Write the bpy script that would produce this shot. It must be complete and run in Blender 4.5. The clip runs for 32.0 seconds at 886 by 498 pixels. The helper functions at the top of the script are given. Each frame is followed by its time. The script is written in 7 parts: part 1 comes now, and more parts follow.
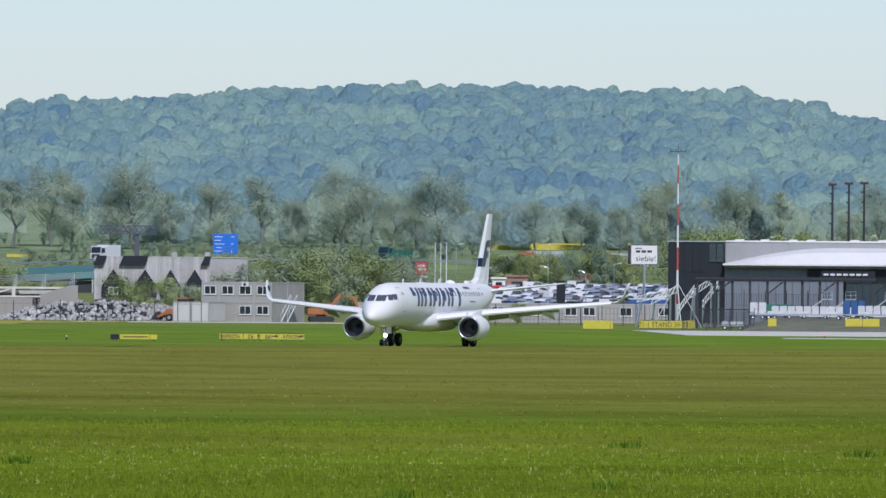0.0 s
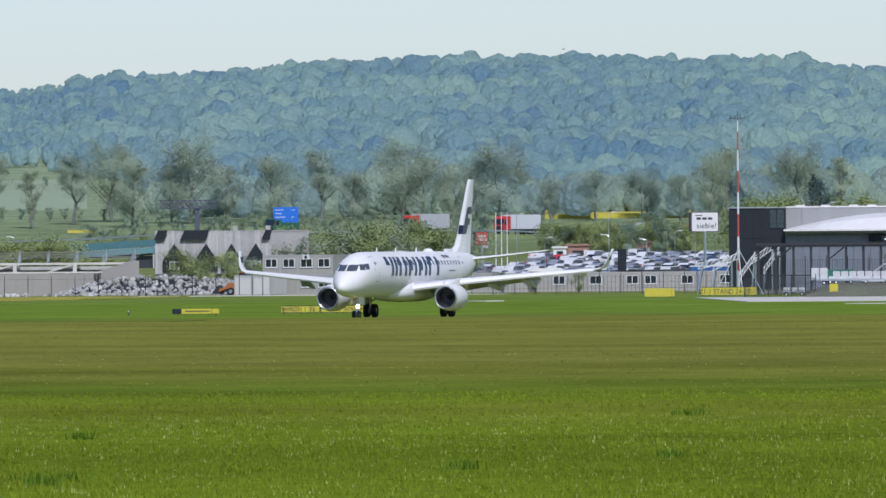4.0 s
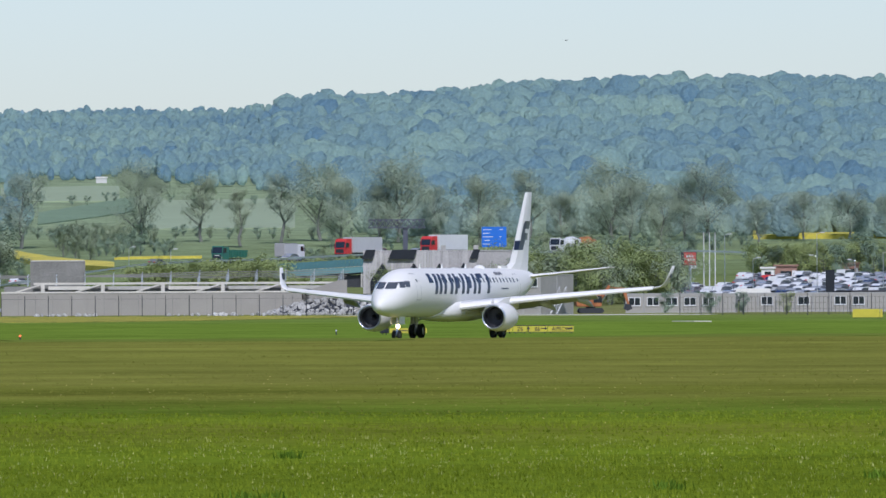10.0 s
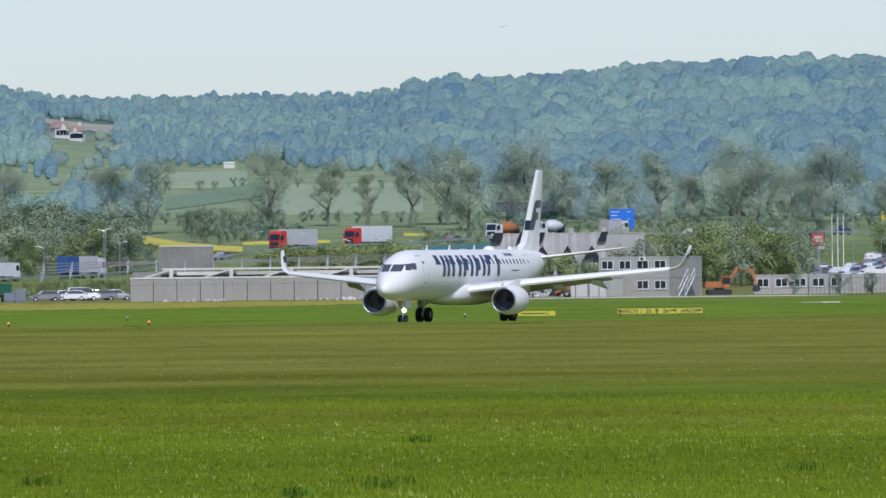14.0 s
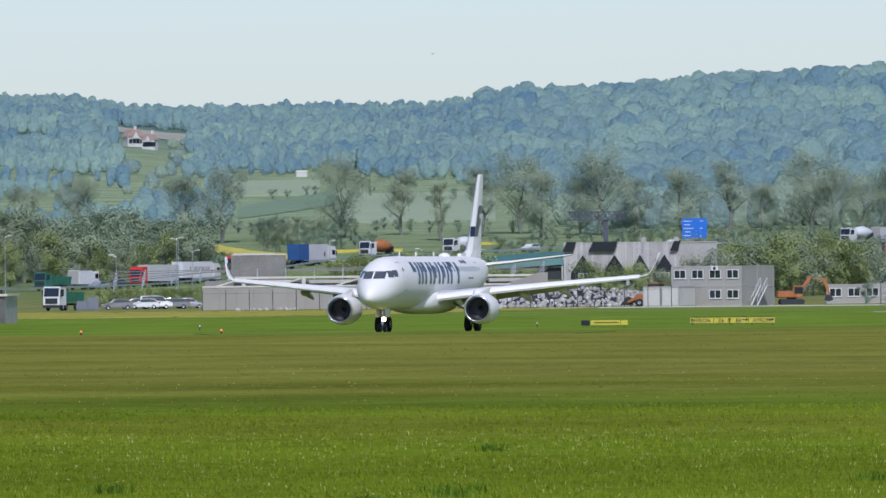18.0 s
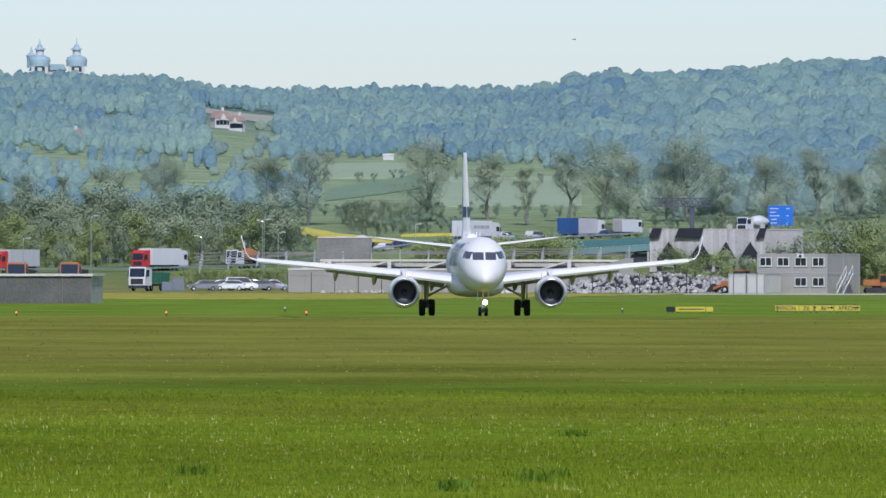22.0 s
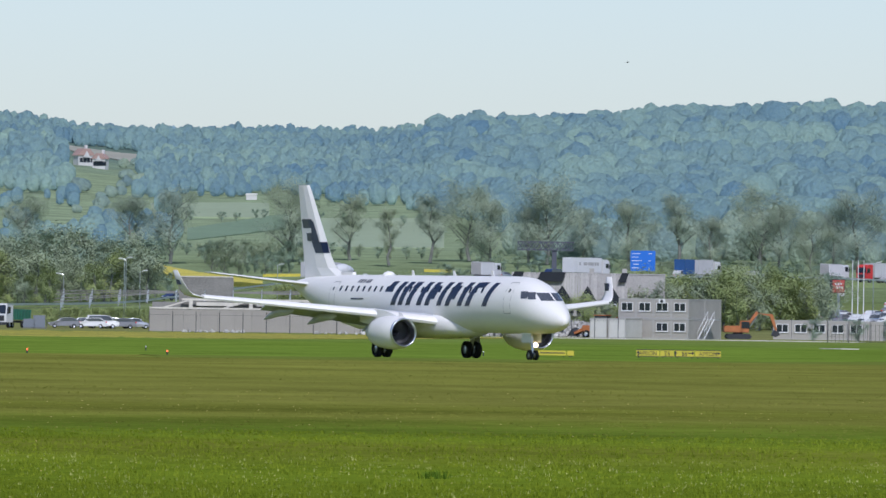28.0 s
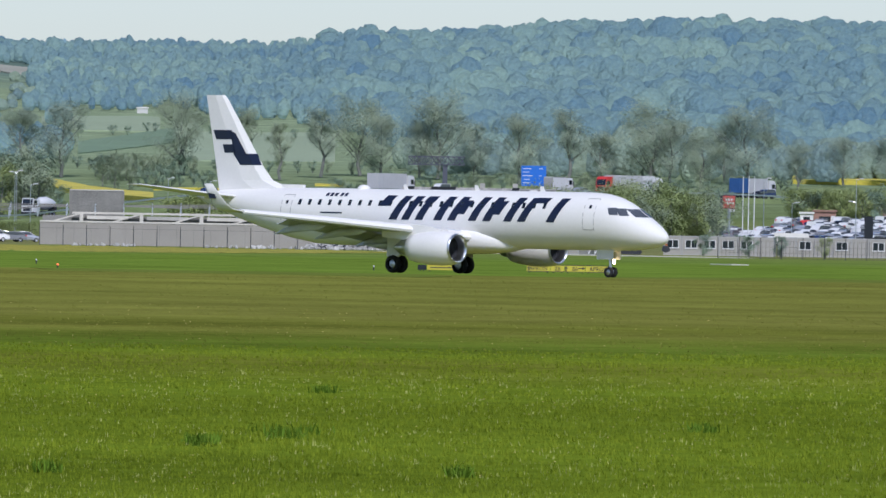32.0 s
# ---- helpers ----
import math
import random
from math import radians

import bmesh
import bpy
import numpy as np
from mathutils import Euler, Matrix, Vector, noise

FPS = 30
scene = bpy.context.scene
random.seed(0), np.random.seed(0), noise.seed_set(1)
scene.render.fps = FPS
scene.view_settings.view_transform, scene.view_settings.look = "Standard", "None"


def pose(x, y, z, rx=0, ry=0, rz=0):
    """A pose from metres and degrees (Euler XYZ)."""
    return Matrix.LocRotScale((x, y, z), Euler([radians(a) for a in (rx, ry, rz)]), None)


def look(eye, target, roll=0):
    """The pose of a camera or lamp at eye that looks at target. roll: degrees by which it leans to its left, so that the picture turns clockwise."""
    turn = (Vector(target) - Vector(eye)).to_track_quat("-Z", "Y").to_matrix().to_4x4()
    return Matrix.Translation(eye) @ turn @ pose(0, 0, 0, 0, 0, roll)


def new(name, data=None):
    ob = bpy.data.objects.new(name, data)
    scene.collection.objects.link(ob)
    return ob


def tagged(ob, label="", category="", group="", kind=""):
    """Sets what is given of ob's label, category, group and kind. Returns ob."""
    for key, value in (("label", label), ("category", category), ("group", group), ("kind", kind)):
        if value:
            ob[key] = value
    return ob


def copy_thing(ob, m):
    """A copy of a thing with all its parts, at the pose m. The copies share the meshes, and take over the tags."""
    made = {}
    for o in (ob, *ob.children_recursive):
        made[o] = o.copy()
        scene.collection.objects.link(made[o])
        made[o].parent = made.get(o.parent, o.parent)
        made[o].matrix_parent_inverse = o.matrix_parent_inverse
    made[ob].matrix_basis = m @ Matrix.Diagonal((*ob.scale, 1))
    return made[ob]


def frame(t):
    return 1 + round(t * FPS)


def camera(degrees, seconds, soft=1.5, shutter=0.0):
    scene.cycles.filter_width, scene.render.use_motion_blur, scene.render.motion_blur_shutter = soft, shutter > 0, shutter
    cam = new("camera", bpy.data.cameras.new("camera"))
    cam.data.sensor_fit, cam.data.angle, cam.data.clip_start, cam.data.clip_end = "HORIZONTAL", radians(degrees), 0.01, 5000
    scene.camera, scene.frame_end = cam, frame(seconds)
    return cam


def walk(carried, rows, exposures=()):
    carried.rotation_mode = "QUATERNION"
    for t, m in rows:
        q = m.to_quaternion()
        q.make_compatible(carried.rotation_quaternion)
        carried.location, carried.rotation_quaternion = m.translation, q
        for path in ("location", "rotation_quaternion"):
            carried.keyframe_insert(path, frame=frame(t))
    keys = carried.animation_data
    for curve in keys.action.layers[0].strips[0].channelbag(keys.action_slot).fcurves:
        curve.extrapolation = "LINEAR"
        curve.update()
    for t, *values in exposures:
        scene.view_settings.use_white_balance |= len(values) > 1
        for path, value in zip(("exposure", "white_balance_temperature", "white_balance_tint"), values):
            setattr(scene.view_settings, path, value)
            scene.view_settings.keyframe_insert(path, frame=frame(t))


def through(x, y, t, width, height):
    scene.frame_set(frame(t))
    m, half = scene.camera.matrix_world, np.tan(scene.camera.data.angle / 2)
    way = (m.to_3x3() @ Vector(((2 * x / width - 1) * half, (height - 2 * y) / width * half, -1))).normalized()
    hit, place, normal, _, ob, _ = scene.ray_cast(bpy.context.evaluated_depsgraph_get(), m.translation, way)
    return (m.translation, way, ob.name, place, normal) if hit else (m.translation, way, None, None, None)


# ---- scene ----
# Camera: it stands on a low mound beside the airfield and only pans and tilts.
# LENS is the distance at which one metre across spans one bearing unit. A unit is one picture pixel: things are placed
# to fit the camera's view.
LENS = 16500.0
EYE = (0.0, 0.0, 5.2)
cam = camera(math.degrees(2 * math.atan(784 / LENS)), 32.0, soft=1.55)
# seconds, bearing and elevation in milliradians, roll in degrees
PAN = [
    (0, 37.38, 3.83, 0.42),
    (0.5, 36.87, 3.96, 0.36),
    (1, 36.29, 4.03, 0.21),
    (1.5, 32.91, 4.19, 0.27),
    (2, 30.07, 3.10, 0.25),
    (2.5, 29.68, 1.29, 0.04),
    (4.5, 31.00, 0.25, -0.43),
    (5, 30.36, -0.89, -0.31),
    (5.5, 29.92, -0.88, -0.22),
    (6, 26.76, -0.87, -0.27),
    (6.5, 23.03, -1.51, -0.24),
    (7, 20.99, -1.59, -0.40),
    (7.5, 21.03, 0.47, -0.51),
    (8, 21.87, 1.07, -0.47),
    (8.5, 21.42, -0.85, -0.31),
    (9, 15.11, -2.30, -0.12),
    (9.5, 10.44, 0.05, -0.28),
    (10, 8.58, 2.91, -0.25),
    (10.5, 5.34, 3.17, -0.42),
    (11, 5.17, 1.18, -0.46),
    (11.5, 6.77, -0.82, -0.61),
    (12, 6.33, -2.28, -0.65),
    (12.5, 4.05, -2.44, -0.64),
    (13, 0.10, -0.74, -0.48),
    (13.5, -3.52, 0.63, -0.54),
    (14, -5.17, 1.20, -0.66),
    (14.5, -7.32, 0.68, -0.50),
    (16.5, -13.47, 3.34, -0.64),
    (17, -11.89, 3.39, -0.65),
    (17.5, -12.05, 2.87, -0.56),
    (18, -12.93, 2.24, -0.57),
    (18.5, -13.50, 1.59, -0.59),
    (19, -13.35, -1.45, -0.57),
    (19.5, -13.78, -7.07, -0.52),
    (20, -13.44, -9.92, -0.11),
    (20.5, -9.20, -13.35, 0.28),
    (21, -10.94, -6.47, 0.05),
    (21.5, -17.33, 0.25, 0.13),
    (22, -22.15, 0.59, 0.07),
    (22.5, -24.47, -1.83, 0.07),
    (23, -25.85, -3.44, 0.02),
    (23.5, -25.79, -3.65, 0.16),
    (24, -25.61, 0.01, 0.29),
    (24.5, -22.51, 1.85, 0.44),
    (26.5, -16.07, -0.25, 0.66),
    (27, -13.42, 0.51, 0.77),
    (27.5, -8.04, 4.27, 0.75),
    (28, -7.39, 5.15, 0.82),
    (28.5, -7.49, 5.17, 0.82),
    (29, -7.98, 5.57, 0.80),
    (29.5, -5.82, 5.28, 0.77),
    (30, -1.37, 2.00, 0.68),
    (30.5, 1.96, -0.13, 0.99),
    (31, 4.46, -0.72, 0.88),
    (31.5, 5.83, -1.25, 0.91),
    (32, 4.48, -3.83, 1.03)
]


def aim(b, e, roll):
    b, e = b / 1000, e / 1000
    return look(EYE, (1000 * math.sin(b), 1000 * math.cos(b), EYE[2] + 1000 * math.tan(e)), roll)


walk(cam, [(t, aim(b, e, r)) for t, b, e, r in PAN], [(0, 0.01, 5660, 18), (19.2, 0.01, 5660, 18), (20, 0.32, 5660, 18), (21.2, 0.14, 5660, 18), (22.2, 0.09, 5660, 18), (26.5, 0.12, 5660, 18), (27.6, 0.01, 5660, 18), (32, 0.0, 5660, 18)])

# Light: a hazy, high midday sun from the right, and the sky
SUN_AZ, SUN_EL = 172.0, 44.0
world = bpy.data.worlds.new("sky")
scene.world = world
world.use_nodes = True
wn, wl = world.node_tree.nodes, world.node_tree.links
sky = wn.new("ShaderNodeTexSky")
sky.sky_type, sky.sun_disc = "NISHITA", False
sky.sun_elevation, sky.sun_rotation = radians(SUN_EL), radians(SUN_AZ)
sky.altitude, sky.air_density, sky.dust_density, sky.ozone_density = 1200, 1.0, 1.2, 1.6
wn["Background"].inputs["Strength"].default_value = 0.094
wl.new(sky.outputs[0], wn["Background"].inputs["Color"])
sun_data = bpy.data.lights.new("sun", "SUN")
sun_data.energy, sun_data.angle, sun_data.color = 2.95, radians(4.0), (1.0, 0.95, 0.87)
sun = new("sun", sun_data)
_sv = Vector((math.sin(radians(SUN_AZ)) * math.cos(radians(SUN_EL)), math.cos(radians(SUN_AZ)) * math.cos(radians(SUN_EL)), math.sin(radians(SUN_EL))))
sun.matrix_world = look(_sv * 100, (0, 0, 0))


# ---- materials ----
def material(name, base, rough=0.6, vary=0.25, scale=3.0, fine=40.0, bump=0.0, metal=0.0, tint=None, coat=0.0, rand=0.0, spec=0.5):
    """A surface with two scales of variation in its colour, in metres, and a fine relief."""
    m = bpy.data.materials.new(name)
    m.use_nodes = True
    nt = m.node_tree
    bs = nt.nodes["Principled BSDF"]
    tc = nt.nodes.new("ShaderNodeTexCoord")
    n1 = nt.nodes.new("ShaderNodeTexNoise")
    n1.inputs["Scale"].default_value, n1.inputs["Detail"].default_value = scale, 5
    n2 = nt.nodes.new("ShaderNodeTexNoise")
    n2.inputs["Scale"].default_value, n2.inputs["Detail"].default_value = fine, 3
    for n in (n1, n2):
        nt.links.new(tc.outputs["Object"], n.inputs["Vector"])
    add = nt.nodes.new("ShaderNodeMath")
    add.operation = "ADD"
    nt.links.new(n1.outputs[0], add.inputs[0])
    nt.links.new(n2.outputs[0], add.inputs[1])
    fac = add.outputs[0]
    if rand:
        oi = nt.nodes.new("ShaderNodeObjectInfo")
        mr = nt.nodes.new("ShaderNodeMath")
        mr.operation = "MULTIPLY_ADD"
        mr.inputs[1].default_value = rand
        nt.links.new(oi.outputs["Random"], mr.inputs[0])
        nt.links.new(add.outputs[0], mr.inputs[2])
        fac = mr.outputs[0]
    ramp = nt.nodes.new("ShaderNodeMapRange")
    ramp.inputs["From Min"].default_value, ramp.inputs["From Max"].default_value = 0.65, 1.35 + rand
    nt.links.new(fac, ramp.inputs["Value"])
    mix = nt.nodes.new("ShaderNodeMix")
    mix.data_type = "RGBA"
    lo = tuple(c * (1 - vary) for c in base)
    hi = tuple(min(1, c * (1 + vary)) for c in (tint or base))
    mix.inputs["A"].default_value, mix.inputs["B"].default_value = (*lo, 1), (*hi, 1)
    nt.links.new(ramp.outputs[0], mix.inputs["Factor"])
    nt.links.new(mix.outputs["Result"], bs.inputs["Base Color"])
    bs.inputs["Roughness"].default_value, bs.inputs["Metallic"].default_value = rough, metal
    bs.inputs["Coat Weight"].default_value = coat
    bs.inputs["Specular IOR Level"].default_value = spec
    if bump:
        bp = nt.nodes.new("ShaderNodeBump")
        bp.inputs["Strength"].default_value, bp.inputs["Distance"].default_value = 0.6, bump
        nt.links.new(add.outputs[0], bp.inputs["Height"])
        nt.links.new(bp.outputs[0], bs.inputs["Normal"])
    return m


def foliage(name, base, vary=0.35, tint=None, through=0.4, grain=0.0, clump=0.8, relief=0.6, own=0.35, broad=1.0, patch=0.035):
    """Leaves: each clump takes a shade of its own; some of the light passes through them."""
    m = bpy.data.materials.new(name)
    m.use_nodes = True
    nt = m.node_tree
    nt.nodes.remove(nt.nodes["Principled BSDF"])
    geo = nt.nodes.new("ShaderNodeNewGeometry")
    tc = nt.nodes.new("ShaderNodeTexCoord")
    n1 = nt.nodes.new("ShaderNodeTexNoise")
    n1.inputs["Scale"].default_value, n1.inputs["Detail"].default_value = patch, 4
    nt.links.new(tc.outputs["Object"], n1.inputs["Vector"])
    oi = nt.nodes.new("ShaderNodeObjectInfo")
    wide = nt.nodes.new("ShaderNodeMath")
    wide.operation = "MULTIPLY"
    wide.inputs[1].default_value = broad
    nt.links.new(n1.outputs[0], wide.inputs[0])
    add = nt.nodes.new("ShaderNodeMath")
    add.operation = "MULTIPLY_ADD"
    add.inputs[1].default_value = 0.13
    nt.links.new(geo.outputs["Random Per Island"], add.inputs[0])
    nt.links.new(wide.outputs[0], add.inputs[2])
    add2 = nt.nodes.new("ShaderNodeMath")
    add2.operation = "MULTIPLY_ADD"
    add2.inputs[1].default_value = own
    nt.links.new(oi.outputs["Random"], add2.inputs[0])
    nt.links.new(add.outputs[0], add2.inputs[2])
    if grain:
        n2 = nt.nodes.new("ShaderNodeTexNoise")
        n2.inputs["Scale"].default_value, n2.inputs["Detail"].default_value, n2.inputs["Roughness"].default_value = clump * 1.6, 6, 0.7
        vo = nt.nodes.new("ShaderNodeTexVoronoi")
        vo.inputs["Scale"].default_value = clump
        warp = nt.nodes.new("ShaderNodeMix")
        warp.data_type, warp.blend_type = "RGBA", "ADD"
        warp.inputs["Factor"].default_value = 0.9
        nt.links.new(tc.outputs["Object"], n2.inputs["Vector"])
        nt.links.new(tc.outputs["Object"], warp.inputs["A"])
        nt.links.new(n2.outputs["Color"], warp.inputs["B"])
        nt.links.new(warp.outputs["Result"], vo.inputs["Vector"])
        # leaf clumps stand proud of the gaps between them
        hgt = nt.nodes.new("ShaderNodeMath")
        hgt.operation = "MULTIPLY_ADD"
        hgt.inputs[1].default_value = -0.9
        nt.links.new(vo.outputs["Distance"], hgt.inputs[0])
        nt.links.new(n2.outputs[0], hgt.inputs[2])
        add3 = nt.nodes.new("ShaderNodeMath")
        add3.operation = "MULTIPLY_ADD"
        add3.inputs[1].default_value = grain
        nt.links.new(n2.outputs[0], add3.inputs[0])
        nt.links.new(add2.outputs[0], add3.inputs[2])
        add2 = add3
        bump = nt.nodes.new("ShaderNodeBump")
        bump.inputs["Strength"].default_value, bump.inputs["Distance"].default_value = relief, 1.0 / clump
        nt.links.new(hgt.outputs[0], bump.inputs["Height"])
    mr = nt.nodes.new("ShaderNodeMapRange")
    mr.inputs["From Min"].default_value, mr.inputs["From Max"].default_value = 0.36 * broad + 0.03 + 0.1 * own + grain * 0.38, 0.64 * broad + 0.17 + 0.9 * own + grain * 0.62
    nt.links.new(add2.outputs[0], mr.inputs["Value"])
    mix = nt.nodes.new("ShaderNodeMix")
    mix.data_type = "RGBA"
    lo = tuple(c * (1 - vary) for c in base)
    hi = tuple(min(1, c * (1 + vary)) for c in (tint or base))
    mix.inputs["A"].default_value, mix.inputs["B"].default_value = (*lo, 1), (*hi, 1)
    nt.links.new(mr.outputs[0], mix.inputs["Factor"])
    df, tr = nt.nodes.new("ShaderNodeBsdfDiffuse"), nt.nodes.new("ShaderNodeBsdfTranslucent")
    sh = nt.nodes.new("ShaderNodeMixShader")
    sh.inputs[0].default_value = through
    for k, n in ((1, df), (2, tr)):
        nt.links.new(mix.outputs["Result"], n.inputs["Color"])
        nt.links.new(n.outputs[0], sh.inputs[k])
        if grain:
            nt.links.new(bump.outputs[0], n.inputs["Normal"])
    nt.links.new(sh.outputs[0], nt.nodes["Material Output"].inputs["Surface"])
    return m


def glow(name, color, strength):
    m = bpy.data.materials.new(name)
    m.use_nodes = True
    bs = m.node_tree.nodes["Principled BSDF"]
    bs.inputs["Base Color"].default_value = (*color, 1)
    bs.inputs["Emission Color"].default_value = (*color, 1)
    bs.inputs["Emission Strength"].default_value = strength
    return m


M_white = material("white_aircraft_paint", (0.87, 0.85, 0.79), 0.5, 0.03, 0.4, 6, spec=0.3)
M_navy = material("navy_paint", (0.012, 0.018, 0.045), 0.3, 0.1, 1, 20)
M_metal = material("bare_metal", (0.682, 0.694, 0.719), 0.3, 0.12, 3, 60, metal=1.0)
M_dark = material("dark_metal", (0.035, 0.037, 0.042), 0.5, 0.3, 2, 30)
M_rubber = material("tyre_rubber", (0.018, 0.018, 0.019), 0.85, 0.3, 5, 60, bump=0.004)
M_glass = material("dark_glazing", (0.02, 0.026, 0.034), 0.08, 0.2, 1, 9, spec=0.8)
# Grey base colour imitates the sky reflected in the cockpit panes.
M_cockpit = material("sky_grey_cockpit_glazing", (0.09, 0.1, 0.115), 0.12, 0.2, 1, 9, spec=0.9)
M_grey = material("grey_panel", (0.409, 0.399, 0.371), 0.5, 0.08, 0.8, 12)
M_flap = material("grey_wing_paint", (0.62, 0.63, 0.64), 0.4, 0.1, 0.8, 14)
M_concrete = material("concrete", (0.464, 0.448, 0.403), 0.85, 0.22, 0.5, 7, bump=0.01, spec=0.1)
M_concrete_l = material("light_concrete", (0.638, 0.605, 0.528), 0.9, 0.15, 0.4, 7, bump=0.01, spec=0.0)
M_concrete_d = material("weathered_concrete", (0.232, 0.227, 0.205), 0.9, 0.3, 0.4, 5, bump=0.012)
M_wall = material("grey_brown_wall_panel", (0.341, 0.32, 0.279), 0.85, 0.1, 0.25, 5, bump=0.006)
M_asphalt = material("asphalt", (0.075, 0.075, 0.0763), 0.95, 0.25, 0.3, 9, bump=0.006, spec=0.05)
M_container = material("grey_cabin_sheet", (0.382, 0.363, 0.32), 0.6, 0.12, 0.6, 9)
M_container_l = material("light_cabin_sheet", (0.614, 0.601, 0.559), 0.55, 0.1, 0.6, 9)
M_frame_w = material("white_window_frame", (0.75, 0.75, 0.73), 0.5, 0.05, 2, 20)
M_black = material("black_cladding", (0.006, 0.01, 0.016), 0.6, 0.2, 0.5, 8)
M_roof_w = material("white_roof_sheet", (0.8, 0.775, 0.72), 0.5, 0.08, 0.3, 5)
M_yellow = material("yellow_sign_face", (0.573, 0.491, 0.0409), 0.5, 0.12, 1.5, 14)
M_orange = material("orange_machine_paint", (0.43, 0.155, 0.05), 0.6, 0.15, 1.5, 14)
M_red = material("red_paint", (0.62, 0.0434, 0.0372), 0.4, 0.12, 1.5, 14)
M_wpaint = material("white_vehicle_paint", (0.74, 0.74, 0.72), 0.35, 0.05, 1, 14, coat=0.3)
M_blue = material("blue_sign_sheet", (0.0273, 0.164, 0.627), 0.4, 0.08, 1, 10)
M_teal = material("teal_barrier_sheet", (0.0682, 0.171, 0.184), 0.35, 0.12, 0.3, 4)
M_green_p = material("green_tipper_paint", (0.0409, 0.177, 0.116), 0.45, 0.2, 1, 9)
M_brick = material("red_roof_tile", (0.32, 0.185, 0.135), 0.8, 0.2, 0.6, 8, bump=0.02)
M_plaster = material("pale_plaster", (0.62, 0.608, 0.57), 0.85, 0.1, 0.4, 6)
# Brown is greyed here to put distance haze on the trunks.
M_wood = material("hazed_bark", (0.184, 0.191, 0.164), 0.95, 0.3, 0.8, 12, bump=0.02)
M_rubble = material("broken_concrete", (0.464, 0.45, 0.409), 0.9, 0.55, 0.5, 5, bump=0.03, rand=0.7)
M_slate = material("weathered_grey_shingle", (0.4, 0.385, 0.36), 0.85, 0.35, 0.5, 4, bump=0.02, rand=0.7)
# Copper green is lifted to grey, with the ridge's haze in the colour.
M_copper = material("hazed_copper_roof", (0.341, 0.464, 0.491), 0.6, 0.15, 0.2, 3)
M_rape = material("rapeseed_bloom", (0.601, 0.512, 0.0682), 0.9, 0.25, 0.06, 1.5, bump=0.1)
# Distance haze is put into these woods' base colours, bluer and paler than leaves.
M_forest = foliage("hazed_beech_woodland", (0.15, 0.265, 0.33), 0.08, (0.29, 0.41, 0.32), 0.05, 0.6, 0.62, 0.6, 0.0, 1.4, 0.014)
M_forest_d = foliage("hazed_spruce_wood", (0.24, 0.36, 0.4), 0.1, None, 0.1, 0.3, 0.7, 0.3)
M_foot = foliage("hazed_valley_woodland", (0.2, 0.3, 0.3), 0.08, (0.32, 0.4, 0.265), 0.05, 0.5, 0.8, 0.7, 0.0, 1.4, 0.03)
# Haze is painted into the poplar leaf colour, raising its blue and paleness.
M_poplar = foliage("hazed_spring_leaves", (0.36, 0.45, 0.37), 0.1, (0.45, 0.5, 0.3), 0.15, 0.5, 1.1, 0.2)
M_conifer = foliage("conifer_needles", (0.0818, 0.143, 0.136), 0.25, None, 0.03, 0.6)
# The olive leaf colour carries painted haze as well.
M_olive = foliage("hazed_olive_leaves", (0.32, 0.4, 0.28), 0.12, (0.43, 0.48, 0.28), 0.15, 0.4, 1.3, 0.2)
M_shrub = foliage("fresh_shrub_leaves", (0.31, 0.39, 0.17), 0.12, (0.45, 0.5, 0.18), 0.15, 0.4, 1.5, 0.2)
# Hedge green is likewise greyed with painted haze.
M_shrub_d = foliage("hazed_hedge_leaves", (0.26, 0.36, 0.28), 0.12, (0.35, 0.44, 0.28), 0.15, 0.4, 1.4, 0.2)
M_lamp = glow("landing_light", (1.0, 0.72, 0.36), 9.0)
M_redlamp = glow("red_edge_light", (1.0, 0.16, 0.05), 1.5)


# ---- mesh helpers ----
def part(name, bm, mat, parent=None, label="", smooth=False):
    """Links a bmesh as one mesh object, under a thing or a part if one is given."""
    me = bpy.data.meshes.new(name)
    if smooth:
        for f in bm.faces:
            f.smooth = True
    bm.to_mesh(me)
    bm.free()
    for mm in mat if isinstance(mat, (list, tuple)) else [mat]:
        me.materials.append(mm)
    ob = new(name, me)
    ob.parent = parent
    if label:
        tagged(ob, label)
    return ob


def share(name, me, parent, m):
    """Another object on the same mesh, at m in its parent's space."""
    ob = new(name, me)
    ob.parent = parent
    ob.matrix_local = m
    return ob


def thing(name, m, label, category, group="", kind=""):
    ob = new(name)
    ob.matrix_world = m
    return tagged(ob, label, category, group, kind)


def box(x0, y0, z0, x1, y1, z1, bm=None, bevel=0.0):
    bm = bm or bmesh.new()
    vs = [bm.verts.new((x, y, z)) for z in (z0, z1) for x, y in ((x0, y0), (x1, y0), (x1, y1), (x0, y1))]
    fs = [bm.faces.new([vs[i] for i in f]) for f in ((3, 2, 1, 0), (4, 5, 6, 7), (0, 1, 5, 4), (1, 2, 6, 5), (2, 3, 7, 6), (3, 0, 4, 7))]
    if bevel:
        es = {e for f in fs for e in f.edges}
        bmesh.ops.bevel(bm, geom=list(es), offset=bevel, segments=2, affect="EDGES")
    return bm


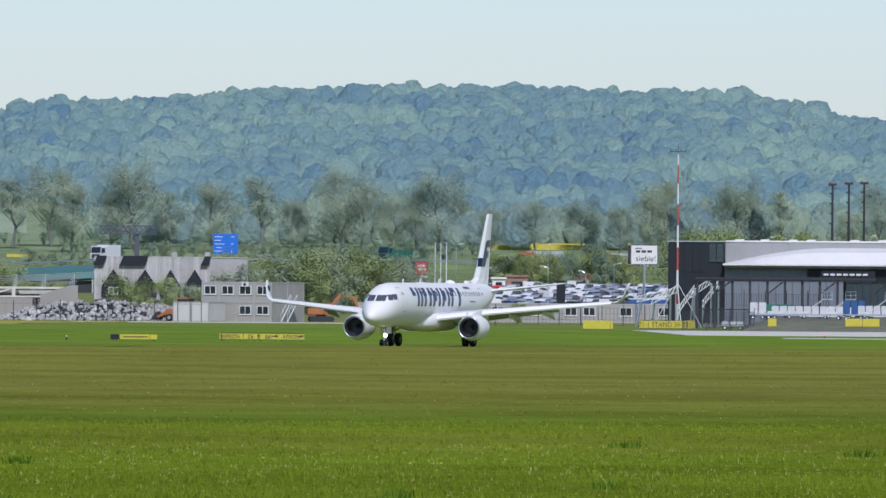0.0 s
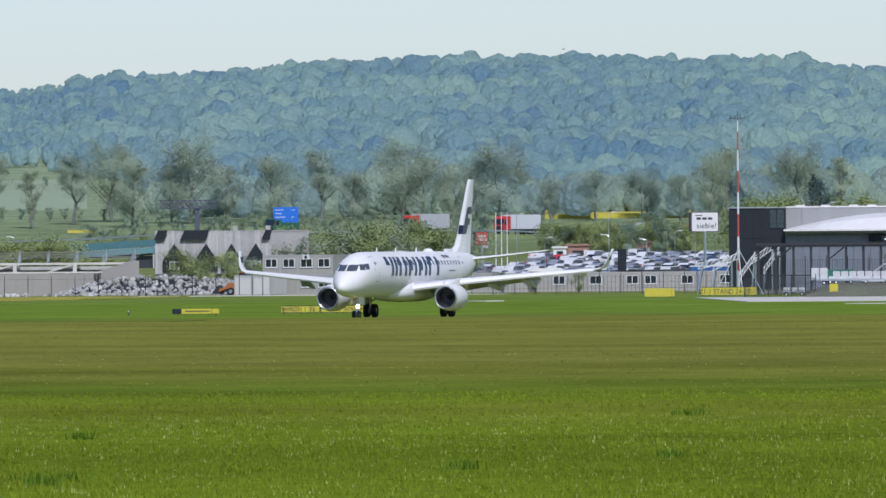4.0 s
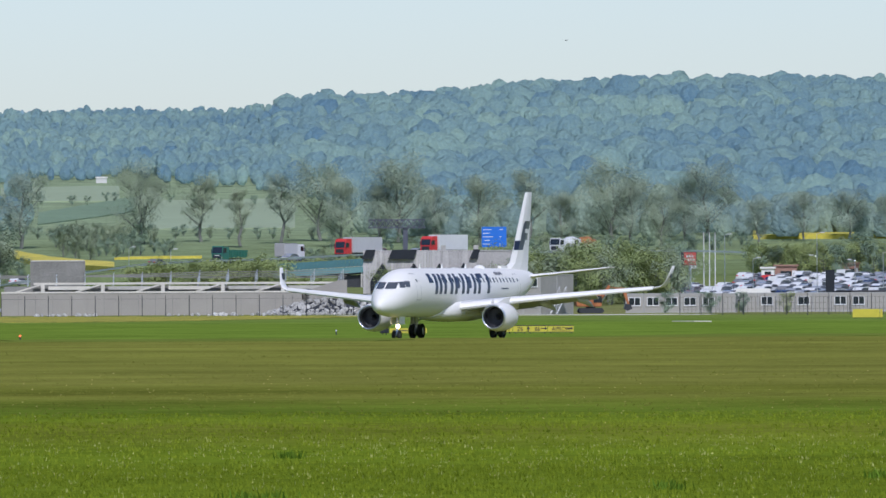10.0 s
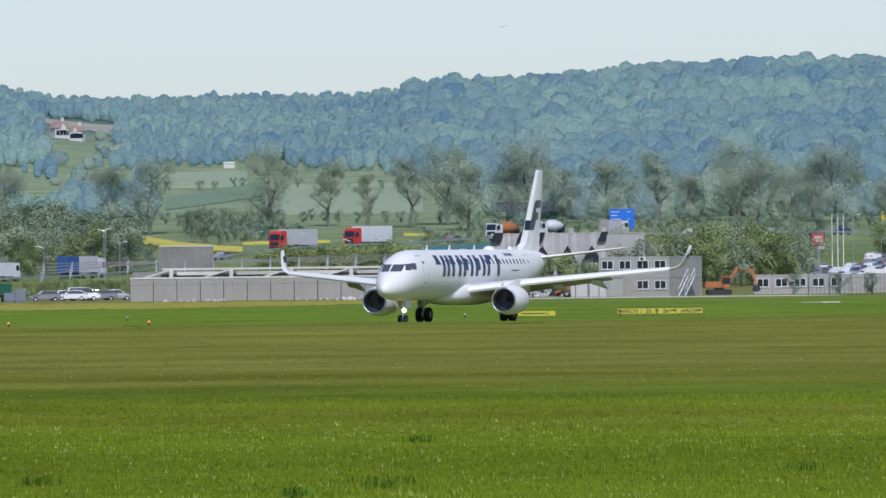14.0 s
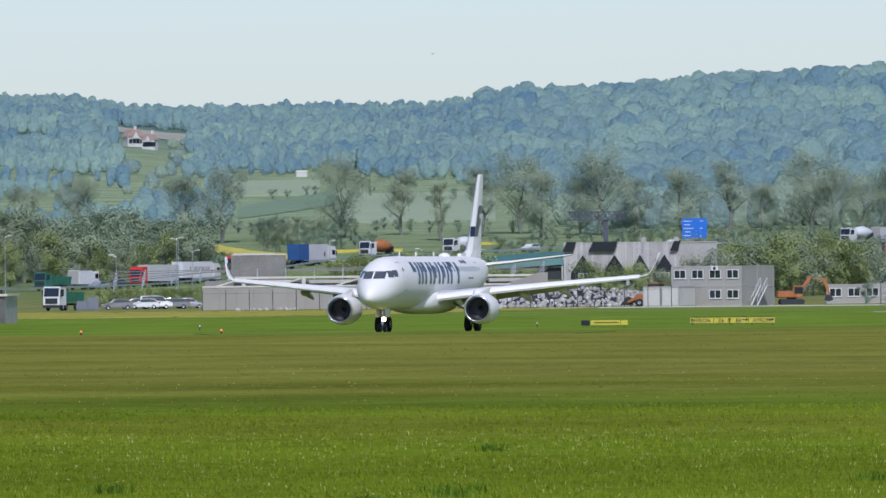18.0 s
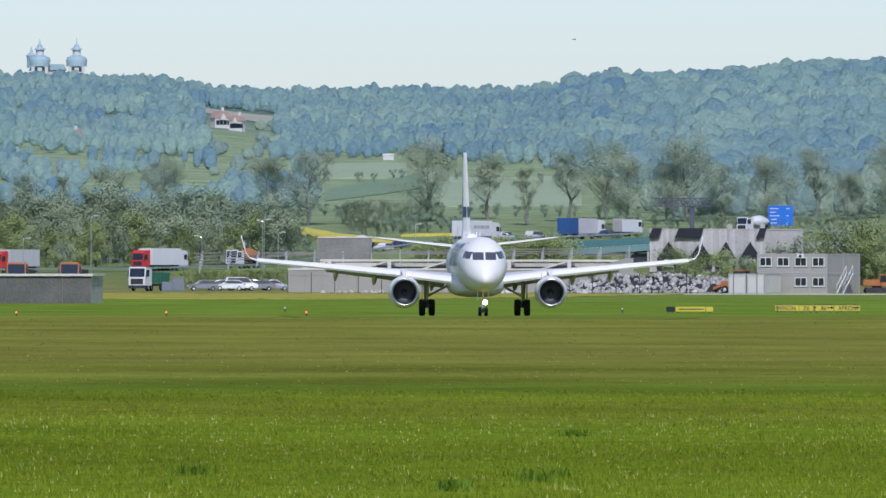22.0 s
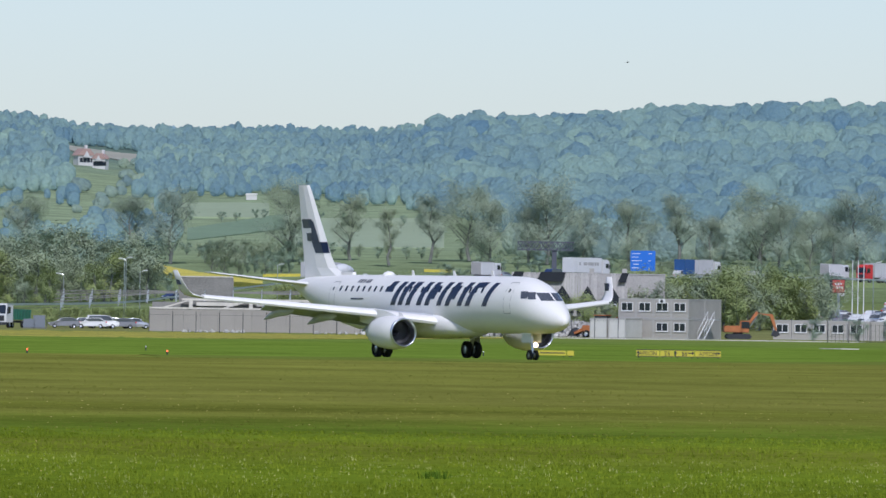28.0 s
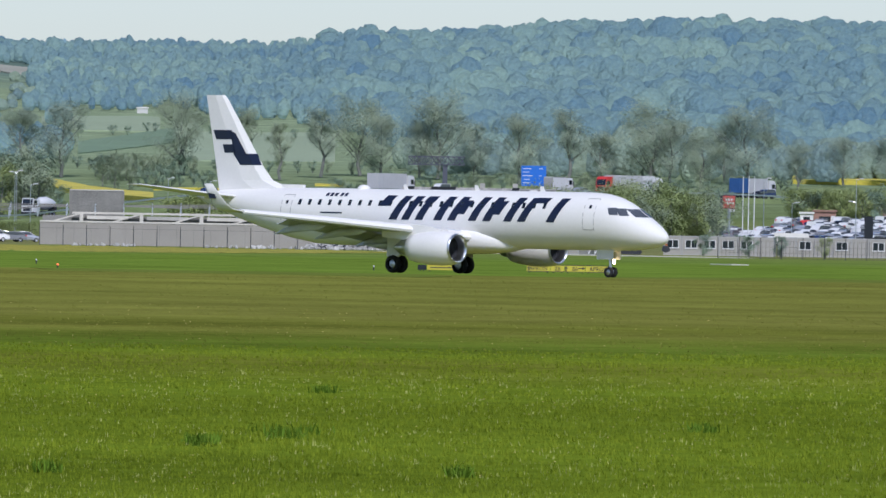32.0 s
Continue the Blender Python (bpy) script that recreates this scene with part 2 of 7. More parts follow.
def tube(p, q, r0, r1=None, n=8, bm=None, cap=True):
    """A tapered round bar from p to q."""
    bm = bm or bmesh.new()
    p, q = Vector(p), Vector(q)
    r1 = r0 if r1 is None else r1
    qt = (q - p).to_track_quat("Z", "Y")
    a = [bm.verts.new(p + qt @ Vector((r0 * math.cos(2 * math.pi * i / n), r0 * math.sin(2 * math.pi * i / n), 0))) for i in range(n)]
    b = [bm.verts.new(q + qt @ Vector((r1 * math.cos(2 * math.pi * i / n), r1 * math.sin(2 * math.pi * i / n), 0))) for i in range(n)]
    for i in range(n):
        bm.faces.new((a[i], a[(i + 1) % n], b[(i + 1) % n], b[i]))
    if cap:
        bm.faces.new(a[::-1])
        bm.faces.new(b)
    return bm


def loft(rings, bm=None, cap=True, closed=True):
    bm = bm or bmesh.new()
    vs = [[bm.verts.new(p) for p in r] for r in rings]
    n = len(vs[0])
    for a, b in zip(vs, vs[1:]):
        for i in range(n if closed else n - 1):
            j = (i + 1) % n
            bm.faces.new((a[i], a[j], b[j], b[i]))
    if cap and closed:
        bm.faces.new(vs[0][::-1])
        bm.faces.new(vs[-1])
    return bm


def prism(pts, y0, y1, bm=None):
    """An outline in x and z, pushed from y0 to y1."""
    return loft([[(x, y0, z) for x, z in pts], [(x, y1, z) for x, z in pts]], bm)


def spin(profile, axis_x=True, n=24, bm=None, cap=False):
    """Rings of (along, radius) round the x axis (or the z axis)."""
    rings = []
    for a, r in profile:
        ring = []
        for i in range(n):
            c, s = math.cos(2 * math.pi * i / n), math.sin(2 * math.pi * i / n)
            ring.append((a, r * c, r * s) if axis_x else (r * c, r * s, a))
        rings.append(ring)
    return loft(rings, bm, cap)


def raw_mesh(name, verts, faces, mat, parent=None, smooth=False, normals=None, slots=None):
    """A mesh from arrays of vertices and equal-sided faces."""
    me = bpy.data.meshes.new(name)
    verts, faces = np.asarray(verts, np.float32), np.asarray(faces, np.int32)
    k = faces.shape[1]
    me.vertices.add(len(verts))
    me.vertices.foreach_set("co", verts.ravel())
    me.loops.add(faces.size)
    me.loops.foreach_set("vertex_index", faces.ravel())
    me.polygons.add(len(faces))
    me.polygons.foreach_set("loop_start", np.arange(0, faces.size, k, dtype=np.int32))
    me.polygons.foreach_set("use_smooth", np.full(len(faces), smooth))
    me.update(calc_edges=True)
    if normals is not None:
        me.polygons.foreach_set("use_smooth", np.ones(len(faces), bool))
        me.normals_split_custom_set_from_vertices(np.asarray(normals, np.float32).tolist())
    for mm in mat if isinstance(mat, (list, tuple)) else [mat]:
        me.materials.append(mm)
    if slots is not None:
        me.polygons.foreach_set("material_index", np.asarray(slots, np.int32))
    ob = new(name, me)
    ob.parent = parent
    return ob


# ---- the lie of the land ----
PROFILE_D = [0, 12, 30, 70, 470, 535, 560, 582, 617, 660, 700, 750, 800, 1000, 1250, 1330, 1420, 1600, 1750, 1850, 1950, 2050, 2150]
PROFILE_Z = [3.6, 3.6, 2.9, 1.75, 1.75, 1.67, 1.43, 1.24, 0.98, 0.69, 0.44, 0.3, 0.25, 0.2, 0.15, 0.3, 1.2, 4.0, 5.5, 7.5, 9.2, 12.4, 15.0]
RIDGE_B = [-1700, -1200, -1050, -900, -700, -520, -260, -80, 60, 330, 500, 730, 1030, 1220, 1400, 1700]
RIDGE_V = [291, 298, 288, 283, 270, 266, 271, 282, 284, 303, 308, 313, 303, 292, 256, 216]


PROFILE_LOW = [3.6, 3.6, 2.9, 1.75, 1.75, 1.67, 1.43, 1.24, 0.98, 0.69, 0.44, 0.3, 0.25, 0.2, 0.15, 0.2, 0.5, 1.6, 3.0, 5.2, 8.6, 12.4, 15.0]


def ground_z(b, d):
    """Height of the ground at bearing b (pixel units) and distance d; it lies lower on the left."""
    if d <= 2150:
        s = min(1.0, max(0.0, (b + 650) / 300))
        return float(np.interp(d, PROFILE_D, PROFILE_Z)) * s + float(np.interp(d, PROFILE_D, PROFILE_LOW)) * (1 - s)
    ridge = EYE[2] + float(np.interp(b, RIDGE_B, RIDGE_V)) * 3900 / LENS
    s = min(1, (d - 2150) / 1750)
    up = 15.0 + (ridge - 15.0) * (0.45 * s + 0.55 * s * s * (3 - 2 * s))
    # spurs and hollows below the ridge
    up += 26 * s * s * max(0.0, 1 - s) * noise.noise((b * 0.0045, d * 0.0016, 4.0))
    if d > 3900:
        up -= (d - 3900) * 0.012
    return up


def spot(b, d, z=None, turn=0.0):
    """A pose on the ground at a bearing and a distance; turn 0 shows the thing's -y side to the camera."""
    a = b / LENS
    return pose(d * math.sin(a), d * math.cos(a), ground_z(b, d) if z is None else z, 0, 0, turn - math.degrees(a))


def build_ground():
    ds = np.unique(np.concatenate([np.arange(0, 90, 6), np.arange(90, 780, 10), np.arange(780, 1300, 40), np.arange(1300, 2200, 50), np.arange(2200, 4000, 60), np.arange(4000, 5001, 200)]))
    bs = np.concatenate([np.linspace(-math.pi, -0.16, 24)[:-1], np.linspace(-0.16, 0.16, 110), np.linspace(0.16, math.pi, 24)[1:-1]])
    nb = len(bs)
    verts = [(0, 0, ground_z(0, 0))]
    for d in ds[1:]:
        for b in bs:
            bb = max(-1700, min(1700, b * LENS))
            verts.append((d * math.sin(b), d * math.cos(b), ground_z(bb, d)))
    faces = []
    for i in range(len(ds) - 2):
        for j in range(nb):
            a, c = 1 + i * nb + j, 1 + i * nb + (j + 1) % nb
            faces.append((a, a + nb, c + nb, c))
    me = bpy.data.meshes.new("ground")
    tris = [(0, 1 + j, 1 + (j + 1) % nb) for j in range(nb)]
    me.from_pydata(verts, [], tris + faces)
    me.polygons.foreach_set("use_smooth", np.ones(len(me.polygons), bool))
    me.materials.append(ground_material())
    return tagged(new("ground", me), "mown airfield grass rising into fields and wooded slopes", "ground", kind="structure")


def ground_material():
    m = bpy.data.materials.new("field_grass")
    m.use_nodes = True
    nt = m.node_tree
    N, L = nt.nodes.new, nt.links.new
    bs = nt.nodes["Principled BSDF"]
    tc = N("ShaderNodeTexCoord")
    ln = N("ShaderNodeVectorMath")
    ln.operation = "LENGTH"
    L(tc.outputs["Object"], ln.inputs[0])
    wob = N("ShaderNodeTexNoise")
    wob.inputs["Scale"].default_value, wob.inputs["Detail"].default_value = 0.04, 4
    L(tc.outputs["Object"], wob.inputs["Vector"])
    wsc = N("ShaderNodeMath")
    wsc.operation = "MULTIPLY_ADD"
    wsc.inputs[1].default_value, wsc.inputs[2].default_value = 0.08, 0.96
    L(wob.outputs[0], wsc.inputs[0])
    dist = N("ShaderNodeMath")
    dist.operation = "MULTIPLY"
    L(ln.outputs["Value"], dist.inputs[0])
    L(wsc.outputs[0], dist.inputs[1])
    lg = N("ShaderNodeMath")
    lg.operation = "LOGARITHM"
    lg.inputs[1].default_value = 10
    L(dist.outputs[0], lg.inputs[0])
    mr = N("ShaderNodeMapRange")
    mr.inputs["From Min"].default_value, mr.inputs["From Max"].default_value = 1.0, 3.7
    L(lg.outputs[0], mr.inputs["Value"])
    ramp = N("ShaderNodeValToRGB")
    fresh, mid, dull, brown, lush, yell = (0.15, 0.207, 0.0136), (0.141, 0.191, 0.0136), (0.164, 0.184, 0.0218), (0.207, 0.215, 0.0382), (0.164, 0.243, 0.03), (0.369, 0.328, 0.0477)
    # The far field and wood greens have distance haze painted into them.
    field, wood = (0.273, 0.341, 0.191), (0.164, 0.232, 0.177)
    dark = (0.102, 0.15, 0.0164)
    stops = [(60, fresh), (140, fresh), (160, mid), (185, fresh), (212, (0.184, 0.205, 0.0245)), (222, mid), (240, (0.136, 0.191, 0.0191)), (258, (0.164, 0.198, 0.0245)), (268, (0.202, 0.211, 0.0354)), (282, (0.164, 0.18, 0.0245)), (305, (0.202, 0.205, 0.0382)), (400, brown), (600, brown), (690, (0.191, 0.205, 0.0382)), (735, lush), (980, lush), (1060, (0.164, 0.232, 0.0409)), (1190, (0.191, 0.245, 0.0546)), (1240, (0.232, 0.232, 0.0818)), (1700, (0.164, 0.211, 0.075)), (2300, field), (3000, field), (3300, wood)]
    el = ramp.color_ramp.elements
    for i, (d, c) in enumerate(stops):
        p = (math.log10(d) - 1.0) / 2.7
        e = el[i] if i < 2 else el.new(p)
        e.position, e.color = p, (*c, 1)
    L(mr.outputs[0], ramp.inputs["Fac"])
    fine = N("ShaderNodeTexNoise")
    fine.inputs["Scale"].default_value, fine.inputs["Detail"].default_value, fine.inputs["Roughness"].default_value = 0.7, 9, 0.75
    L(tc.outputs["Object"], fine.inputs["Vector"])
    broad = N("ShaderNodeTexNoise")
    broad.inputs["Scale"].default_value, broad.inputs["Detail"].default_value = 0.07, 6
    L(tc.outputs["Object"], broad.inputs["Vector"])
    both = N("ShaderNodeMix")
    both.inputs["Factor"].default_value = 0.45
    L(fine.outputs[0], both.inputs["A"])
    L(broad.outputs[0], both.inputs["B"])
    fm = N("ShaderNodeMapRange")
    fm.inputs["From Min"].default_value, fm.inputs["From Max"].default_value = 0.34, 0.66
    fm.inputs["To Min"].default_value, fm.inputs["To Max"].default_value = 0.62, 1.42
    L(both.outputs["Result"], fm.inputs["Value"])
    mul = N("ShaderNodeMix")
    mul.data_type, mul.blend_type = "RGBA", "MULTIPLY"
    mul.inputs["Factor"].default_value = 1.0
    L(ramp.outputs[0], mul.inputs["A"])
    L(fm.outputs[0], mul.inputs["B"])
    L(mul.outputs["Result"], bs.inputs["Base Color"])
    bs.inputs["Roughness"].default_value, bs.inputs["Specular IOR Level"].default_value = 0.95, 0.0
    bp = N("ShaderNodeBump")
    bp.inputs["Strength"].default_value, bp.inputs["Distance"].default_value = 0.5, 0.15
    L(fine.outputs[0], bp.inputs["Height"])
    L(bp.outputs[0], bs.inputs["Normal"])
    return m


build_ground()


# ---- the airliner: x forward from the nose, y to port, z up from the ground ----
FUS = [(0.76, 2.4, 2.22, 0.08), (0.68, 2.54, 2.08, 0.2), (0.42, 2.8, 1.92, 0.42), (0.0, 3.1, 1.79, 0.66), (-0.5, 3.4, 1.7, 0.88), (-1.0, 3.7, 1.64, 1.05), (-1.6, 4.06, 1.59, 1.21), (-2.2, 4.37, 1.57, 1.32), (-2.9, 4.64, 1.55, 1.4), (-3.7, 4.81, 1.55, 1.46),
       (-4.6, 4.88, 1.55, 1.49), (-6.0, 4.9, 1.55, 1.505), (-24.0, 4.9, 1.55, 1.505), (-26.0, 4.9, 1.62, 1.49), (-28.0, 4.89, 1.92, 1.4), (-30.0, 4.86, 2.4, 1.22), (-32.0, 4.8, 2.95, 0.95), (-33.6, 4.7, 3.45, 0.66), (-34.9, 4.55, 3.9, 0.36), (-35.3, 4.45, 4.05, 0.22)]


def fuselage_at(x):
    xs = [-f[0] for f in FUS]
    return [float(np.interp(-x, xs, [f[k] for f in FUS])) for k in (1, 2, 3)]


def skin(x, z, side, off=0.012):
    """The point of the fuselage skin at x and height z, on the port (1) or starboard (-1) side."""
    top, bot, hw = fuselage_at(x)
    c, h = (top + bot) / 2, (top - bot) / 2
    s = max(-0.999, min(0.999, (z - c) / h))
    n = math.sqrt(1 - s * s)
    return (x, side * (hw + off) * n, c + (h + off) * s)


def skin_patch(x0, x1, z0, z1, side, slant=0.0, off=0.012, nx=4, nz=6, bm=None):
    """A thin panel that lies on the skin; slant moves its upper edge forward."""
    bm = bm or bmesh.new()
    zz = [z0 + (z1 - z0) * j / nz for j in range(nz + 1)]
    rows = [[skin(x0 + (x1 - x0) * i / nx + slant * (z - z0) / (z1 - z0), z, side, off) for i in range(nx + 1)] for z in zz]
    vs = [[bm.verts.new(p) for p in r] for r in rows]
    for a, b in zip(vs, vs[1:]):
        for i in range(nx):
            f = (a[i], a[i + 1], b[i + 1], b[i])
            bm.faces.new(f if side * (x1 - x0) < 0 else f[::-1])
    return bm


def wing_section(x_le, chord, y, z, thick):
    pts = []
    prof = [(0, 0), (0.04, 0.42), (0.15, 0.8), (0.35, 1.0), (0.6, 0.75), (0.85, 0.3), (1.0, 0.04), (0.85, -0.08), (0.6, -0.3), (0.35, -0.55), (0.12, -0.45), (0.03, -0.22)]
    for u, w in prof:
        pts.append((x_le - u * chord, y, z + w * thick * 0.6))
    return pts


FIN = ((4.6, -27.3, -34.0), (4.95, -28.6, -34.05), (5.3, -29.7, -34.12), (6.0, -30.4, -34.25), (8.0, -31.85, -34.65), (10.1, -33.4, -35.1), (10.35, -33.65, -35.15))


def fin_half(x, z):
    le, te = (float(np.interp(z, [f[0] for f in FIN], [f[k] for f in FIN])) for k in (1, 2))
    t = 0.02 + 0.05 * (le - te)
    return float(np.interp((le - x) / (le - te), [0, 0.15, 0.5, 1], [0, t, 1.1 * t, 0.02]))


def airliner():
    ob = thing("airliner", pose(0, 0, 0), "white twin-engined jet airliner with dark navy markings taxiing", "airplane")
    rings = []
    for i, (x, top, bot, hw) in enumerate(FUS):
        c, h = (top + bot) / 2, (top - bot) / 2
        rings.append([(x, hw * math.sin(2 * math.pi * k / 40), c + h * math.cos(2 * math.pi * k / 40)) for k in range(40)])
    part("fuselage", loft(rings), M_white, ob, smooth=True)
    # belly fairing
    fr = []
    for x, hw, top, bot in ((-10.2, 0.5, 2.0, 1.52), (-11.2, 1.15, 2.4, 1.34), (-12.6, 1.6, 2.75, 1.22), (-14.5, 1.75, 2.85, 1.17), (-17.5, 1.75, 2.8, 1.17), (-19.5, 1.5, 2.6, 1.24), (-21, 1.0, 2.2, 1.38), (-22, 0.4, 1.9, 1.52)):
        c, h = (top + bot) / 2, (top - bot) / 2
        fr.append([(x, hw * math.copysign(abs(math.sin(a)) ** 0.75, math.sin(a)), c + h * math.copysign(abs(math.cos(a)) ** 0.75, math.cos(a))) for a in [2 * math.pi * k / 28 for k in range(28)]])
    part("belly_fairing", loft(fr), M_white, ob, smooth=True)
    # fin with its fillet
    fs = []
    for z, le, te in FIN:
        t = 0.02 + 0.05 * (le - te)
        fs.append([(le, 0, z), (le - 0.15 * (le - te), t, z), (le - 0.5 * (le - te), t * 1.1, z), (te, 0.02, z), (te, -0.02, z), (le - 0.5 * (le - te), -t * 1.1, z), (le - 0.15 * (le - te), -t, z)])
    part("fin", loft(fs), M_white, ob)
    part("dorsal_fairing", box(-28.9, -0.12, 4.85, -27.2, 0.12, 5.08, bevel=0.03), M_white, ob)
    for side in (1, -1):
        # navy tail mark: plain stepped blocks laid on the fin
        for q in (((-34.88, 8.27), (-33.3, 8.27), (-33.1, 7.72), (-34.6, 7.72)), ((-33.45, 8.25), (-33.0, 8.1), (-32.0, 6.8), (-33.0, 6.8)), ((-34.05, 7.42), (-33.1, 7.42), (-32.9, 6.92), (-33.85, 6.92)), ((-33.1, 6.87), (-31.35, 6.87), (-30.95, 6.2), (-32.5, 6.2))):
            bm = bmesh.new()
            vs = [[None] * 7 for _ in range(7)]
            for i in range(7):
                for j in range(7):
                    u, w = i / 6, j / 6
                    x = 0.35 + (q[0][0] * (1 - u) + q[1][0] * u) * (1 - w) + (q[3][0] * (1 - u) + q[2][0] * u) * w
                    z = (q[0][1] * (1 - u) + q[1][1] * u) * (1 - w) + (q[3][1] * (1 - u) + q[2][1] * u) * w
                    vs[i][j] = bm.verts.new((x, side * (fin_half(x, z) + 0.018), z))
            for i in range(6):
                for j in range(6):
                    bm.faces.new((vs[i][j], vs[i + 1][j], vs[i + 1][j + 1], vs[i][j + 1]))
            part("tail_mark", bm, M_navy, ob)
        # stabiliser
        st = [wing_section(-31.6, 3.3, side * 0.3, 4.25, 0.3), wing_section(-32.6, 2.6, side * 2.2, 4.45, 0.24), wing_section(-34.6, 1.45, side * 5.7, 4.88, 0.13), wing_section(-34.9, 1.1, side * 6.04, 4.93, 0.06)]
        part("stabiliser", loft(st), M_white, ob, smooth=False)
        # wing, winglet, flaps, fairings
        ws = [wing_section(-12.4, 6.7, side * 0.9, 2.15, 0.85), wing_section(-13.0, 6.3, side * 1.6, 2.2, 0.8), wing_section(-14.8, 4.7, side * 4.7, 2.6, 0.55), wing_section(-17.5, 2.9, side * 9.4, 3.05, 0.32), wing_section(-19.9, 1.6, side * 13.5, 3.42, 0.18)]
        part("wing", loft(ws), M_flap, ob, smooth=True)
        sl = []
        for sec, s in zip(ws[1:], (1.0, 0.95, 0.75, 0.55)):
            x, y, z = sec[0]
            sl.append([(x + u * s, y, z + w * s) for u, w in ((0.2, -0.2), (0.3, -0.06), (0.2, 0.1), (-0.1, 0.24), (-0.5, 0.3), (-0.5, 0.2), (-0.05, 0.0), (0.1, -0.2))])
        part("slat", loft(sl), M_white, ob, "white lowered wing slat")
        wl = [wing_section(-19.9, 1.6, side * 13.5, 3.42, 0.18), wing_section(-20.25, 1.4, side * 13.95, 3.56, 0.14)]
        for y, z, x, ch in ((14.18, 3.85, -20.55, 1.2), (14.36, 4.4, -20.95, 0.95), (14.5, 5.0, -21.4, 0.66)):
            wl.append([(p[0], side * y + (p[2] - z) * -side * 0.7, z + (p[2] - z) * 0.15) for p in wing_section(x, ch, 0, z, 0.1)])
        part("winglet", loft(wl), M_white, ob, smooth=True)
        part("winglet_mark", prism([(-21.25, 4.15), (-21.75, 4.15), (-21.85, 4.6), (-21.4, 4.6)], side * 14.31 - 0.07, side * 14.31 + 0.07), M_navy, ob, "small navy mark on the winglet")
        fl = [[(-19.15, side * 1.8, 2.02), (-19.1, side * 1.8, 2.2), (-20.35, side * 1.8, 1.78), (-20.3, side * 1.8, 1.72)], [(-19.4, side * 4.9, 2.52), (-19.35, side * 4.9, 2.66), (-20.45, side * 4.9, 2.22), (-20.4, side * 4.9, 2.17)], [(-20.35, side * 9.2, 2.98), (-20.3, side * 9.2, 3.08), (-21.1, side * 9.2, 2.76), (-21.06, side * 9.2, 2.72)]]
        part("flap", loft(fl), M_flap, ob)
        for y, x in ((2.6, -17.6), (6.2, -17.6), (8.6, -18.6)):
            z = 1.95 + 0.105 * (y - 1.5)
            fair = [[(x + dx, side * y + r * math.cos(a), z - 0.12 + dz + r * 1.5 * math.sin(a)) for a in [2 * math.pi * k / 8 for k in range(8)]] for dx, dz, r in ((0.8, 0.12, 0.02), (0.2, 0.04, 0.12), (-1.2, 0, 0.17), (-2.4, -0.22, 0.12), (-3.2, -0.42, 0.02))]
            part("flap_fairing", loft(fair), M_flap, ob, smooth=True)
        # engine: cowl, inlet lip, fan, core, pylon
        cx, cy, cz = -11.2, side * 4.53, 1.5
        eng = new("engine")
        eng.parent = ob
        eng.location = (cx, cy, cz)
        part("cowl", spin([(-0.12, 0.86), (-0.4, 0.94), (-1.1, 1.0), (-2.0, 0.98), (-2.9, 0.88), (-3.45, 0.76), (-3.45, 0.72), (-2.9, 0.8)], n=32), M_white, eng, smooth=True)
        part("inlet_lip", spin([(-0.14, 0.865), (-0.03, 0.84), (0.0, 0.8), (-0.04, 0.75), (-0.2, 0.71), (-0.7, 0.69), (-0.72, 0.69)], n=32), M_metal, eng, "polished metal inlet lip", smooth=True)
        part("inlet_duct", spin([(-0.6, 0.69), (-1.2, 0.69), (-1.22, 0.2), (-1.22, 0.01)], n=32), M_dark, eng, "dark fan duct", smooth=True)
        part("spinner", spin([(-0.75, 0.005), (-0.85, 0.08), (-1.1, 0.19), (-1.2, 0.2)], n=16), M_dark, eng, smooth=True)
        part("core_nozzle", spin([(-3.0, 0.62), (-3.6, 0.56), (-4.3, 0.42), (-4.35, 0.36), (-4.9, 0.08)], n=24), M_metal, eng, "bare metal exhaust nozzle", smooth=True)
        part("strake", prism([(-1.0, 0.75), (-1.8, 0.8), (-1.8, 1.2), (-1.3, 1.12)], -side * 0.55, -side * 0.52), M_white, eng)
        py = [[(x, cy - side * 0.12 * w, z0), (x, cy + side * 0.12 * w, z0), (x, cy + side * 0.12 * w, z1), (x, cy - side * 0.12 * w, z1)] for x, z0, z1, w in ((-12.2, 2.42, 2.5, 0.4), (-13.5, 2.3, 2.78, 1.2), (-15.4, 1.95, 2.9, 1.4), (-17.0, 2.1, 2.6, 0.6))]
        part("pylon", loft(py), M_white, ob)
        # windows, doors, lettering bars
        x = -7.3
        while x > -26.3:
            part("cabin_window", skin_patch(x, x - 0.24, 3.9, 4.22, side, 0, 0.014, 1, 3), M_glass, ob)
            x -= 0.79
        for xa, xb, z0, z1 in ((-3.6, -4.4, 2.75, 4.5), (-27.0, -27.8, 2.85, 4.45)):
            bm = bmesh.new()
            for q in ((xa, xa - 0.04, z0, z1), (xb, xb - 0.04, z0, z1), (xa, xb, z1, z1 + 0.04), (xa, xb, z0 - 0.04, z0)):
                skin_patch(*q, side, 0, 0.01, 2, 4, bm)
            part("door_seam", bm, M_grey, ob)
            part("door_pane", skin_patch((xa + xb) / 2 + 0.09, (xa + xb) / 2 - 0.09, 3.95, 4.15, side, 0, 0.016, 1, 2), M_glass, ob)
        # dark brand mark as slanted bars
        lead = -side
        for bx, w, z0, z1 in MARK_BARS:
            x0 = (-6.4 - bx) if side == -1 else (-20.2 + bx)
            part("brand_bar", skin_patch(x0, x0 - w * (1 if side == -1 else -1), z0, z1, side, 0.62 * (z1 - z0) * lead, 0.016, 3, 6), M_navy, ob, "dark navy slanted bar of the airline mark")
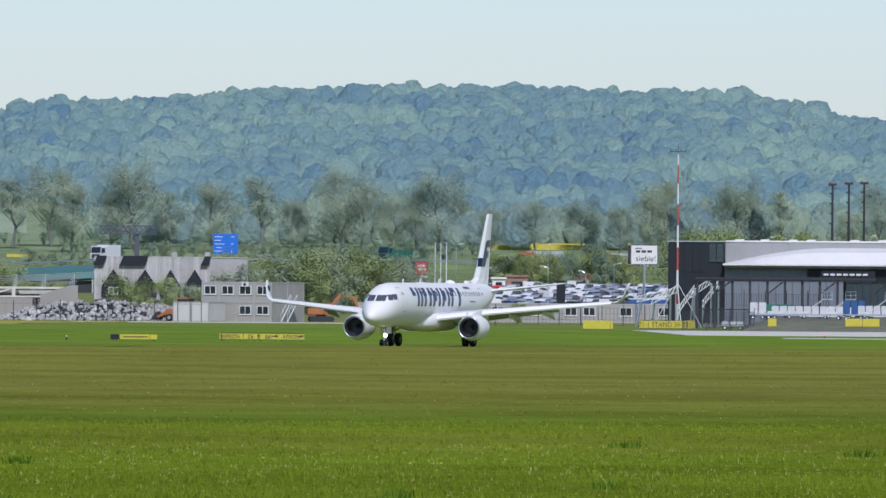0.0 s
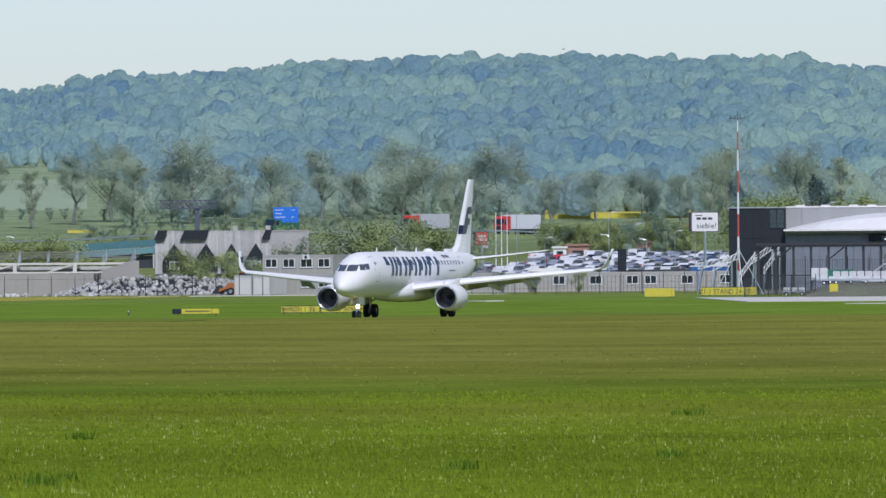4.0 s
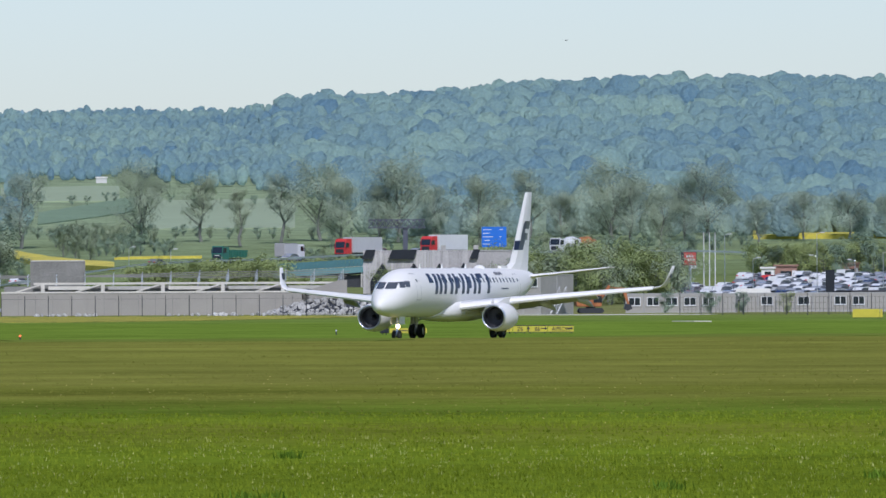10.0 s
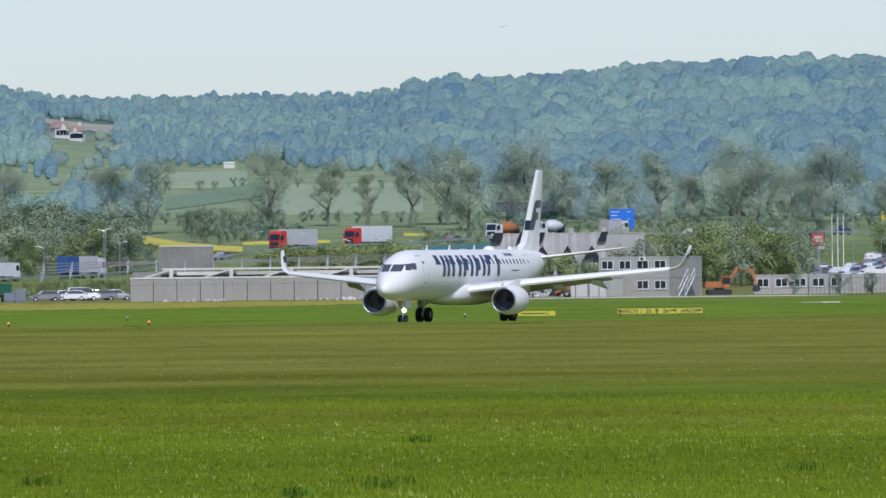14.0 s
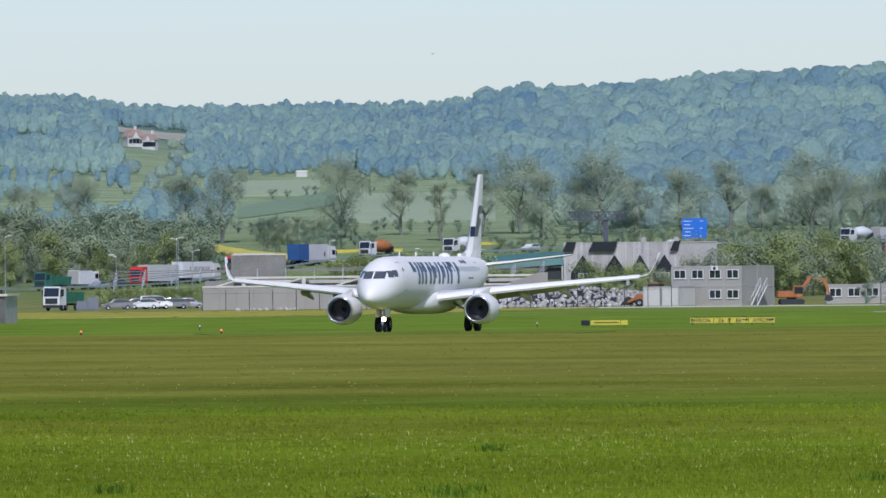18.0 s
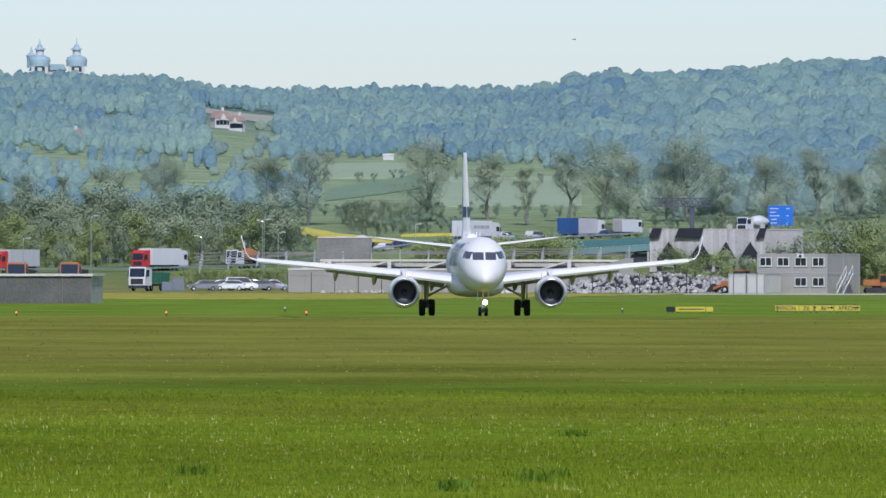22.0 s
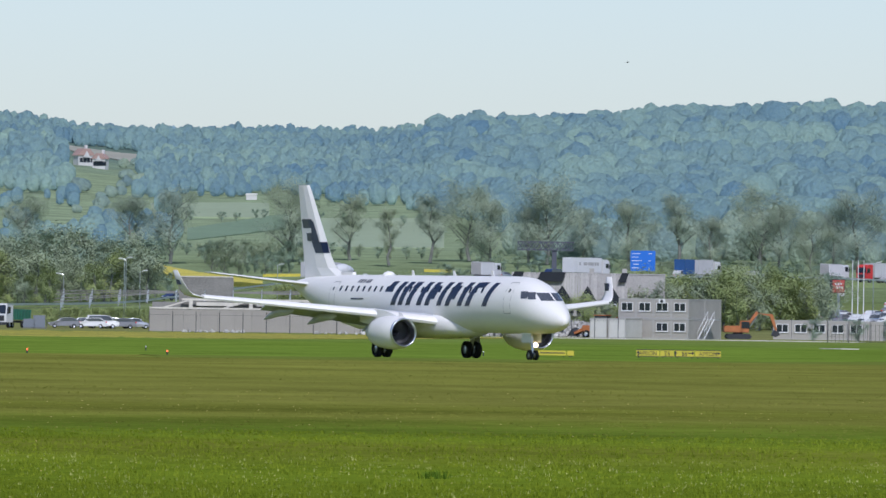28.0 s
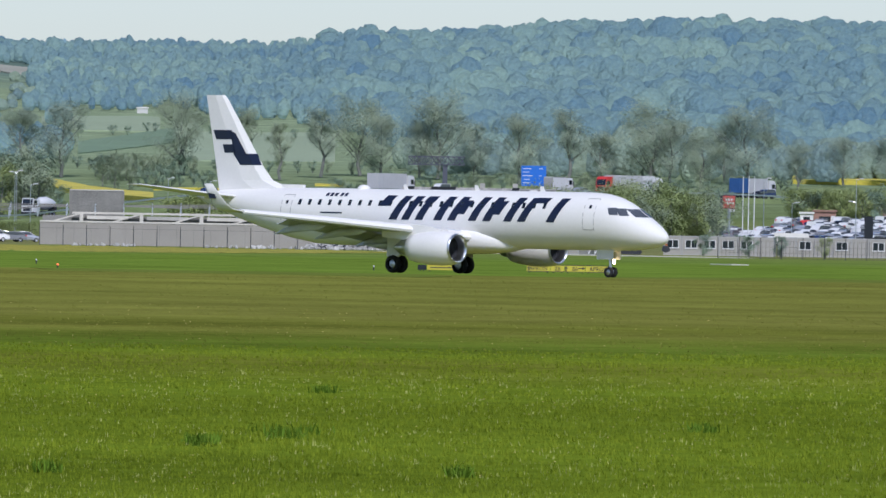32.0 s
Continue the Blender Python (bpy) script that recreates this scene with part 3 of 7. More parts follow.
        for i in range(5):
            xr = -22.9 - i * 0.34 - (0.1 if i > 1 else 0)
            part("registration_bar", skin_patch(xr, xr - 0.22, 4.42, 4.62, side, 0, 0.016, 1, 2), M_navy, ob)
        part("type_bar", skin_patch(-22.9, -24.6, 3.42, 3.5, side, 0, 0.016, 4, 1), M_navy, ob)
        # cockpit windows
        part("cockpit_window", skin_patch(-2.05, -2.6, 3.6, 4.02, side, -0.25, 0.014, 3, 5), M_cockpit, ob)
        part("cockpit_window", skin_patch(-1.42, -1.95, 3.56, 3.98, side, -0.4, 0.014, 4, 6), M_cockpit, ob)
    # windscreen: two front panes
    for side in (1, -1):
        bm = bmesh.new()
        vs = []
        for zz in (3.48, 3.62, 3.78, 3.94):
            row = []
            for j in range(5):
                f = j / 4
                # walk along the nose surface at this height from the centre line outwards
                y = side * (0.05 + f * 0.66)
                x = -0.4
                for it in range(200):
                    top, bot, hw = fuselage_at(x)
                    c, h = (top + bot) / 2, (top - bot) / 2
                    if (y / hw) ** 2 + ((zz - c) / h) ** 2 < 0.985:
                        break
                    x -= 0.01
                row.append(bm.verts.new((x + 0.02, y, zz + 0.02)))
            vs.append(row)
        for a, b in zip(vs, vs[1:]):
            for i in range(4):
                bm.faces.new((a[i], a[i + 1], b[i + 1], b[i]))
        part("windscreen", bm, M_cockpit, ob)
    # aerials and the light on the spine
    for x in (-8.5, -13.5, -19.0):
        part("aerial", prism([(x, 4.88), (x - 0.35, 4.88), (x - 0.4, 5.2), (x - 0.2, 5.2)], -0.02, 0.02), M_white, ob)
    part("satcom_dome", spin([(5.14, 0.01), (5.08, 0.25), (4.95, 0.38), (4.8, 0.42)], False, 14), M_white, ob).location = (-22.5, 0, 0)
    part("exhaust_cone", spin([(-35.28, 0.2), (-35.7, 0.12), (-35.72, 0.02)], n=14), M_metal, ob, smooth=True).location = (0, 0, 4.25)
    # undercarriage
    ng = new("nose_gear")
    ng.parent = ob
    ng.location = (-3.45, 0, 0)
    part("strut", tube((0, 0, 0.3), (-0.15, 0, 1.75), 0.075, 0.09), M_metal, ng)
    part("drag_brace", tube((0.05, 0, 0.95), (-1.0, 0, 1.7), 0.045), M_metal, ng)
    for y in (-0.32, 0.32):
        part("gear_door", box(-0.8, y - 0.015, 1.05, 0.45, y + 0.015, 1.62), M_white, ng)
    wheel = tyre_mesh(0.31, 0.1)
    for y in (-0.19, 0.19):
        w = part("wheel", wheel.copy(), [M_rubber, M_metal], ng, smooth=True)
        w.location = (0, y, 0.31)
        WHEELS.append((w, 0.31))
    wheel.free()
    part("taxi_light", spin([(0.0, 0.15), (0.04, 0.11), (0.06, 0.01)], n=14), M_lamp, ng, "lit taxi light").location = (0.12, 0.13, 0.92)
    part("lamp_housing", spin([(-0.16, 0.07), (0.0, 0.17), (0.0, 0.15)], n=14), M_metal, ng).location = (0.12, 0.13, 0.92)
    big = tyre_mesh(0.52, 0.19)
    for side in (1, -1):
        mg = new("main_gear")
        mg.parent = ob
        mg.location = (-17.25, side * 2.97, 0)
        part("strut", tube((0, 0, 0.5), (0.1, side * 0.1, 2.3), 0.13, 0.15), M_metal, mg)
        part("side_brace", tube((0, 0, 1.2), (0.2, -side * 1.5, 2.0), 0.07), M_metal, mg)
        part("gear_door", box(-0.5, side * 0.28, 0.95, 0.5, side * 0.31, 2.2), M_white, mg)
        for y in (-0.3, 0.3):
            w = part("wheel", big.copy(), [M_rubber, M_metal], mg, smooth=True)
            w.location = (0, y, 0.52)
            WHEELS.append((w, 0.52))
    big.free()
    return ob


MARK_BARS = [(0.15, 0.62, 3.12, 4.5), (0.9, 1.0, 4.2, 4.52), (2.35, 0.6, 3.12, 4.5), (3.4, 0.6, 3.12, 4.5), (4.3, 0.5, 3.5, 4.3), (5.0, 0.6, 3.12, 4.5), (6.1, 0.6, 3.12, 4.5), (7.0, 0.5, 3.5, 4.3), (7.7, 0.6, 3.12, 4.5), (8.75, 0.62, 3.12, 4.5), (9.5, 0.8, 4.15, 4.5), (10.2, 0.6, 3.12, 4.4), (11.25, 0.6, 3.12, 4.5), (12.2, 0.62, 3.12, 4.5), (12.95, 0.75, 3.9, 4.52)]
WHEELS = []


def tyre_mesh(r, half, n_seg=24):
    bm = bmesh.new()
    prof = [(-half, r * 0.55), (-half, r * 0.85), (-half * 0.75, r * 0.97), (0, r), (half * 0.75, r * 0.97), (half, r * 0.85), (half, r * 0.55)]
    rings = [[(rr * math.cos(2 * math.pi * i / n_seg), y, rr * math.sin(2 * math.pi * i / n_seg)) for i in range(n_seg)] for y, rr in prof]
    loft(rings, bm, False)
    n = len(bm.faces)
    hub = [(-half * 0.9, 0.01), (-half * 0.6, r * 0.3), (-half * 0.8, r * 0.56), (half * 0.8, r * 0.56), (half * 0.6, r * 0.3), (half * 0.9, 0.01)]
    loft([[(rr * math.cos(2 * math.pi * i / n_seg), y, rr * math.sin(2 * math.pi * i / n_seg)) for i in range(n_seg)] for y, rr in hub], bm, False)
    for i, f in enumerate(bm.faces):
        f.material_index = 0 if i < n else 1
    bmesh.ops.recalc_face_normals(bm, faces=bm.faces)
    return bm


PLANE = airliner()


# ---- leaf clumps, trees and woodland ----
RNG = np.random.default_rng(7)


def limbs(bm, rng, h, r, spread, first=0.25, n=9, wander=0.02):
    """A tapered trunk with rising limbs and twigs."""
    pts = [Vector((0, 0, 0))]
    for i in range(1, 7):
        pts.append(Vector((rng.normal() * wander * h, rng.normal() * wander * h, h * i / 6)))
    for i, (p, q) in enumerate(zip(pts, pts[1:])):
        tube(p, q, r * (1 - i / 6.6), r * (1 - (i + 1) / 6.6), 7, bm, i in (0, 5))
    tips = []
    for k in range(n):
        f = first + (0.95 - first) * (k + rng.random()) / n
        i = min(5, int(f * 6))
        p = pts[i].lerp(pts[i + 1], f * 6 - i)
        a = rng.random() * 6.283
        ln = spread * math.sin(math.pi * (0.12 + 0.76 * f)) * rng.uniform(0.7, 1.15)
        q = p + Vector((math.cos(a) * ln, math.sin(a) * ln, ln * rng.uniform(0.7, 1.3)))
        tube(p, q, r * 0.34 * (1.1 - f), r * 0.08, 5, bm, False)
        tips.append((p, q))
        for _ in range(2):
            e = q.lerp(p, rng.uniform(0.15, 0.5))
            w = e + Vector((rng.normal() * ln * 0.35, rng.normal() * ln * 0.35, ln * rng.uniform(0.25, 0.6)))
            tube(e, w, r * 0.1, r * 0.03, 4, bm, False)
            tips.append((e, w))
    return tips


def make_tree(name, rng, h, spread, mat, label, category, first=0.25, leaves=700, leaf=0.45, fill=1.0, n_limbs=10):
    """One tree thing at the origin: trunk and crown."""
    ob = thing(name, pose(0, 0, 0), label, category)
    bm = bmesh.new()
    tips = limbs(bm, rng, h * 0.9, h * 0.02 + 0.06, spread, first, n_limbs)
    part("trunk", bm, M_wood, ob)
    # leaves in loose clouds round every limb, thinner outwards
    mid = np.array([0, 0, h * 0.42])
    at = []
    n_cloud = max(1, leaves // (len(tips) + len(tips) // 3))
    for i, (p, q) in enumerate(tips):
        for g in (0.5, 1.0) if i % 3 == 0 else (1.0,):
            rr = spread * 0.3 * fill * rng.uniform(0.6, 1.2)
            d = rng.normal(size=(n_cloud, 3))
            d *= (rng.random((n_cloud, 1)) ** 0.45 * 1.05) / np.linalg.norm(d, axis=1)[:, None]
            d *= 1 + 0.35 * np.array([noise.noise(Vector(x) * 2.2 + Vector((i, g, 0))) for x in d])[:, None]
            at.append(d * rr * np.array([1, 1, 1.25]) + np.array(p.lerp(q, g)))
    at = np.concatenate(at)
    out = (at - mid) / np.array([spread, spread, h * 0.5])
    out /= np.maximum(0.25, np.linalg.norm(out, axis=1))[:, None]
    ln = out * 0.5 + np.array([0, 0, 0.4]) + rng.normal(size=at.shape) * 0.15
    ln /= np.linalg.norm(ln, axis=1)[:, None]
    lv, lq = sprays(rng, at, ln, leaf, 0.35)
    raw_mesh("crown", lv, lq, mat, ob, False, np.repeat(ln, 3, axis=0))
    return ob


def ball(rng, fine, rough, freq):
    """A lumpy leaf mass of radius 1, open below where no light comes: vertices, triangles, normals."""
    bm = bmesh.new()
    bmesh.ops.create_icosphere(bm, subdivisions=fine, radius=1.0)
    shift = Vector(rng.uniform(0, 90, 3))
    for v in bm.verts:
        v.co *= 1 + rough * (noise.noise(v.co * freq + shift) + 0.6 * noise.noise(v.co * freq * 2.6 + shift) + 0.4 * noise.noise(v.co * freq * 6.0 + shift)) + float(rng.normal()) * rough * 0.08
    bm.normal_update()
    got = np.array([v.co[:] for v in bm.verts]), np.array([[v.index for v in f.verts] for f in bm.faces]), np.array([v.normal[:] for v in bm.verts])
    bm.free()
    return got


def sprays(rng, at, nr, size, tilt):
    """Small three-cornered leaves at points of a crown, facing outwards: vertices and triangles."""
    n = len(at)
    face = nr + rng.normal(size=(n, 3)) * tilt
    face /= np.linalg.norm(face, axis=1)[:, None]
    u = np.cross(face, rng.normal(size=(n, 3)))
    u /= np.linalg.norm(u, axis=1)[:, None]
    w = np.cross(face, u)
    s = size * rng.uniform(0.6, 1.4, n)[:, None]
    v = np.stack([at - u * s - w * s * 0.6, at + u * s * 0.9 - w * s * 0.7, at + w * s * 1.1], 1).reshape(-1, 3)
    return v, np.arange(3 * n).reshape(n, 3)


def lobed_crown(rng):
    """A broad crown of shallow round lobes. Gives vertices, triangles and soft normals."""
    v, f, _ = ball(rng, 2, 0.0, 1.0)
    k = int(rng.integers(16, 22))
    c = rng.normal(size=(k, 3))
    c[:, 2] = np.abs(c[:, 2]) * 1.2 - 0.2
    c /= np.linalg.norm(c, axis=1)[:, None]
    rad = rng.uniform(0.24, 0.4, k)
    c *= rng.uniform(0.58, 0.7, k)[:, None]
    c, rad = np.vstack([c, [[0, 0, -0.1]]]), np.append(rad, 0.76)
    d = v / np.linalg.norm(v, axis=1)[:, None]
    p = d @ c.T
    disc = rad ** 2 - (np.sum(c * c, axis=1) - p ** 2)
    far = np.where(disc > 0, p + np.sqrt(np.maximum(disc, 0)), 0)
    r = np.max(far, axis=1) * (1 + rng.normal(size=len(d)) * 0.035)
    v = d * r[:, None]
    # the crown widens downwards into its neighbours
    low = v[:, 2] < -0.1
    v[low, :2] *= (1 + 0.35 * (-0.1 - v[low, 2]))[:, None]
    fn = np.cross(v[f[:, 1]] - v[f[:, 0]], v[f[:, 2]] - v[f[:, 0]])
    nr = np.zeros_like(v)
    for i in range(3):
        np.add.at(nr, f[:, i], fn)
    nr /= np.linalg.norm(nr, axis=1)[:, None]
    nr = nr * 0.6 + d * 0.15 + np.array([0, 0, 0.3])
    nr /= np.linalg.norm(nr, axis=1)[:, None]
    f = f[np.max(v[f][:, :, 2], axis=1) > -0.5]
    return v, f, nr


def hillside(name, count_rows, d0, d1, b0, b1, step, mat, label, rng, keep, hmin, hmax, slim=(0.3, 0.46)):
    """Woodland in one mesh: crowns standing on the slope."""
    temps = [lobed_crown(rng) for _ in range(12)]
    V, T, NR = [], [], []
    k = 0
    for r in range(count_rows):
        d = d0 + (d1 - d0) * (r + 0.5) / count_rows
        b = b0 + rng.random() * step * LENS / d
        while b < b1:
            dd = d + rng.uniform(-0.5, 0.5) * (d1 - d0) / count_rows
            if keep(b, dd):
                h = rng.uniform(hmin, hmax) * math.exp(rng.normal() * 0.07) * (0.85 + 0.3 * noise.noise((b * 0.004, dd * 0.004, 3.3)))
                w = h * rng.uniform(*slim)
                a = b / LENS
                base = np.array([dd * math.sin(a), dd * math.cos(a), ground_z(b, dd) + h * 0.46])
                v, f, nr = temps[rng.integers(12)]
                ang = rng.random() * 6.283
                c, s = math.cos(ang), math.sin(ang)
                rot = np.array([[c, s, 0], [-s, c, 0], [0, 0, 1]])
                V.append(v @ rot * np.array([w, w, h * 0.55]) + base)
                # Normals are tipped up and towards the camera, which lightens the crowns' shade.
                soft = nr @ rot * 0.74 + np.array([0, -0.14, 0.18])
                NR.append(soft / np.linalg.norm(soft, axis=1)[:, None])
                T.append(f + k)
                k += len(v)
            b += step * LENS / d * rng.uniform(0.6, 1.4)
    ob = raw_mesh(name, np.concatenate(V), np.concatenate(T), mat, None, False, np.concatenate(NR))
    return tagged(ob, label, "woodland", kind="stuff")


def clearing(b, d):
    """The two open patches with houses on the left slope."""
    return (-805 + 40 * noise.noise((d * 0.006, 1.5, 0)) - max(0, d - 3300) * 0.12 < b < -665 + 50 * noise.noise((d * 0.005, 7.5, 0)) and 2600 < d < 3600 - 0.7 * (b + 840)) or (-1235 < b < -1150 and 2980 < d < 3180)


def in_wood(b, d):
    """Where the slope is wooded: the right side from its foot, the left side above its fields."""
    edge = np.interp(b, [-1700, -1000, -600, -330, -120, 40, 200], [2900, 2800, 2780, 2800, 2650, 2300, 2200])
    if d < edge + 60 * noise.noise((b * 0.01, d * 0.003, 0.7)):
        return False
    if clearing(b, d):
        return False
    if b < -850 and 3100 < d < 3250 and noise.noise((b * 0.012, d * 0.01, 5.0)) > -0.05:
        return False
    return True


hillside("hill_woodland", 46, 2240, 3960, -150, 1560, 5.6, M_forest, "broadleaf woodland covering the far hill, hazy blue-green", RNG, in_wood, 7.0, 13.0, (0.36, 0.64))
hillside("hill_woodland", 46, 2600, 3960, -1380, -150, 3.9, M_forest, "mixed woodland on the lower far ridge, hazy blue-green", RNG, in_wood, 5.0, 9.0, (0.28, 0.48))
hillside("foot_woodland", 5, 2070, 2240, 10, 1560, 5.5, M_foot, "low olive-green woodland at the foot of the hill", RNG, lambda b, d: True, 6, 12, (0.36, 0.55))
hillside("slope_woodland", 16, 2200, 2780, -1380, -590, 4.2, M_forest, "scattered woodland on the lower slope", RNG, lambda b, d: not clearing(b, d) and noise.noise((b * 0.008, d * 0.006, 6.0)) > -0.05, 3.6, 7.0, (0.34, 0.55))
hillside("ridge_spruces", 3, 3860, 3960, -1000, -420, 9, M_forest_d, "conifers along the ridge, with blue haze in their colour", RNG, lambda b, d: noise.noise((b * 0.013, d * 0.01, 4.0)) > 0.0, 6.5, 10, (0.2, 0.32))


def tree_rows():
    """The row of tall thin-leaved trees at the foot of the fields, and single trees."""
    kinds = []
    for i, (sp, first, lv, fl) in enumerate(((0.3, 0.14, 21000, 1.15), (0.21, 0.26, 13000, 1.15), (0.38, 0.12, 27000, 1.15), (0.3, 0.1, 21000, 1.15), (0.17, 0.26, 10000, 1.15))):
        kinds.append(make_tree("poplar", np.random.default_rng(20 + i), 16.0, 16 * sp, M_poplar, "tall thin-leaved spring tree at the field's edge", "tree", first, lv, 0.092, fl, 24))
    spots = [(-1106, 104, 194, 1), (-1041, 104, 186, 4), (-955, 92, 199, 0), (-860, 90, 196, 2), (-676, 80, 192, 0), (-604, 52, 189, 3), (-392, 78, 212, 2), (-285, 57, 190, 1), (-217, 58, 172, 4), (-145, 62, 194, 1), (-75, 64, 196, 2), (-40, 66, 184, 3), (62, 64, 208, 2), (128, 70, 170, 3), (205, 58, 186, 0), (293, 62, 200, 1), (443, 52, 196, 2), (475, 58, 180, 0), (606, 64, 198, 2), (570, 60, 160, 3), (700, 60, 140, 3), (985, 98, 205, 3), (1010, 95, 222, 0), (1135, 98, 226, 2), (1150, 96, 210, 1), (1214, 110, 228, 4), (1330, 100, 180, 3), (1390, 100, 215, 2), (-1185, 90, 170, 2), (-1250, 90, 190, 0), (30, 60, 165, 3), (350, 60, 150, 0), (530, 60, 150, 2), (780, 62, 150, 0), (860, 66, 150, 2), (930, 70, 160, 3)]
    for n, (b, v0, v1, k) in enumerate(spots):
        d = 2050.0 + 30 * math.sin(n * 2.1)
        z = EYE[2] + v0 * d / LENS
        s = (v1 - v0) * d / LENS / 17.5
        copy = copy_thing(kinds[k], spot(b, d, min(z, ground_z(b, d) + 0.3), n * 67.0))
        copy.scale = (s * 1.2, s * 1.2, s)
        tagged(copy, group="trees at the foot of the fields")
    rng = np.random.default_rng(31)
    for b, v1, wide in ((-10, 331, 1.5), (-1, 327, 1.7), (8, 329, 1.4), (51, 322, 0.9), (71, 319, 1.0), (-52, 318, 2.4), (118, 320, 2.2)):
        d = 3935.0
        h = at_height(v1, d) - ground_z(b, d)
        o = thing("ridge_tree", spot(b, d), "tall narrow tree standing above the ridge", "tree")
        part("trunk", tube((0, 0, -0.3), (0, 0, h * 0.5), 0.22), M_wood, o)
        v, f, nr = lobed_crown(rng)
        taper = np.clip(1.15 - 0.75 * v[:, 2:], 0.25, 1.4)
        v = v * np.array([wide, wide, h * 0.5]) * np.hstack([taper, taper, np.ones_like(taper)]) + np.array([0, 0, h * 0.5])
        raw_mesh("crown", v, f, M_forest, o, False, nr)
        tagged(o, group="trees on the ridge")
    for o in kinds:
        for c in list(o.children_recursive) + [o]:
            bpy.data.objects.remove(c)


def at_height(v, d):
    return EYE[2] + v * d / LENS


tree_rows()


def shrub_belts():
    kinds = []
    for i, (mt, lab) in enumerate(((M_shrub, "fresh green bushy tree beside the road"), (M_shrub, "yellow-green leafy shrub beside the road"), (M_shrub_d, "dense dark green bush"), (M_olive, "olive spring shrub with thin leaves"))):
        kinds.append(make_tree("shrub_tree", np.random.default_rng(50 + i), 7.0, 2.9, mt, lab, "shrub", 0.02, 3600, 0.11, 1.15, 11))
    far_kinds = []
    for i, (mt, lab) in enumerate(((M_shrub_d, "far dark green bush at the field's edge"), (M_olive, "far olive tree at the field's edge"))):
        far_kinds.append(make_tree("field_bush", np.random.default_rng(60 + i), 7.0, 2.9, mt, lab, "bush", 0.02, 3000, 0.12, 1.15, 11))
    rng = np.random.default_rng(5)
    belts = [(200, 300, 1430, -20, 52, 9, (0, 1, 3)), (290, 560, 1400, -45, 58, 20, (0, 3, 1)), (300, 560, 1480, -30, 64, 14, (3, 2, 0)), (48, 92, 1306, -48, 15, 4, (1, 0)), (75, 200, 1305, -48, 8, 6, (0, 3, 1)), (185, 285, 1375, -20, 48, 7, (3, 0)), (690, 960, 1640, 8, 60, 40, (2, 0, 0)), (860, 960, 1660, 10, 58, 6, (2, 0)), (868, 888, 1660, 20, 86, 2, (2, 2)), (-1280, -640, 1770, -15, 76, 54, (3, 3, 0)), (-1260, -640, 1850, 0, 112, 52, (3, 3, 2)), (-1280, -800, 1720, -20, 40, 22, (0, 3, 1)), (-760, -600, 1790, -5, 55, 9, (2, 3)), (-400, -345, 1335, 10, 34, 4, (1, 0)), (-312, -140, 1335, 12, 40, 11, (1, 0)), (-545, -330, 1965, 30, 80, 13, (2, 2, 3)), (-130, -20, 1900, 30, 62, 6, (2, 3)), (-140, -60, 1325, -10, 4, 5, (1, 0)), (-830, -645, 1312, -62, -34, 16, (0, 1)), (-90, 30, 1760, 15, 40, 6, (2, 0)), (-545, -370, 2030, 50, 98, 16, (2, 2, 3)), (-620, 20, 2110, 62, 90, 24, (2, 3)), (20, 700, 2110, 62, 90, 16, (2, 3)), (-1250, -640, 2120, 60, 90, 16, (2, 3)), (-640, -120, 2580, 122, 146, 16, (2, 2)), (-60, 130, 2000, 45, 78, 9, (2, 0)), (90, 620, 1960, 45, 75, 26, (2, 3)), (620, 690, 2010, 40, 78, 4, (2, 3, 0)), (970, 1100, 2010, 40, 84, 7, (2, 3, 0)), (690, 970, 2135, 60, 92, 14, (2, 3)), (1030, 1130, 1500, 60, 108, 6, (0, 1)), (746, 756, 1240, -60, -28, 1, (1,)), (520, 700, 1236, -62, -50, 4, (2,)), (1110, 1420, 1620, 70, 105, 12, (3, 0))]
    n = 0
    for b0, b1, d, v0, v1, cnt, ks in belts:
        for i in range(cnt):
            b = b0 + (b1 - b0) * (i + rng.uniform(0.1, 0.9)) / cnt
            dd = d + rng.uniform(-25, 25)
            top = EYE[2] + (v0 + (v1 - v0) * rng.uniform(0.7, 1.08)) * dd / LENS
            g = ground_z(b, dd)
            s = max(0.35, (top - g) / 8.6)
            pick = ks[int(rng.integers(len(ks)))]
            o = copy_thing(far_kinds[pick == 3] if d >= 1780 else kinds[pick], spot(b, dd, g, float(rng.uniform(0, 360))))
            o.scale = (s * rng.uniform(1.0, 1.35), s * rng.uniform(1.0, 1.35), s)
            n += 1
    o = make_tree("conifer", np.random.default_rng(77), 9.0, 2.2, M_conifer, "single dark conifer behind the terminal", "tree", 0.03, 5000, 0.1, 0.9, 30)
    o.matrix_world = spot(1174, 1600)
    o.scale = (0.95, 0.95, (EYE[2] + 152 * 1600 / LENS - ground_z(0, 1600)) / 10.3)
    for k in kinds + far_kinds:
        for c in list(k.children_recursive) + [k]:
            bpy.data.objects.remove(c)


shrub_belts()


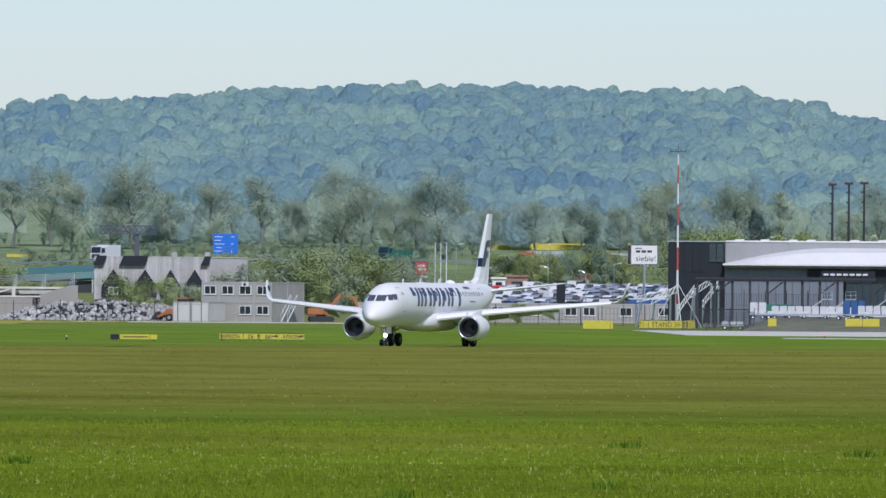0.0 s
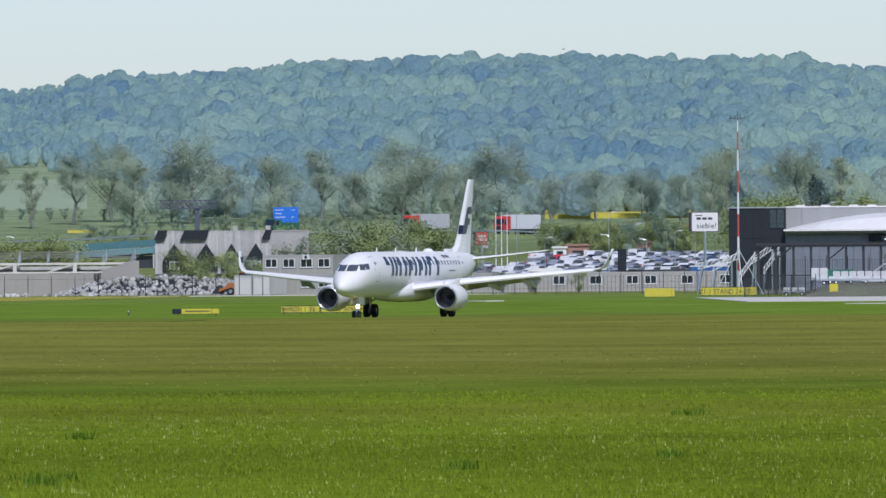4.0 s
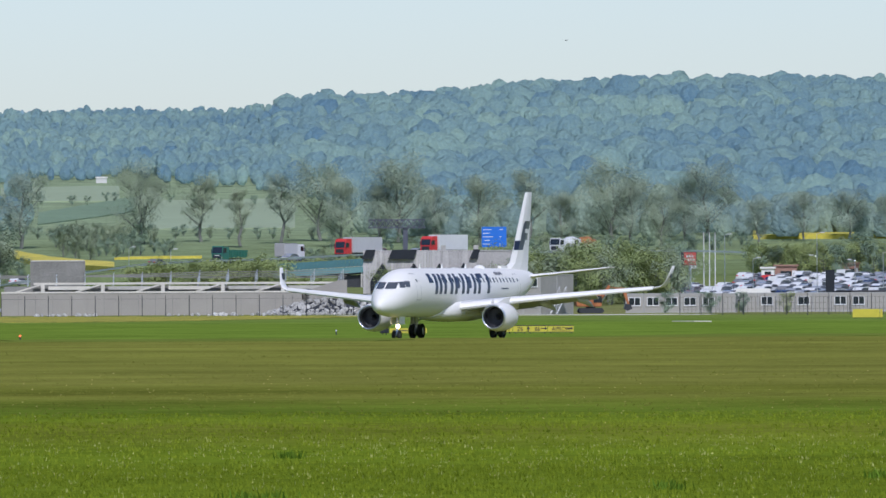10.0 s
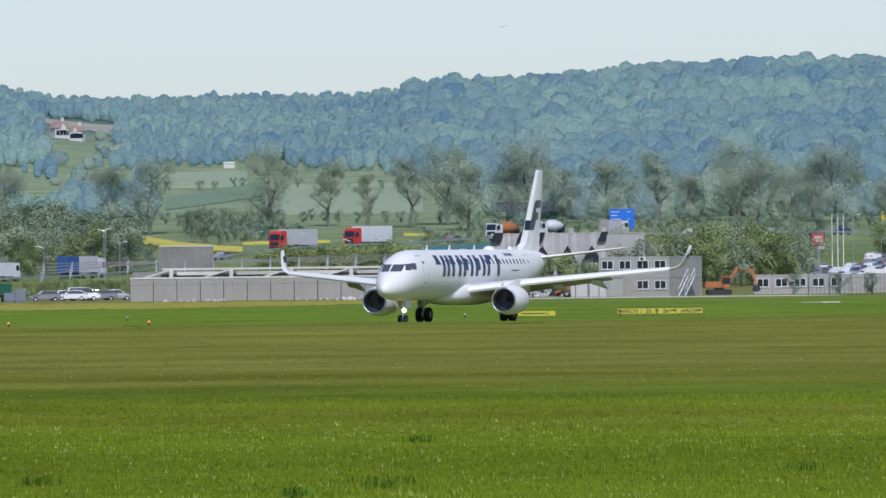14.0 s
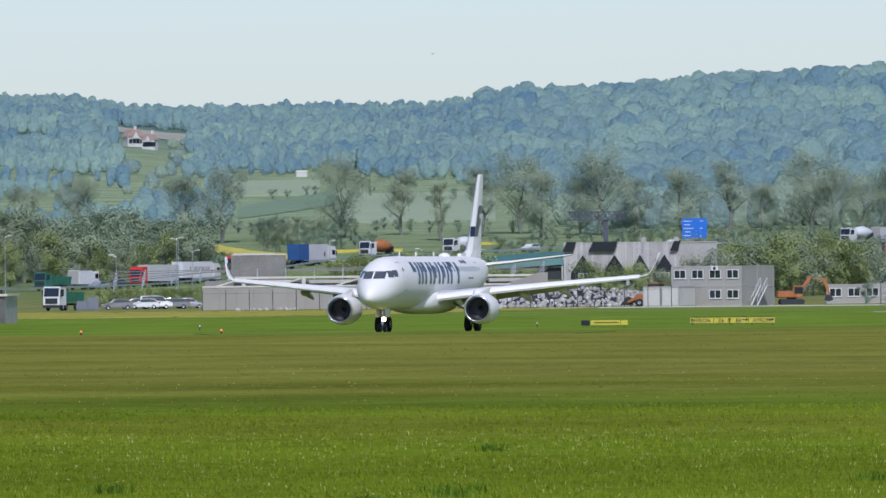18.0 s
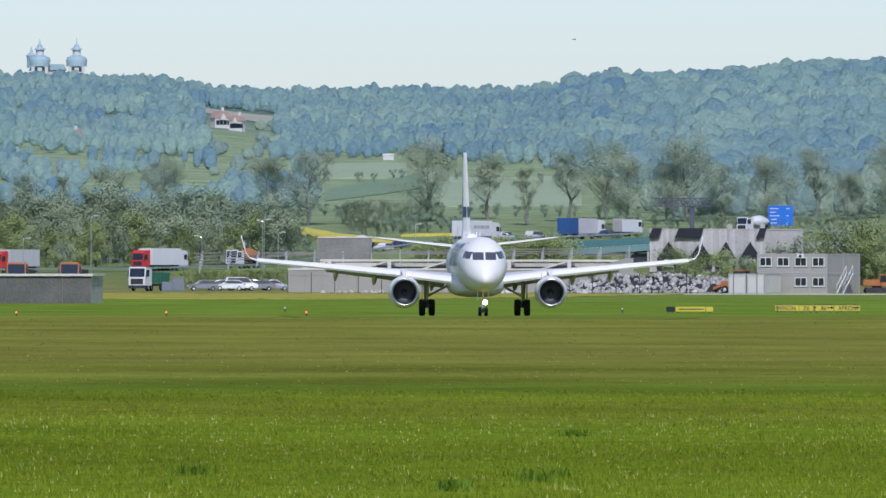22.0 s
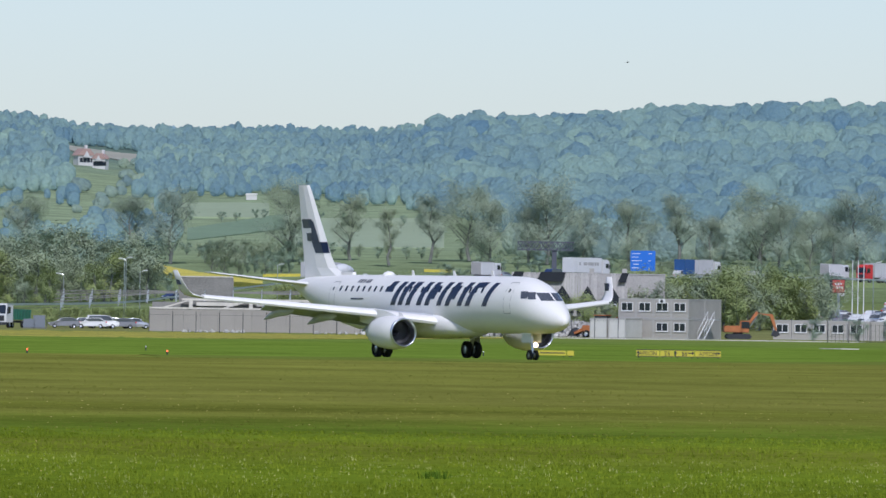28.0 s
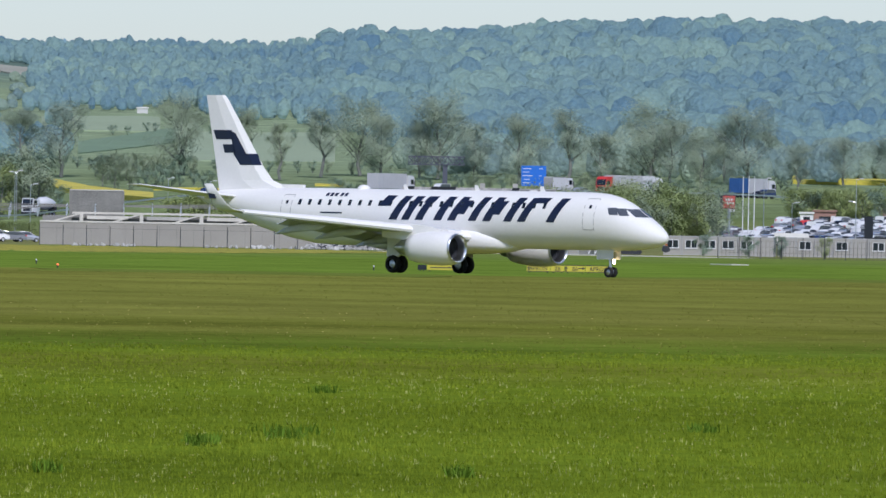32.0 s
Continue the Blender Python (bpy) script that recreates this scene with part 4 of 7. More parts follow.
def field_patch(name, b0, b1, d0, d1, mat, label, lift=0.5, n=14, tilt=0.0, close=0.0):
    """A crop standing on the ground as one slab with an uneven top; tilt: how much farther its right end lies; close: how far it narrows there."""
    bm = bmesh.new()
    rows = []
    for j in range(5):
        row = []
        for i in range(n + 1):
            b = b0 + (b1 - b0) * i / n
            near, far = d0 + tilt * i / n + close * (d1 - d0) * (i / n) ** 2, d1 + tilt * i / n
            d = near + (far - near) * j / 4
            a = b / LENS
            row.append(bm.verts.new((d * math.sin(a), d * math.cos(a), ground_z(b, d) + lift + 0.12 * noise.noise((b * 0.05, d * 0.05, 1)))))
        rows.append(row)
    for p, q in zip(rows, rows[1:]):
        for i in range(n):
            bm.faces.new((p[i], p[i + 1], q[i + 1], q[i]))
    r = bmesh.ops.extrude_face_region(bm, geom=bm.faces[:])
    for v in r["geom"]:
        if isinstance(v, bmesh.types.BMVert):
            v.co.z -= lift + 0.3
    bmesh.ops.recalc_face_normals(bm, faces=bm.faces)
    return tagged(part(name, bm, mat), label, "field", kind="stuff")


field_patch("rape_field", -640, -440, 1958, 2006, M_rape, "bright yellow flowering rape field", 0.9, tilt=-125)
field_patch("rape_field", -440, -285, 1944, 1951, M_rape, "strip of yellow flowering rape", 0.5)
field_patch("rape_field", -155, -105, 1990, 1998, M_rape, "strip of yellow flowering rape", 0.4)
field_patch("rape_field", 690, 965, 2078, 2118, M_rape, "yellow flowering rape field beyond the motorway", 1.0)
M_verge = material("flowering_verge", (0.23, 0.26, 0.075), 0.95, 0.2, 0.12, 1.4, tint=(0.44, 0.38, 0.065), spec=0.0)
field_patch("flower_verge", -1650, -640, 1040, 1188, M_verge, "verge of pale grass and yellow dandelions", 0.06, 40)
field_patch("flower_verge", -640, 60, 1040, 1188, M_verge, "verge of pale grass and yellow dandelions", 0.06, 30, close=0.95)
# Cereal green is paled to carry the haze of the far slope.
M_field_a = material("hazed_young_cereal", (0.341, 0.409, 0.239), 0.95, 0.1, 0.02, 0.4)
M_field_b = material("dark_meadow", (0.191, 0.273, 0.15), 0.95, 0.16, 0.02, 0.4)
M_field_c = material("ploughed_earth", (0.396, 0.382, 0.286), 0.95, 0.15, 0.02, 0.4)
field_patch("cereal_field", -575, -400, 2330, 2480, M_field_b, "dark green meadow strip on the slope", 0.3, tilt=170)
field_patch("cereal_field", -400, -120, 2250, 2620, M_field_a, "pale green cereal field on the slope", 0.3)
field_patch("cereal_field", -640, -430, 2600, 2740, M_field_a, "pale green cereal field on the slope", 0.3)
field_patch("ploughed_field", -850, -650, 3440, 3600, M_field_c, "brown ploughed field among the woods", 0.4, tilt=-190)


# Tile red is dulled to paint distance haze over the hill houses' roofs.
M_far_tile = material("hazed_roof_tile", (0.409, 0.279, 0.232), 0.85, 0.15, 0.6, 8)


def hill_house(b, d, w, turn, label, roof=None):
    ob = thing("country_house", spot(b, d, None, turn), label, "house")
    h = w * 0.42
    rm = roof or M_far_tile
    part("wall", box(-w / 2, -w * 0.35, -1.5, w / 2, w * 0.35, 3.4), M_plaster, ob)
    part("roof", prism([(-w * 0.58, 3.2), (w * 0.58, 3.2), (w * 0.22, 3.2 + h), (-w * 0.22, 3.2 + h)], -w * 0.42, w * 0.42), rm, ob, "tiled hipped roof")
    part("gable", prism([(-w * 0.22, 2.6), (w * 0.22, 2.6), (0, 3.0 + h * 0.75)], -w * 0.5, 0), M_plaster, ob)
    part("chimney", box(w * 0.1, 0, 3.2 + h * 0.8, w * 0.1 + 0.8, 0.8, 4.4 + h), M_plaster, ob)
    for i in range(4):
        part("window", box(-w * 0.42 + i * w * 0.24, -w * 0.35 - 0.06, 0.9, -w * 0.42 + i * w * 0.24 + 1.2, -w * 0.35 + 0.05, 2.4), M_glass, ob)
    return ob


hill_house(-760, 3130, 5.6, 25, "country house with red tiled roof on the wooded slope")
hill_house(-730, 3110, 4.6, -20, "country house with red tiled roof and white gable")
hill_house(-1185, 3120, 6.5, 10, "wide country house with reddish roof")
hillside("clearing_bushes", 16, 2620, 3230, -1250, -645, 9, M_foot, "bushes and small trees below the hillside houses", RNG, lambda b, d: clearing(b, d) and not (-790 < b < -700 and 2850 < d < 3200) and noise.noise((b * 0.02, d * 0.02, 8.0)) > -0.25, 2.6, 5.2, (0.5, 0.8))
hill_house(-1018, 2880, 4.5, 40, "small house with red roof between trees")
shed = thing("field_shed", spot(-462, 2775), "small pale shed at the wood's edge", "shed")
part("wall", box(-1.6, 0, -0.5, 1.6, 2, 1.5), M_plaster, shed)
part("roof", prism([(-1.9, 1.5), (1.9, 1.5), (1.7, 1.9), (-1.7, 1.9)], -0.2, 2.2), M_roof_w, shed)


def monastery():
    ob = thing("monastery_church", spot(-1046, 4650, 62), "pale monastery church with two copper-domed towers on the ridge", "church")
    k = 4650 / LENS
    for x, top in ((-33 * k, 380), (32 * k, 383)):
        tw = new("tower")
        tw.parent = ob
        tw.location = (x, 0, 0)
        base = 62.0
        z = lambda v: EYE[2] + v * k - base
        part("shaft", box(-4.2, -4.2, -5, 4.2, 4.2, z(333), bevel=0.5), M_plaster, tw)
        part("dome", spin([(z(332), 5.2), (z(336), 5.0), (z(343), 5.4), (z(348), 4.6), (z(351), 2.4), (z(352), 2.2)], False, 16), M_copper, tw, "green copper onion dome", smooth=True)
        part("lantern", spin([(z(351), 2.0), (z(362), 2.0)], False, 12), M_plaster, tw)
        part("lantern_roof", spin([(z(361), 2.9), (z(363), 2.7), (z(366), 1.2), (z(368), 1.4), (z(371), 0.5), (z(top), 0.08)], False, 12), M_copper, tw, smooth=True)
        for i in (-1, 1):
            part("opening", box(i * 1.8 - 0.7, -4.35, z(322), i * 1.8 + 0.7, -4.1, z(330)), M_dark, tw)
    part("nave", box(-44 * k, 5, -5, 12 * k, 30, EYE[2] + 326 * k - 62), M_plaster, ob)
    part("nave_roof", prism([(-52 * k, EYE[2] + 326 * k - 62), (14 * k, EYE[2] + 326 * k - 62), (10 * k, EYE[2] + 336 * k - 62), (-44 * k, EYE[2] + 336 * k - 62)], 4, 31), M_copper, ob)
    part("small_turret", spin([(EYE[2] + 330 * k - 62, 2.2), (EYE[2] + 345 * k - 62, 2.2), (EYE[2] + 352 * k - 62, 2.6), (EYE[2] + 357 * k - 62, 0.8), (EYE[2] + 368 * k - 62, 0.1)], False, 12), M_copper, ob).location = (-48 * k, 14, 0)


monastery()


# ---- the airport's far side ----
def at_v(v, d):
    """Height of a point v pixel units above the eye's level at distance d."""
    return EYE[2] + v * d / LENS


def strip(name, pts, width, mat, label, kind="structure", lift=0.02, thick=0.25, category="road"):
    """A paved strip: pts are (bearing, distance, height or None) along its middle."""
    bm = bmesh.new()
    mid = []
    for b, d, z in pts:
        a = b / LENS
        mid.append(Vector((d * math.sin(a), d * math.cos(a), (ground_z(b, d) if z is None else z) + lift)))
    rings = []
    for i, p in enumerate(mid):
        t = (mid[min(i + 1, len(mid) - 1)] - mid[max(i - 1, 0)])
        n = Vector((t.y, -t.x, 0)).normalized() * width / 2
        rings.append([p - n, p + n, p + n - Vector((0, 0, thick)), p - n - Vector((0, 0, thick))])
    loft(rings, bm)
    bmesh.ops.recalc_face_normals(bm, faces=bm.faces)
    return tagged(part(name, bm, mat), label, category, kind=kind)


# Coloured like the grass so that the taxiway vanishes from the camera's view.
M_runway = material("grass_toned_asphalt", (0.165, 0.204, 0.0352), 0.97, 0.2, 0.1, 3, spec=0.0)
# taxiway under the airliner, apron concrete, service road
strip("taxiway", [(-330 + 34 * i, 505 + 4.5 * i, None) for i in range(3)] + [(-310, 530, None), (-345, 560, None), (-340, 590, None), (-270, 615, None), (-100, 645, None), (130, 675, None), (350, 700, None), (600, 735, None), (860, 775, None)], 22, M_runway, "asphalt taxiway toned like the grass to fit the camera's view", lift=0.03, thick=0.1)
strip("apron", [(1616, 955, None), (1540, 1002, None), (1470, 1050, None)], 66, M_concrete_l, "pale concrete apron in front of the terminal", lift=0.05)
strip("apron_edge", [(1230, 905, None), (1420, 903, None), (1700, 900, None)], 6, M_concrete_l, "pale concrete edge strip", lift=0.04)
strip("concrete_slab", [(566, 1000, None), (597, 1001, None)], 5, M_concrete_l, "small pale concrete slab in the grass", lift=0.1, category="slab")
strip("service_road", [(-40, 1190, None), (150, 1192, None), (400, 1192, None), (620, 1190, None)], 9, M_concrete_l, "pale gravel service road", lift=0.06)


def cabin_kit():
    """Site cabins built once: with a window in the short end, or blank."""
    def cabin(windows, mat, label, w=2.44, l=6.06, h=2.6):
        ob = thing("site_cabin", pose(0, 0, 0), label, "cabin")
        part("body", box(-w / 2 + 0.04, 0.04, 0.12, w / 2 - 0.04, l - 0.04, h - 0.1), mat, ob)
        part("base_frame", box(-w / 2, 0, 0, w / 2, l, 0.14), M_grey, ob)
        part("roof_frame", box(-w / 2, 0, h - 0.16, w / 2, l, h), M_grey, ob)
        for x in (-w / 2, w / 2 - 0.12):
            for y in (0, l - 0.12):
                part("corner_post", box(x, y, 0.14, x + 0.12, y + 0.12, h - 0.16), M_grey, ob)
        if windows:
            win = part("window", box(-0.82, -0.03, 0.95, 0.82, 0.06, 2.1), M_frame_w, ob, "white framed double window")
            for x in (-0.73, 0.05):
                part("pane", box(x, -0.05, 1.04, x + 0.68, 0.0, 2.02), M_glass, win)
            part("sill", box(-0.88, -0.1, 0.9, 0.88, 0.0, 0.95), M_frame_w, win)
        return ob
    return cabin(True, M_container, "grey sheet-metal site cabin with a double window"), cabin(False, M_container, "grey sheet-metal site cabin"), cabin(False, M_container_l, "pale site cabin without windows")


def cabins():
    win, blank, pale = cabin_kit()
    base = spot(252, 1220, None, -21)
    for floor in (0, 1):
        for i in range(4):
            m = base @ pose((i - 1.5) * 2.46, 0, floor * 2.62)
            copy_thing(win if floor or i > 1 else blank, m)
            copy_thing(blank, base @ pose((i - 1.5) * 2.46, 6.1, floor * 2.62))
    for i in range(2):
        copy_thing(pale, base @ pose(-4.9 + i * 2.6, -7.2, 0))
    ac = thing("air_conditioner", base @ pose(1.3, -0.45, 4.6), "small white outdoor air conditioner on the cabin", "air conditioner")
    part("case", box(-0.45, 0, 0, 0.45, 0.4, 0.6, bevel=0.03), M_wpaint, ac)
    part("fan_grille", spin([(0.0, 0.22), (0.03, 0.2), (0.03, 0.01)], False, 14), M_dark, ac).matrix_local = pose(0, 0.01, 0.3, 90)
    # outside stair
    st = thing("metal_stair", base @ pose(5.4, 2.2, 0), "white metal outside stair with rail", "staircase")
    for i in range(12):
        part("step", box(0, i * 0.3, i * 0.21, 0.9, i * 0.3 + 0.28, i * 0.21 + 0.04), M_metal, st)
    for x in (0.0, 0.9):
        part("stringer", tube((x, 0, 0), (x, 3.6, 2.6), 0.06), M_frame_w, st)
        part("handrail", tube((x, 0, 1.0), (x, 3.6, 3.6), 0.035), M_frame_w, st)
        for i in range(5):
            part("baluster", tube((x, i * 0.9, i * 0.65), (x, i * 0.9, i * 0.65 + 1.0), 0.025), M_frame_w, st)
    part("landing", box(-0.1, 3.5, 2.52, 1.0, 5.2, 2.6), M_metal, st)
    row = spot(463, 1250, None, -3)
    for i in range(5):
        copy_thing(win, row @ pose(1.3 + i * 2.48, 0, 0))
    copy_thing(blank, row @ pose(1.3 + 5 * 2.48, 0, 0))
    row = spot(665, 1262, None, -3)
    for i in range(9):
        copy_thing(win if i in (1, 3, 5, 6, 8) else blank, row @ pose(1.3 + i * 2.48, 0, 0))
    row = spot(960, 1275, None, -3)
    for i in range(8):
        copy_thing(win if i in (1, 4, 6) else blank, row @ pose(1.3 + i * 2.48, 0, 0))
    for o in (win, blank, pale):
        for c in list(o.children_recursive) + [o]:
            bpy.data.objects.remove(c)


cabins()


def rubble():
    """The heap of broken concrete: separate lumps on a core painted dark as shade."""
    rng = np.random.default_rng(3)
    ob = thing("rubble_heap", spot(0, 1232), "heap of broken grey concrete lumps", "rubble")
    k = 1232 / LENS
    b = np.array([-175, -150, -110, -60, -20, 50, 90, 130, 165, 185])
    h = np.array([0.2, 0.9, 1.9, 2.5, 2.8, 2.6, 2.3, 2.1, 1.2, 0.2])
    core = bmesh.new()
    rings = []
    for bb, hh in zip(b, h):
        x = bb * k
        hh *= 0.8
        rings.append([(x, -4, -0.3), (x, -2.2, hh * 0.6), (x, -0.5, hh), (x, 1.5, hh), (x, 4.5, -0.3)])
    loft(rings, core)
    # Near-black core imitates shade in the gaps between the lumps.
    part("mound", core, M_dark, ob)
    meshes = []
    for i in range(6):
        bm = bmesh.new()
        bmesh.ops.create_icosphere(bm, subdivisions=1, radius=0.5)
        for v in bm.verts:
            v.co *= rng.uniform(0.6, 1.25)
            v.co.z *= 0.75
            v.co.x = max(-0.42, min(0.45, v.co.x))
        me = bpy.data.meshes.new("lump")
        bm.to_mesh(me)
        bm.free()
        me.materials.append(M_rubble)
        meshes.append(me)

    def pose_lump(i):
        x = rng.uniform(-170, 182) * k
        hh = float(np.interp(x / k, b, h))
        u = rng.random() ** 1.2
        y = -3.9 + 3.6 * u
        z = hh * min(1, u * 1.15) * 0.95
        s = rng.uniform(0.28, 0.75)
        return pose(x, y, max(0.1, z - 0.1), *rng.uniform(0, 360, 3)) @ Matrix.Diagonal((s * 1.2, s, s, 1))
    for i in range(300):
        share("lump", meshes[i % 6], ob, pose_lump(i))
    V, Fc, n = [], [], 0
    for i in range(450):
        me = meshes[i % 6]
        m = pose_lump(i)
        vs = np.array([(m @ v.co)[:] for v in me.vertices])
        V.append(vs)
        Fc.append(np.array([p.vertices[:] for p in me.polygons]) + n)
        n += len(vs)
    tagged(raw_mesh("gravel", np.concatenate(V), np.concatenate(Fc), M_rubble, ob), kind="stuff")
    # scattered lumps along the wall's foot
    sc = thing("rubble_scatter", spot(-350, 1215), "low scatter of concrete lumps at the wall's foot", "rubble")
    for i in range(70):
        s = rng.uniform(0.3, 0.8)
        share("lump", meshes[i % 6], sc, pose(rng.choice([rng.uniform(-17, -9), rng.uniform(0, 18), rng.uniform(6, 9)]), rng.uniform(-1, 1), 0.1, *rng.uniform(0, 360, 3)) @ Matrix.Diagonal((s * 1.3, s, s, 1)))


rubble()


def long_wall():
    d = 1240
    k = d / LENS
    ob = thing("retaining_wall", spot(-365, d, None), "long grey-brown concrete panel wall below the ramp", "wall", kind="structure")
    x0, x1 = -275 * k, 270 * k
    zt = at_v(-26, d) - ground_z(0, d)
    n = 18
    for i in range(n):
        a, b = x0 + (x1 - x0) * i / n, x0 + (x1 - x0) * (i + 1) / n
        part("panel", box(a + 0.02, 0, -0.3, b - 0.02, 0.3, zt - 0.12), M_wall, ob)
    part("coping", box(x0, -0.08, zt - 0.12, x1, 0.42, zt + 0.1), M_concrete_l, ob)
    zr = at_v(-6, d) - ground_z(0, d)
    part("ramp_parapet", prism([(x1 - 1.0, -0.3), (x1 + 5.0, -0.3), (x1 + 5.0, zr), (x1 + 3.9, zr), (x1 - 1.0, zt - 0.1)], 0, 0.35), M_wall, ob)
    # the deck rail above: beams, posts and slanting struts
    deck = thing("ramp_deck_rail", spot(-365, d + 22, None), "pale concrete deck rail with slanting struts", "railing", kind="structure")
    za, zb = at_v(-25, d + 22) - 0.15, at_v(-9, d + 22) - 0.15
    part("lower_beam", box(x0, 0, za - 0.5, x1 + 4, 0.4, za), M_concrete, deck)
    part("upper_beam", box(x0 + 4, 0, zb - 0.28, x1 + 4.5, 0.4, zb), M_concrete_l, deck)
    part("back_wall", box(x0, 1.2, -0.3, x1 + 4, 1.5, zb - 0.5), M_concrete_d, deck)
    step = 108 * k
    x = x0 + 5
    while x < x1 + 2:
        part("post", box(x, -0.05, za, x + 0.5, 0.4, zb - 0.28), M_concrete_l, deck)
        part("strut", prism([(x - 3.6, za), (x - 2.9, za), (x + 0.2, zb - 0.3), (x - 0.5, zb - 0.3)], -0.05, 0.3), M_concrete_l, deck)
        part("infill", box(x + 1.0, 0.1, za + 0.25, x + 6.6, 0.25, zb - 0.5), M_concrete_l if int(x) % 3 == 0 else M_concrete, deck)
        x += step
    rl = thing("guard_rail", spot(-480, 1300, None), "long grey steel guard rails beside the ramp road", "guard rail")
    for j, (v0, v1, dy) in enumerate(((-20, 8, 0), (-14, 4, 8), (-6, 0, 16), (0, -3, 24))):
        z0, z1 = at_v(v0, 1300) - 0.15, at_v(v1, 1300) - 0.15
        part("rail", loft([[(x, dy, z), (x, dy + 0.1, z), (x, dy + 0.1, z + 0.11), (x, dy, z + 0.11)] for x, z in ((-26, z0), (-12, (z0 + z1) / 2 + 0.3), (18, z1), (36, z1))]), M_concrete_d, rl)
        for i in range(16):
            x = -25 + i * 4
            z = float(np.interp(x, [-26, -12, 18, 36], [z0, (z0 + z1) / 2 + 0.3, z1, z1]))
            part("post", box(x, dy + 0.1, z - 1.2, x + 0.12, dy + 0.2, z + 0.35), M_metal, rl)
    # grey noise screen above the ramp
    sc = thing("noise_screen", spot(-540, 1335), "weathered grey concrete panel screen", "screen")
    k2 = 1335 / LENS
    zt = at_v(29, 1335) - ground_z(-540, 1335)
    for i in range(6):
        a = -47 * k2 + i * 94 * k2 / 6
        part("panel", box(a + 0.02, 0, -0.2, a + 94 * k2 / 6 - 0.02, 0.25, zt), M_concrete_d, sc)
    part("cap", box(-47.5 * k2, -0.1, zt, 47.5 * k2, 0.35, zt + 0.15), M_concrete_l, sc)
    for i in range(7):
        a = -47 * k2 + i * 94 * k2 / 6
        part("post", box(a - 0.12, -0.15, -0.2, a + 0.12, 0.0, zt), M_concrete_d, sc)


long_wall()


def fence(b0, b1, d, step, h, label, mesh=True, gap=0.5):
    ob = thing("mesh_fence", spot((b0 + b1) / 2, d), label, "fence")
    k = d / LENS
    w = (b1 - b0) * k
    n = int(w / step)
    post = bmesh.new()
    tube((0, 0, 0), (0, 0, h), 0.05, 0.05, 6, post)
    tube((0, 0, h), (0, -0.3, h + 0.4), 0.04, 0.04, 6, post)
    me = bpy.data.meshes.new("post")
    post.to_mesh(me)
    post.free()
    me.materials.append(M_dark)
    for i in range(n + 1):
        share("post", me, ob, pose(-w / 2 + i * w / n, 0, 0))
    for z in (0.1, h * 0.33, h * 0.66, h - 0.05) if mesh else (h - 0.05,):
        part("wire", box(-w / 2, -0.012, z, w / 2, 0.012, z + 0.025), M_dark, ob)
    if not mesh:
        return ob
    bm = bmesh.new()
    for i in range(int(w / gap)):
        box(-w / 2 + i * gap, -0.02, 0.1, -w / 2 + i * gap + 0.04, 0.02, h, bm)
    tagged(part("wire_mesh", bm, M_dark, ob), kind="stuff")
    return ob


fence(-640, 190, 1205, 3.0, 2.3, "dark steel post fence along the airfield edge", False)
fence(1042, 1168, 1058, 2.4, 2.2, "dark steel mesh fence along the apron", gap=0.12)
fence(1075, 1300, 1128, 2.4, 4.2, "tall dark steel screen fence beside the canopy", gap=0.3)
fence(560, 1125, 1170, 2.6, 2.3, "dark steel mesh fence before the cabins")


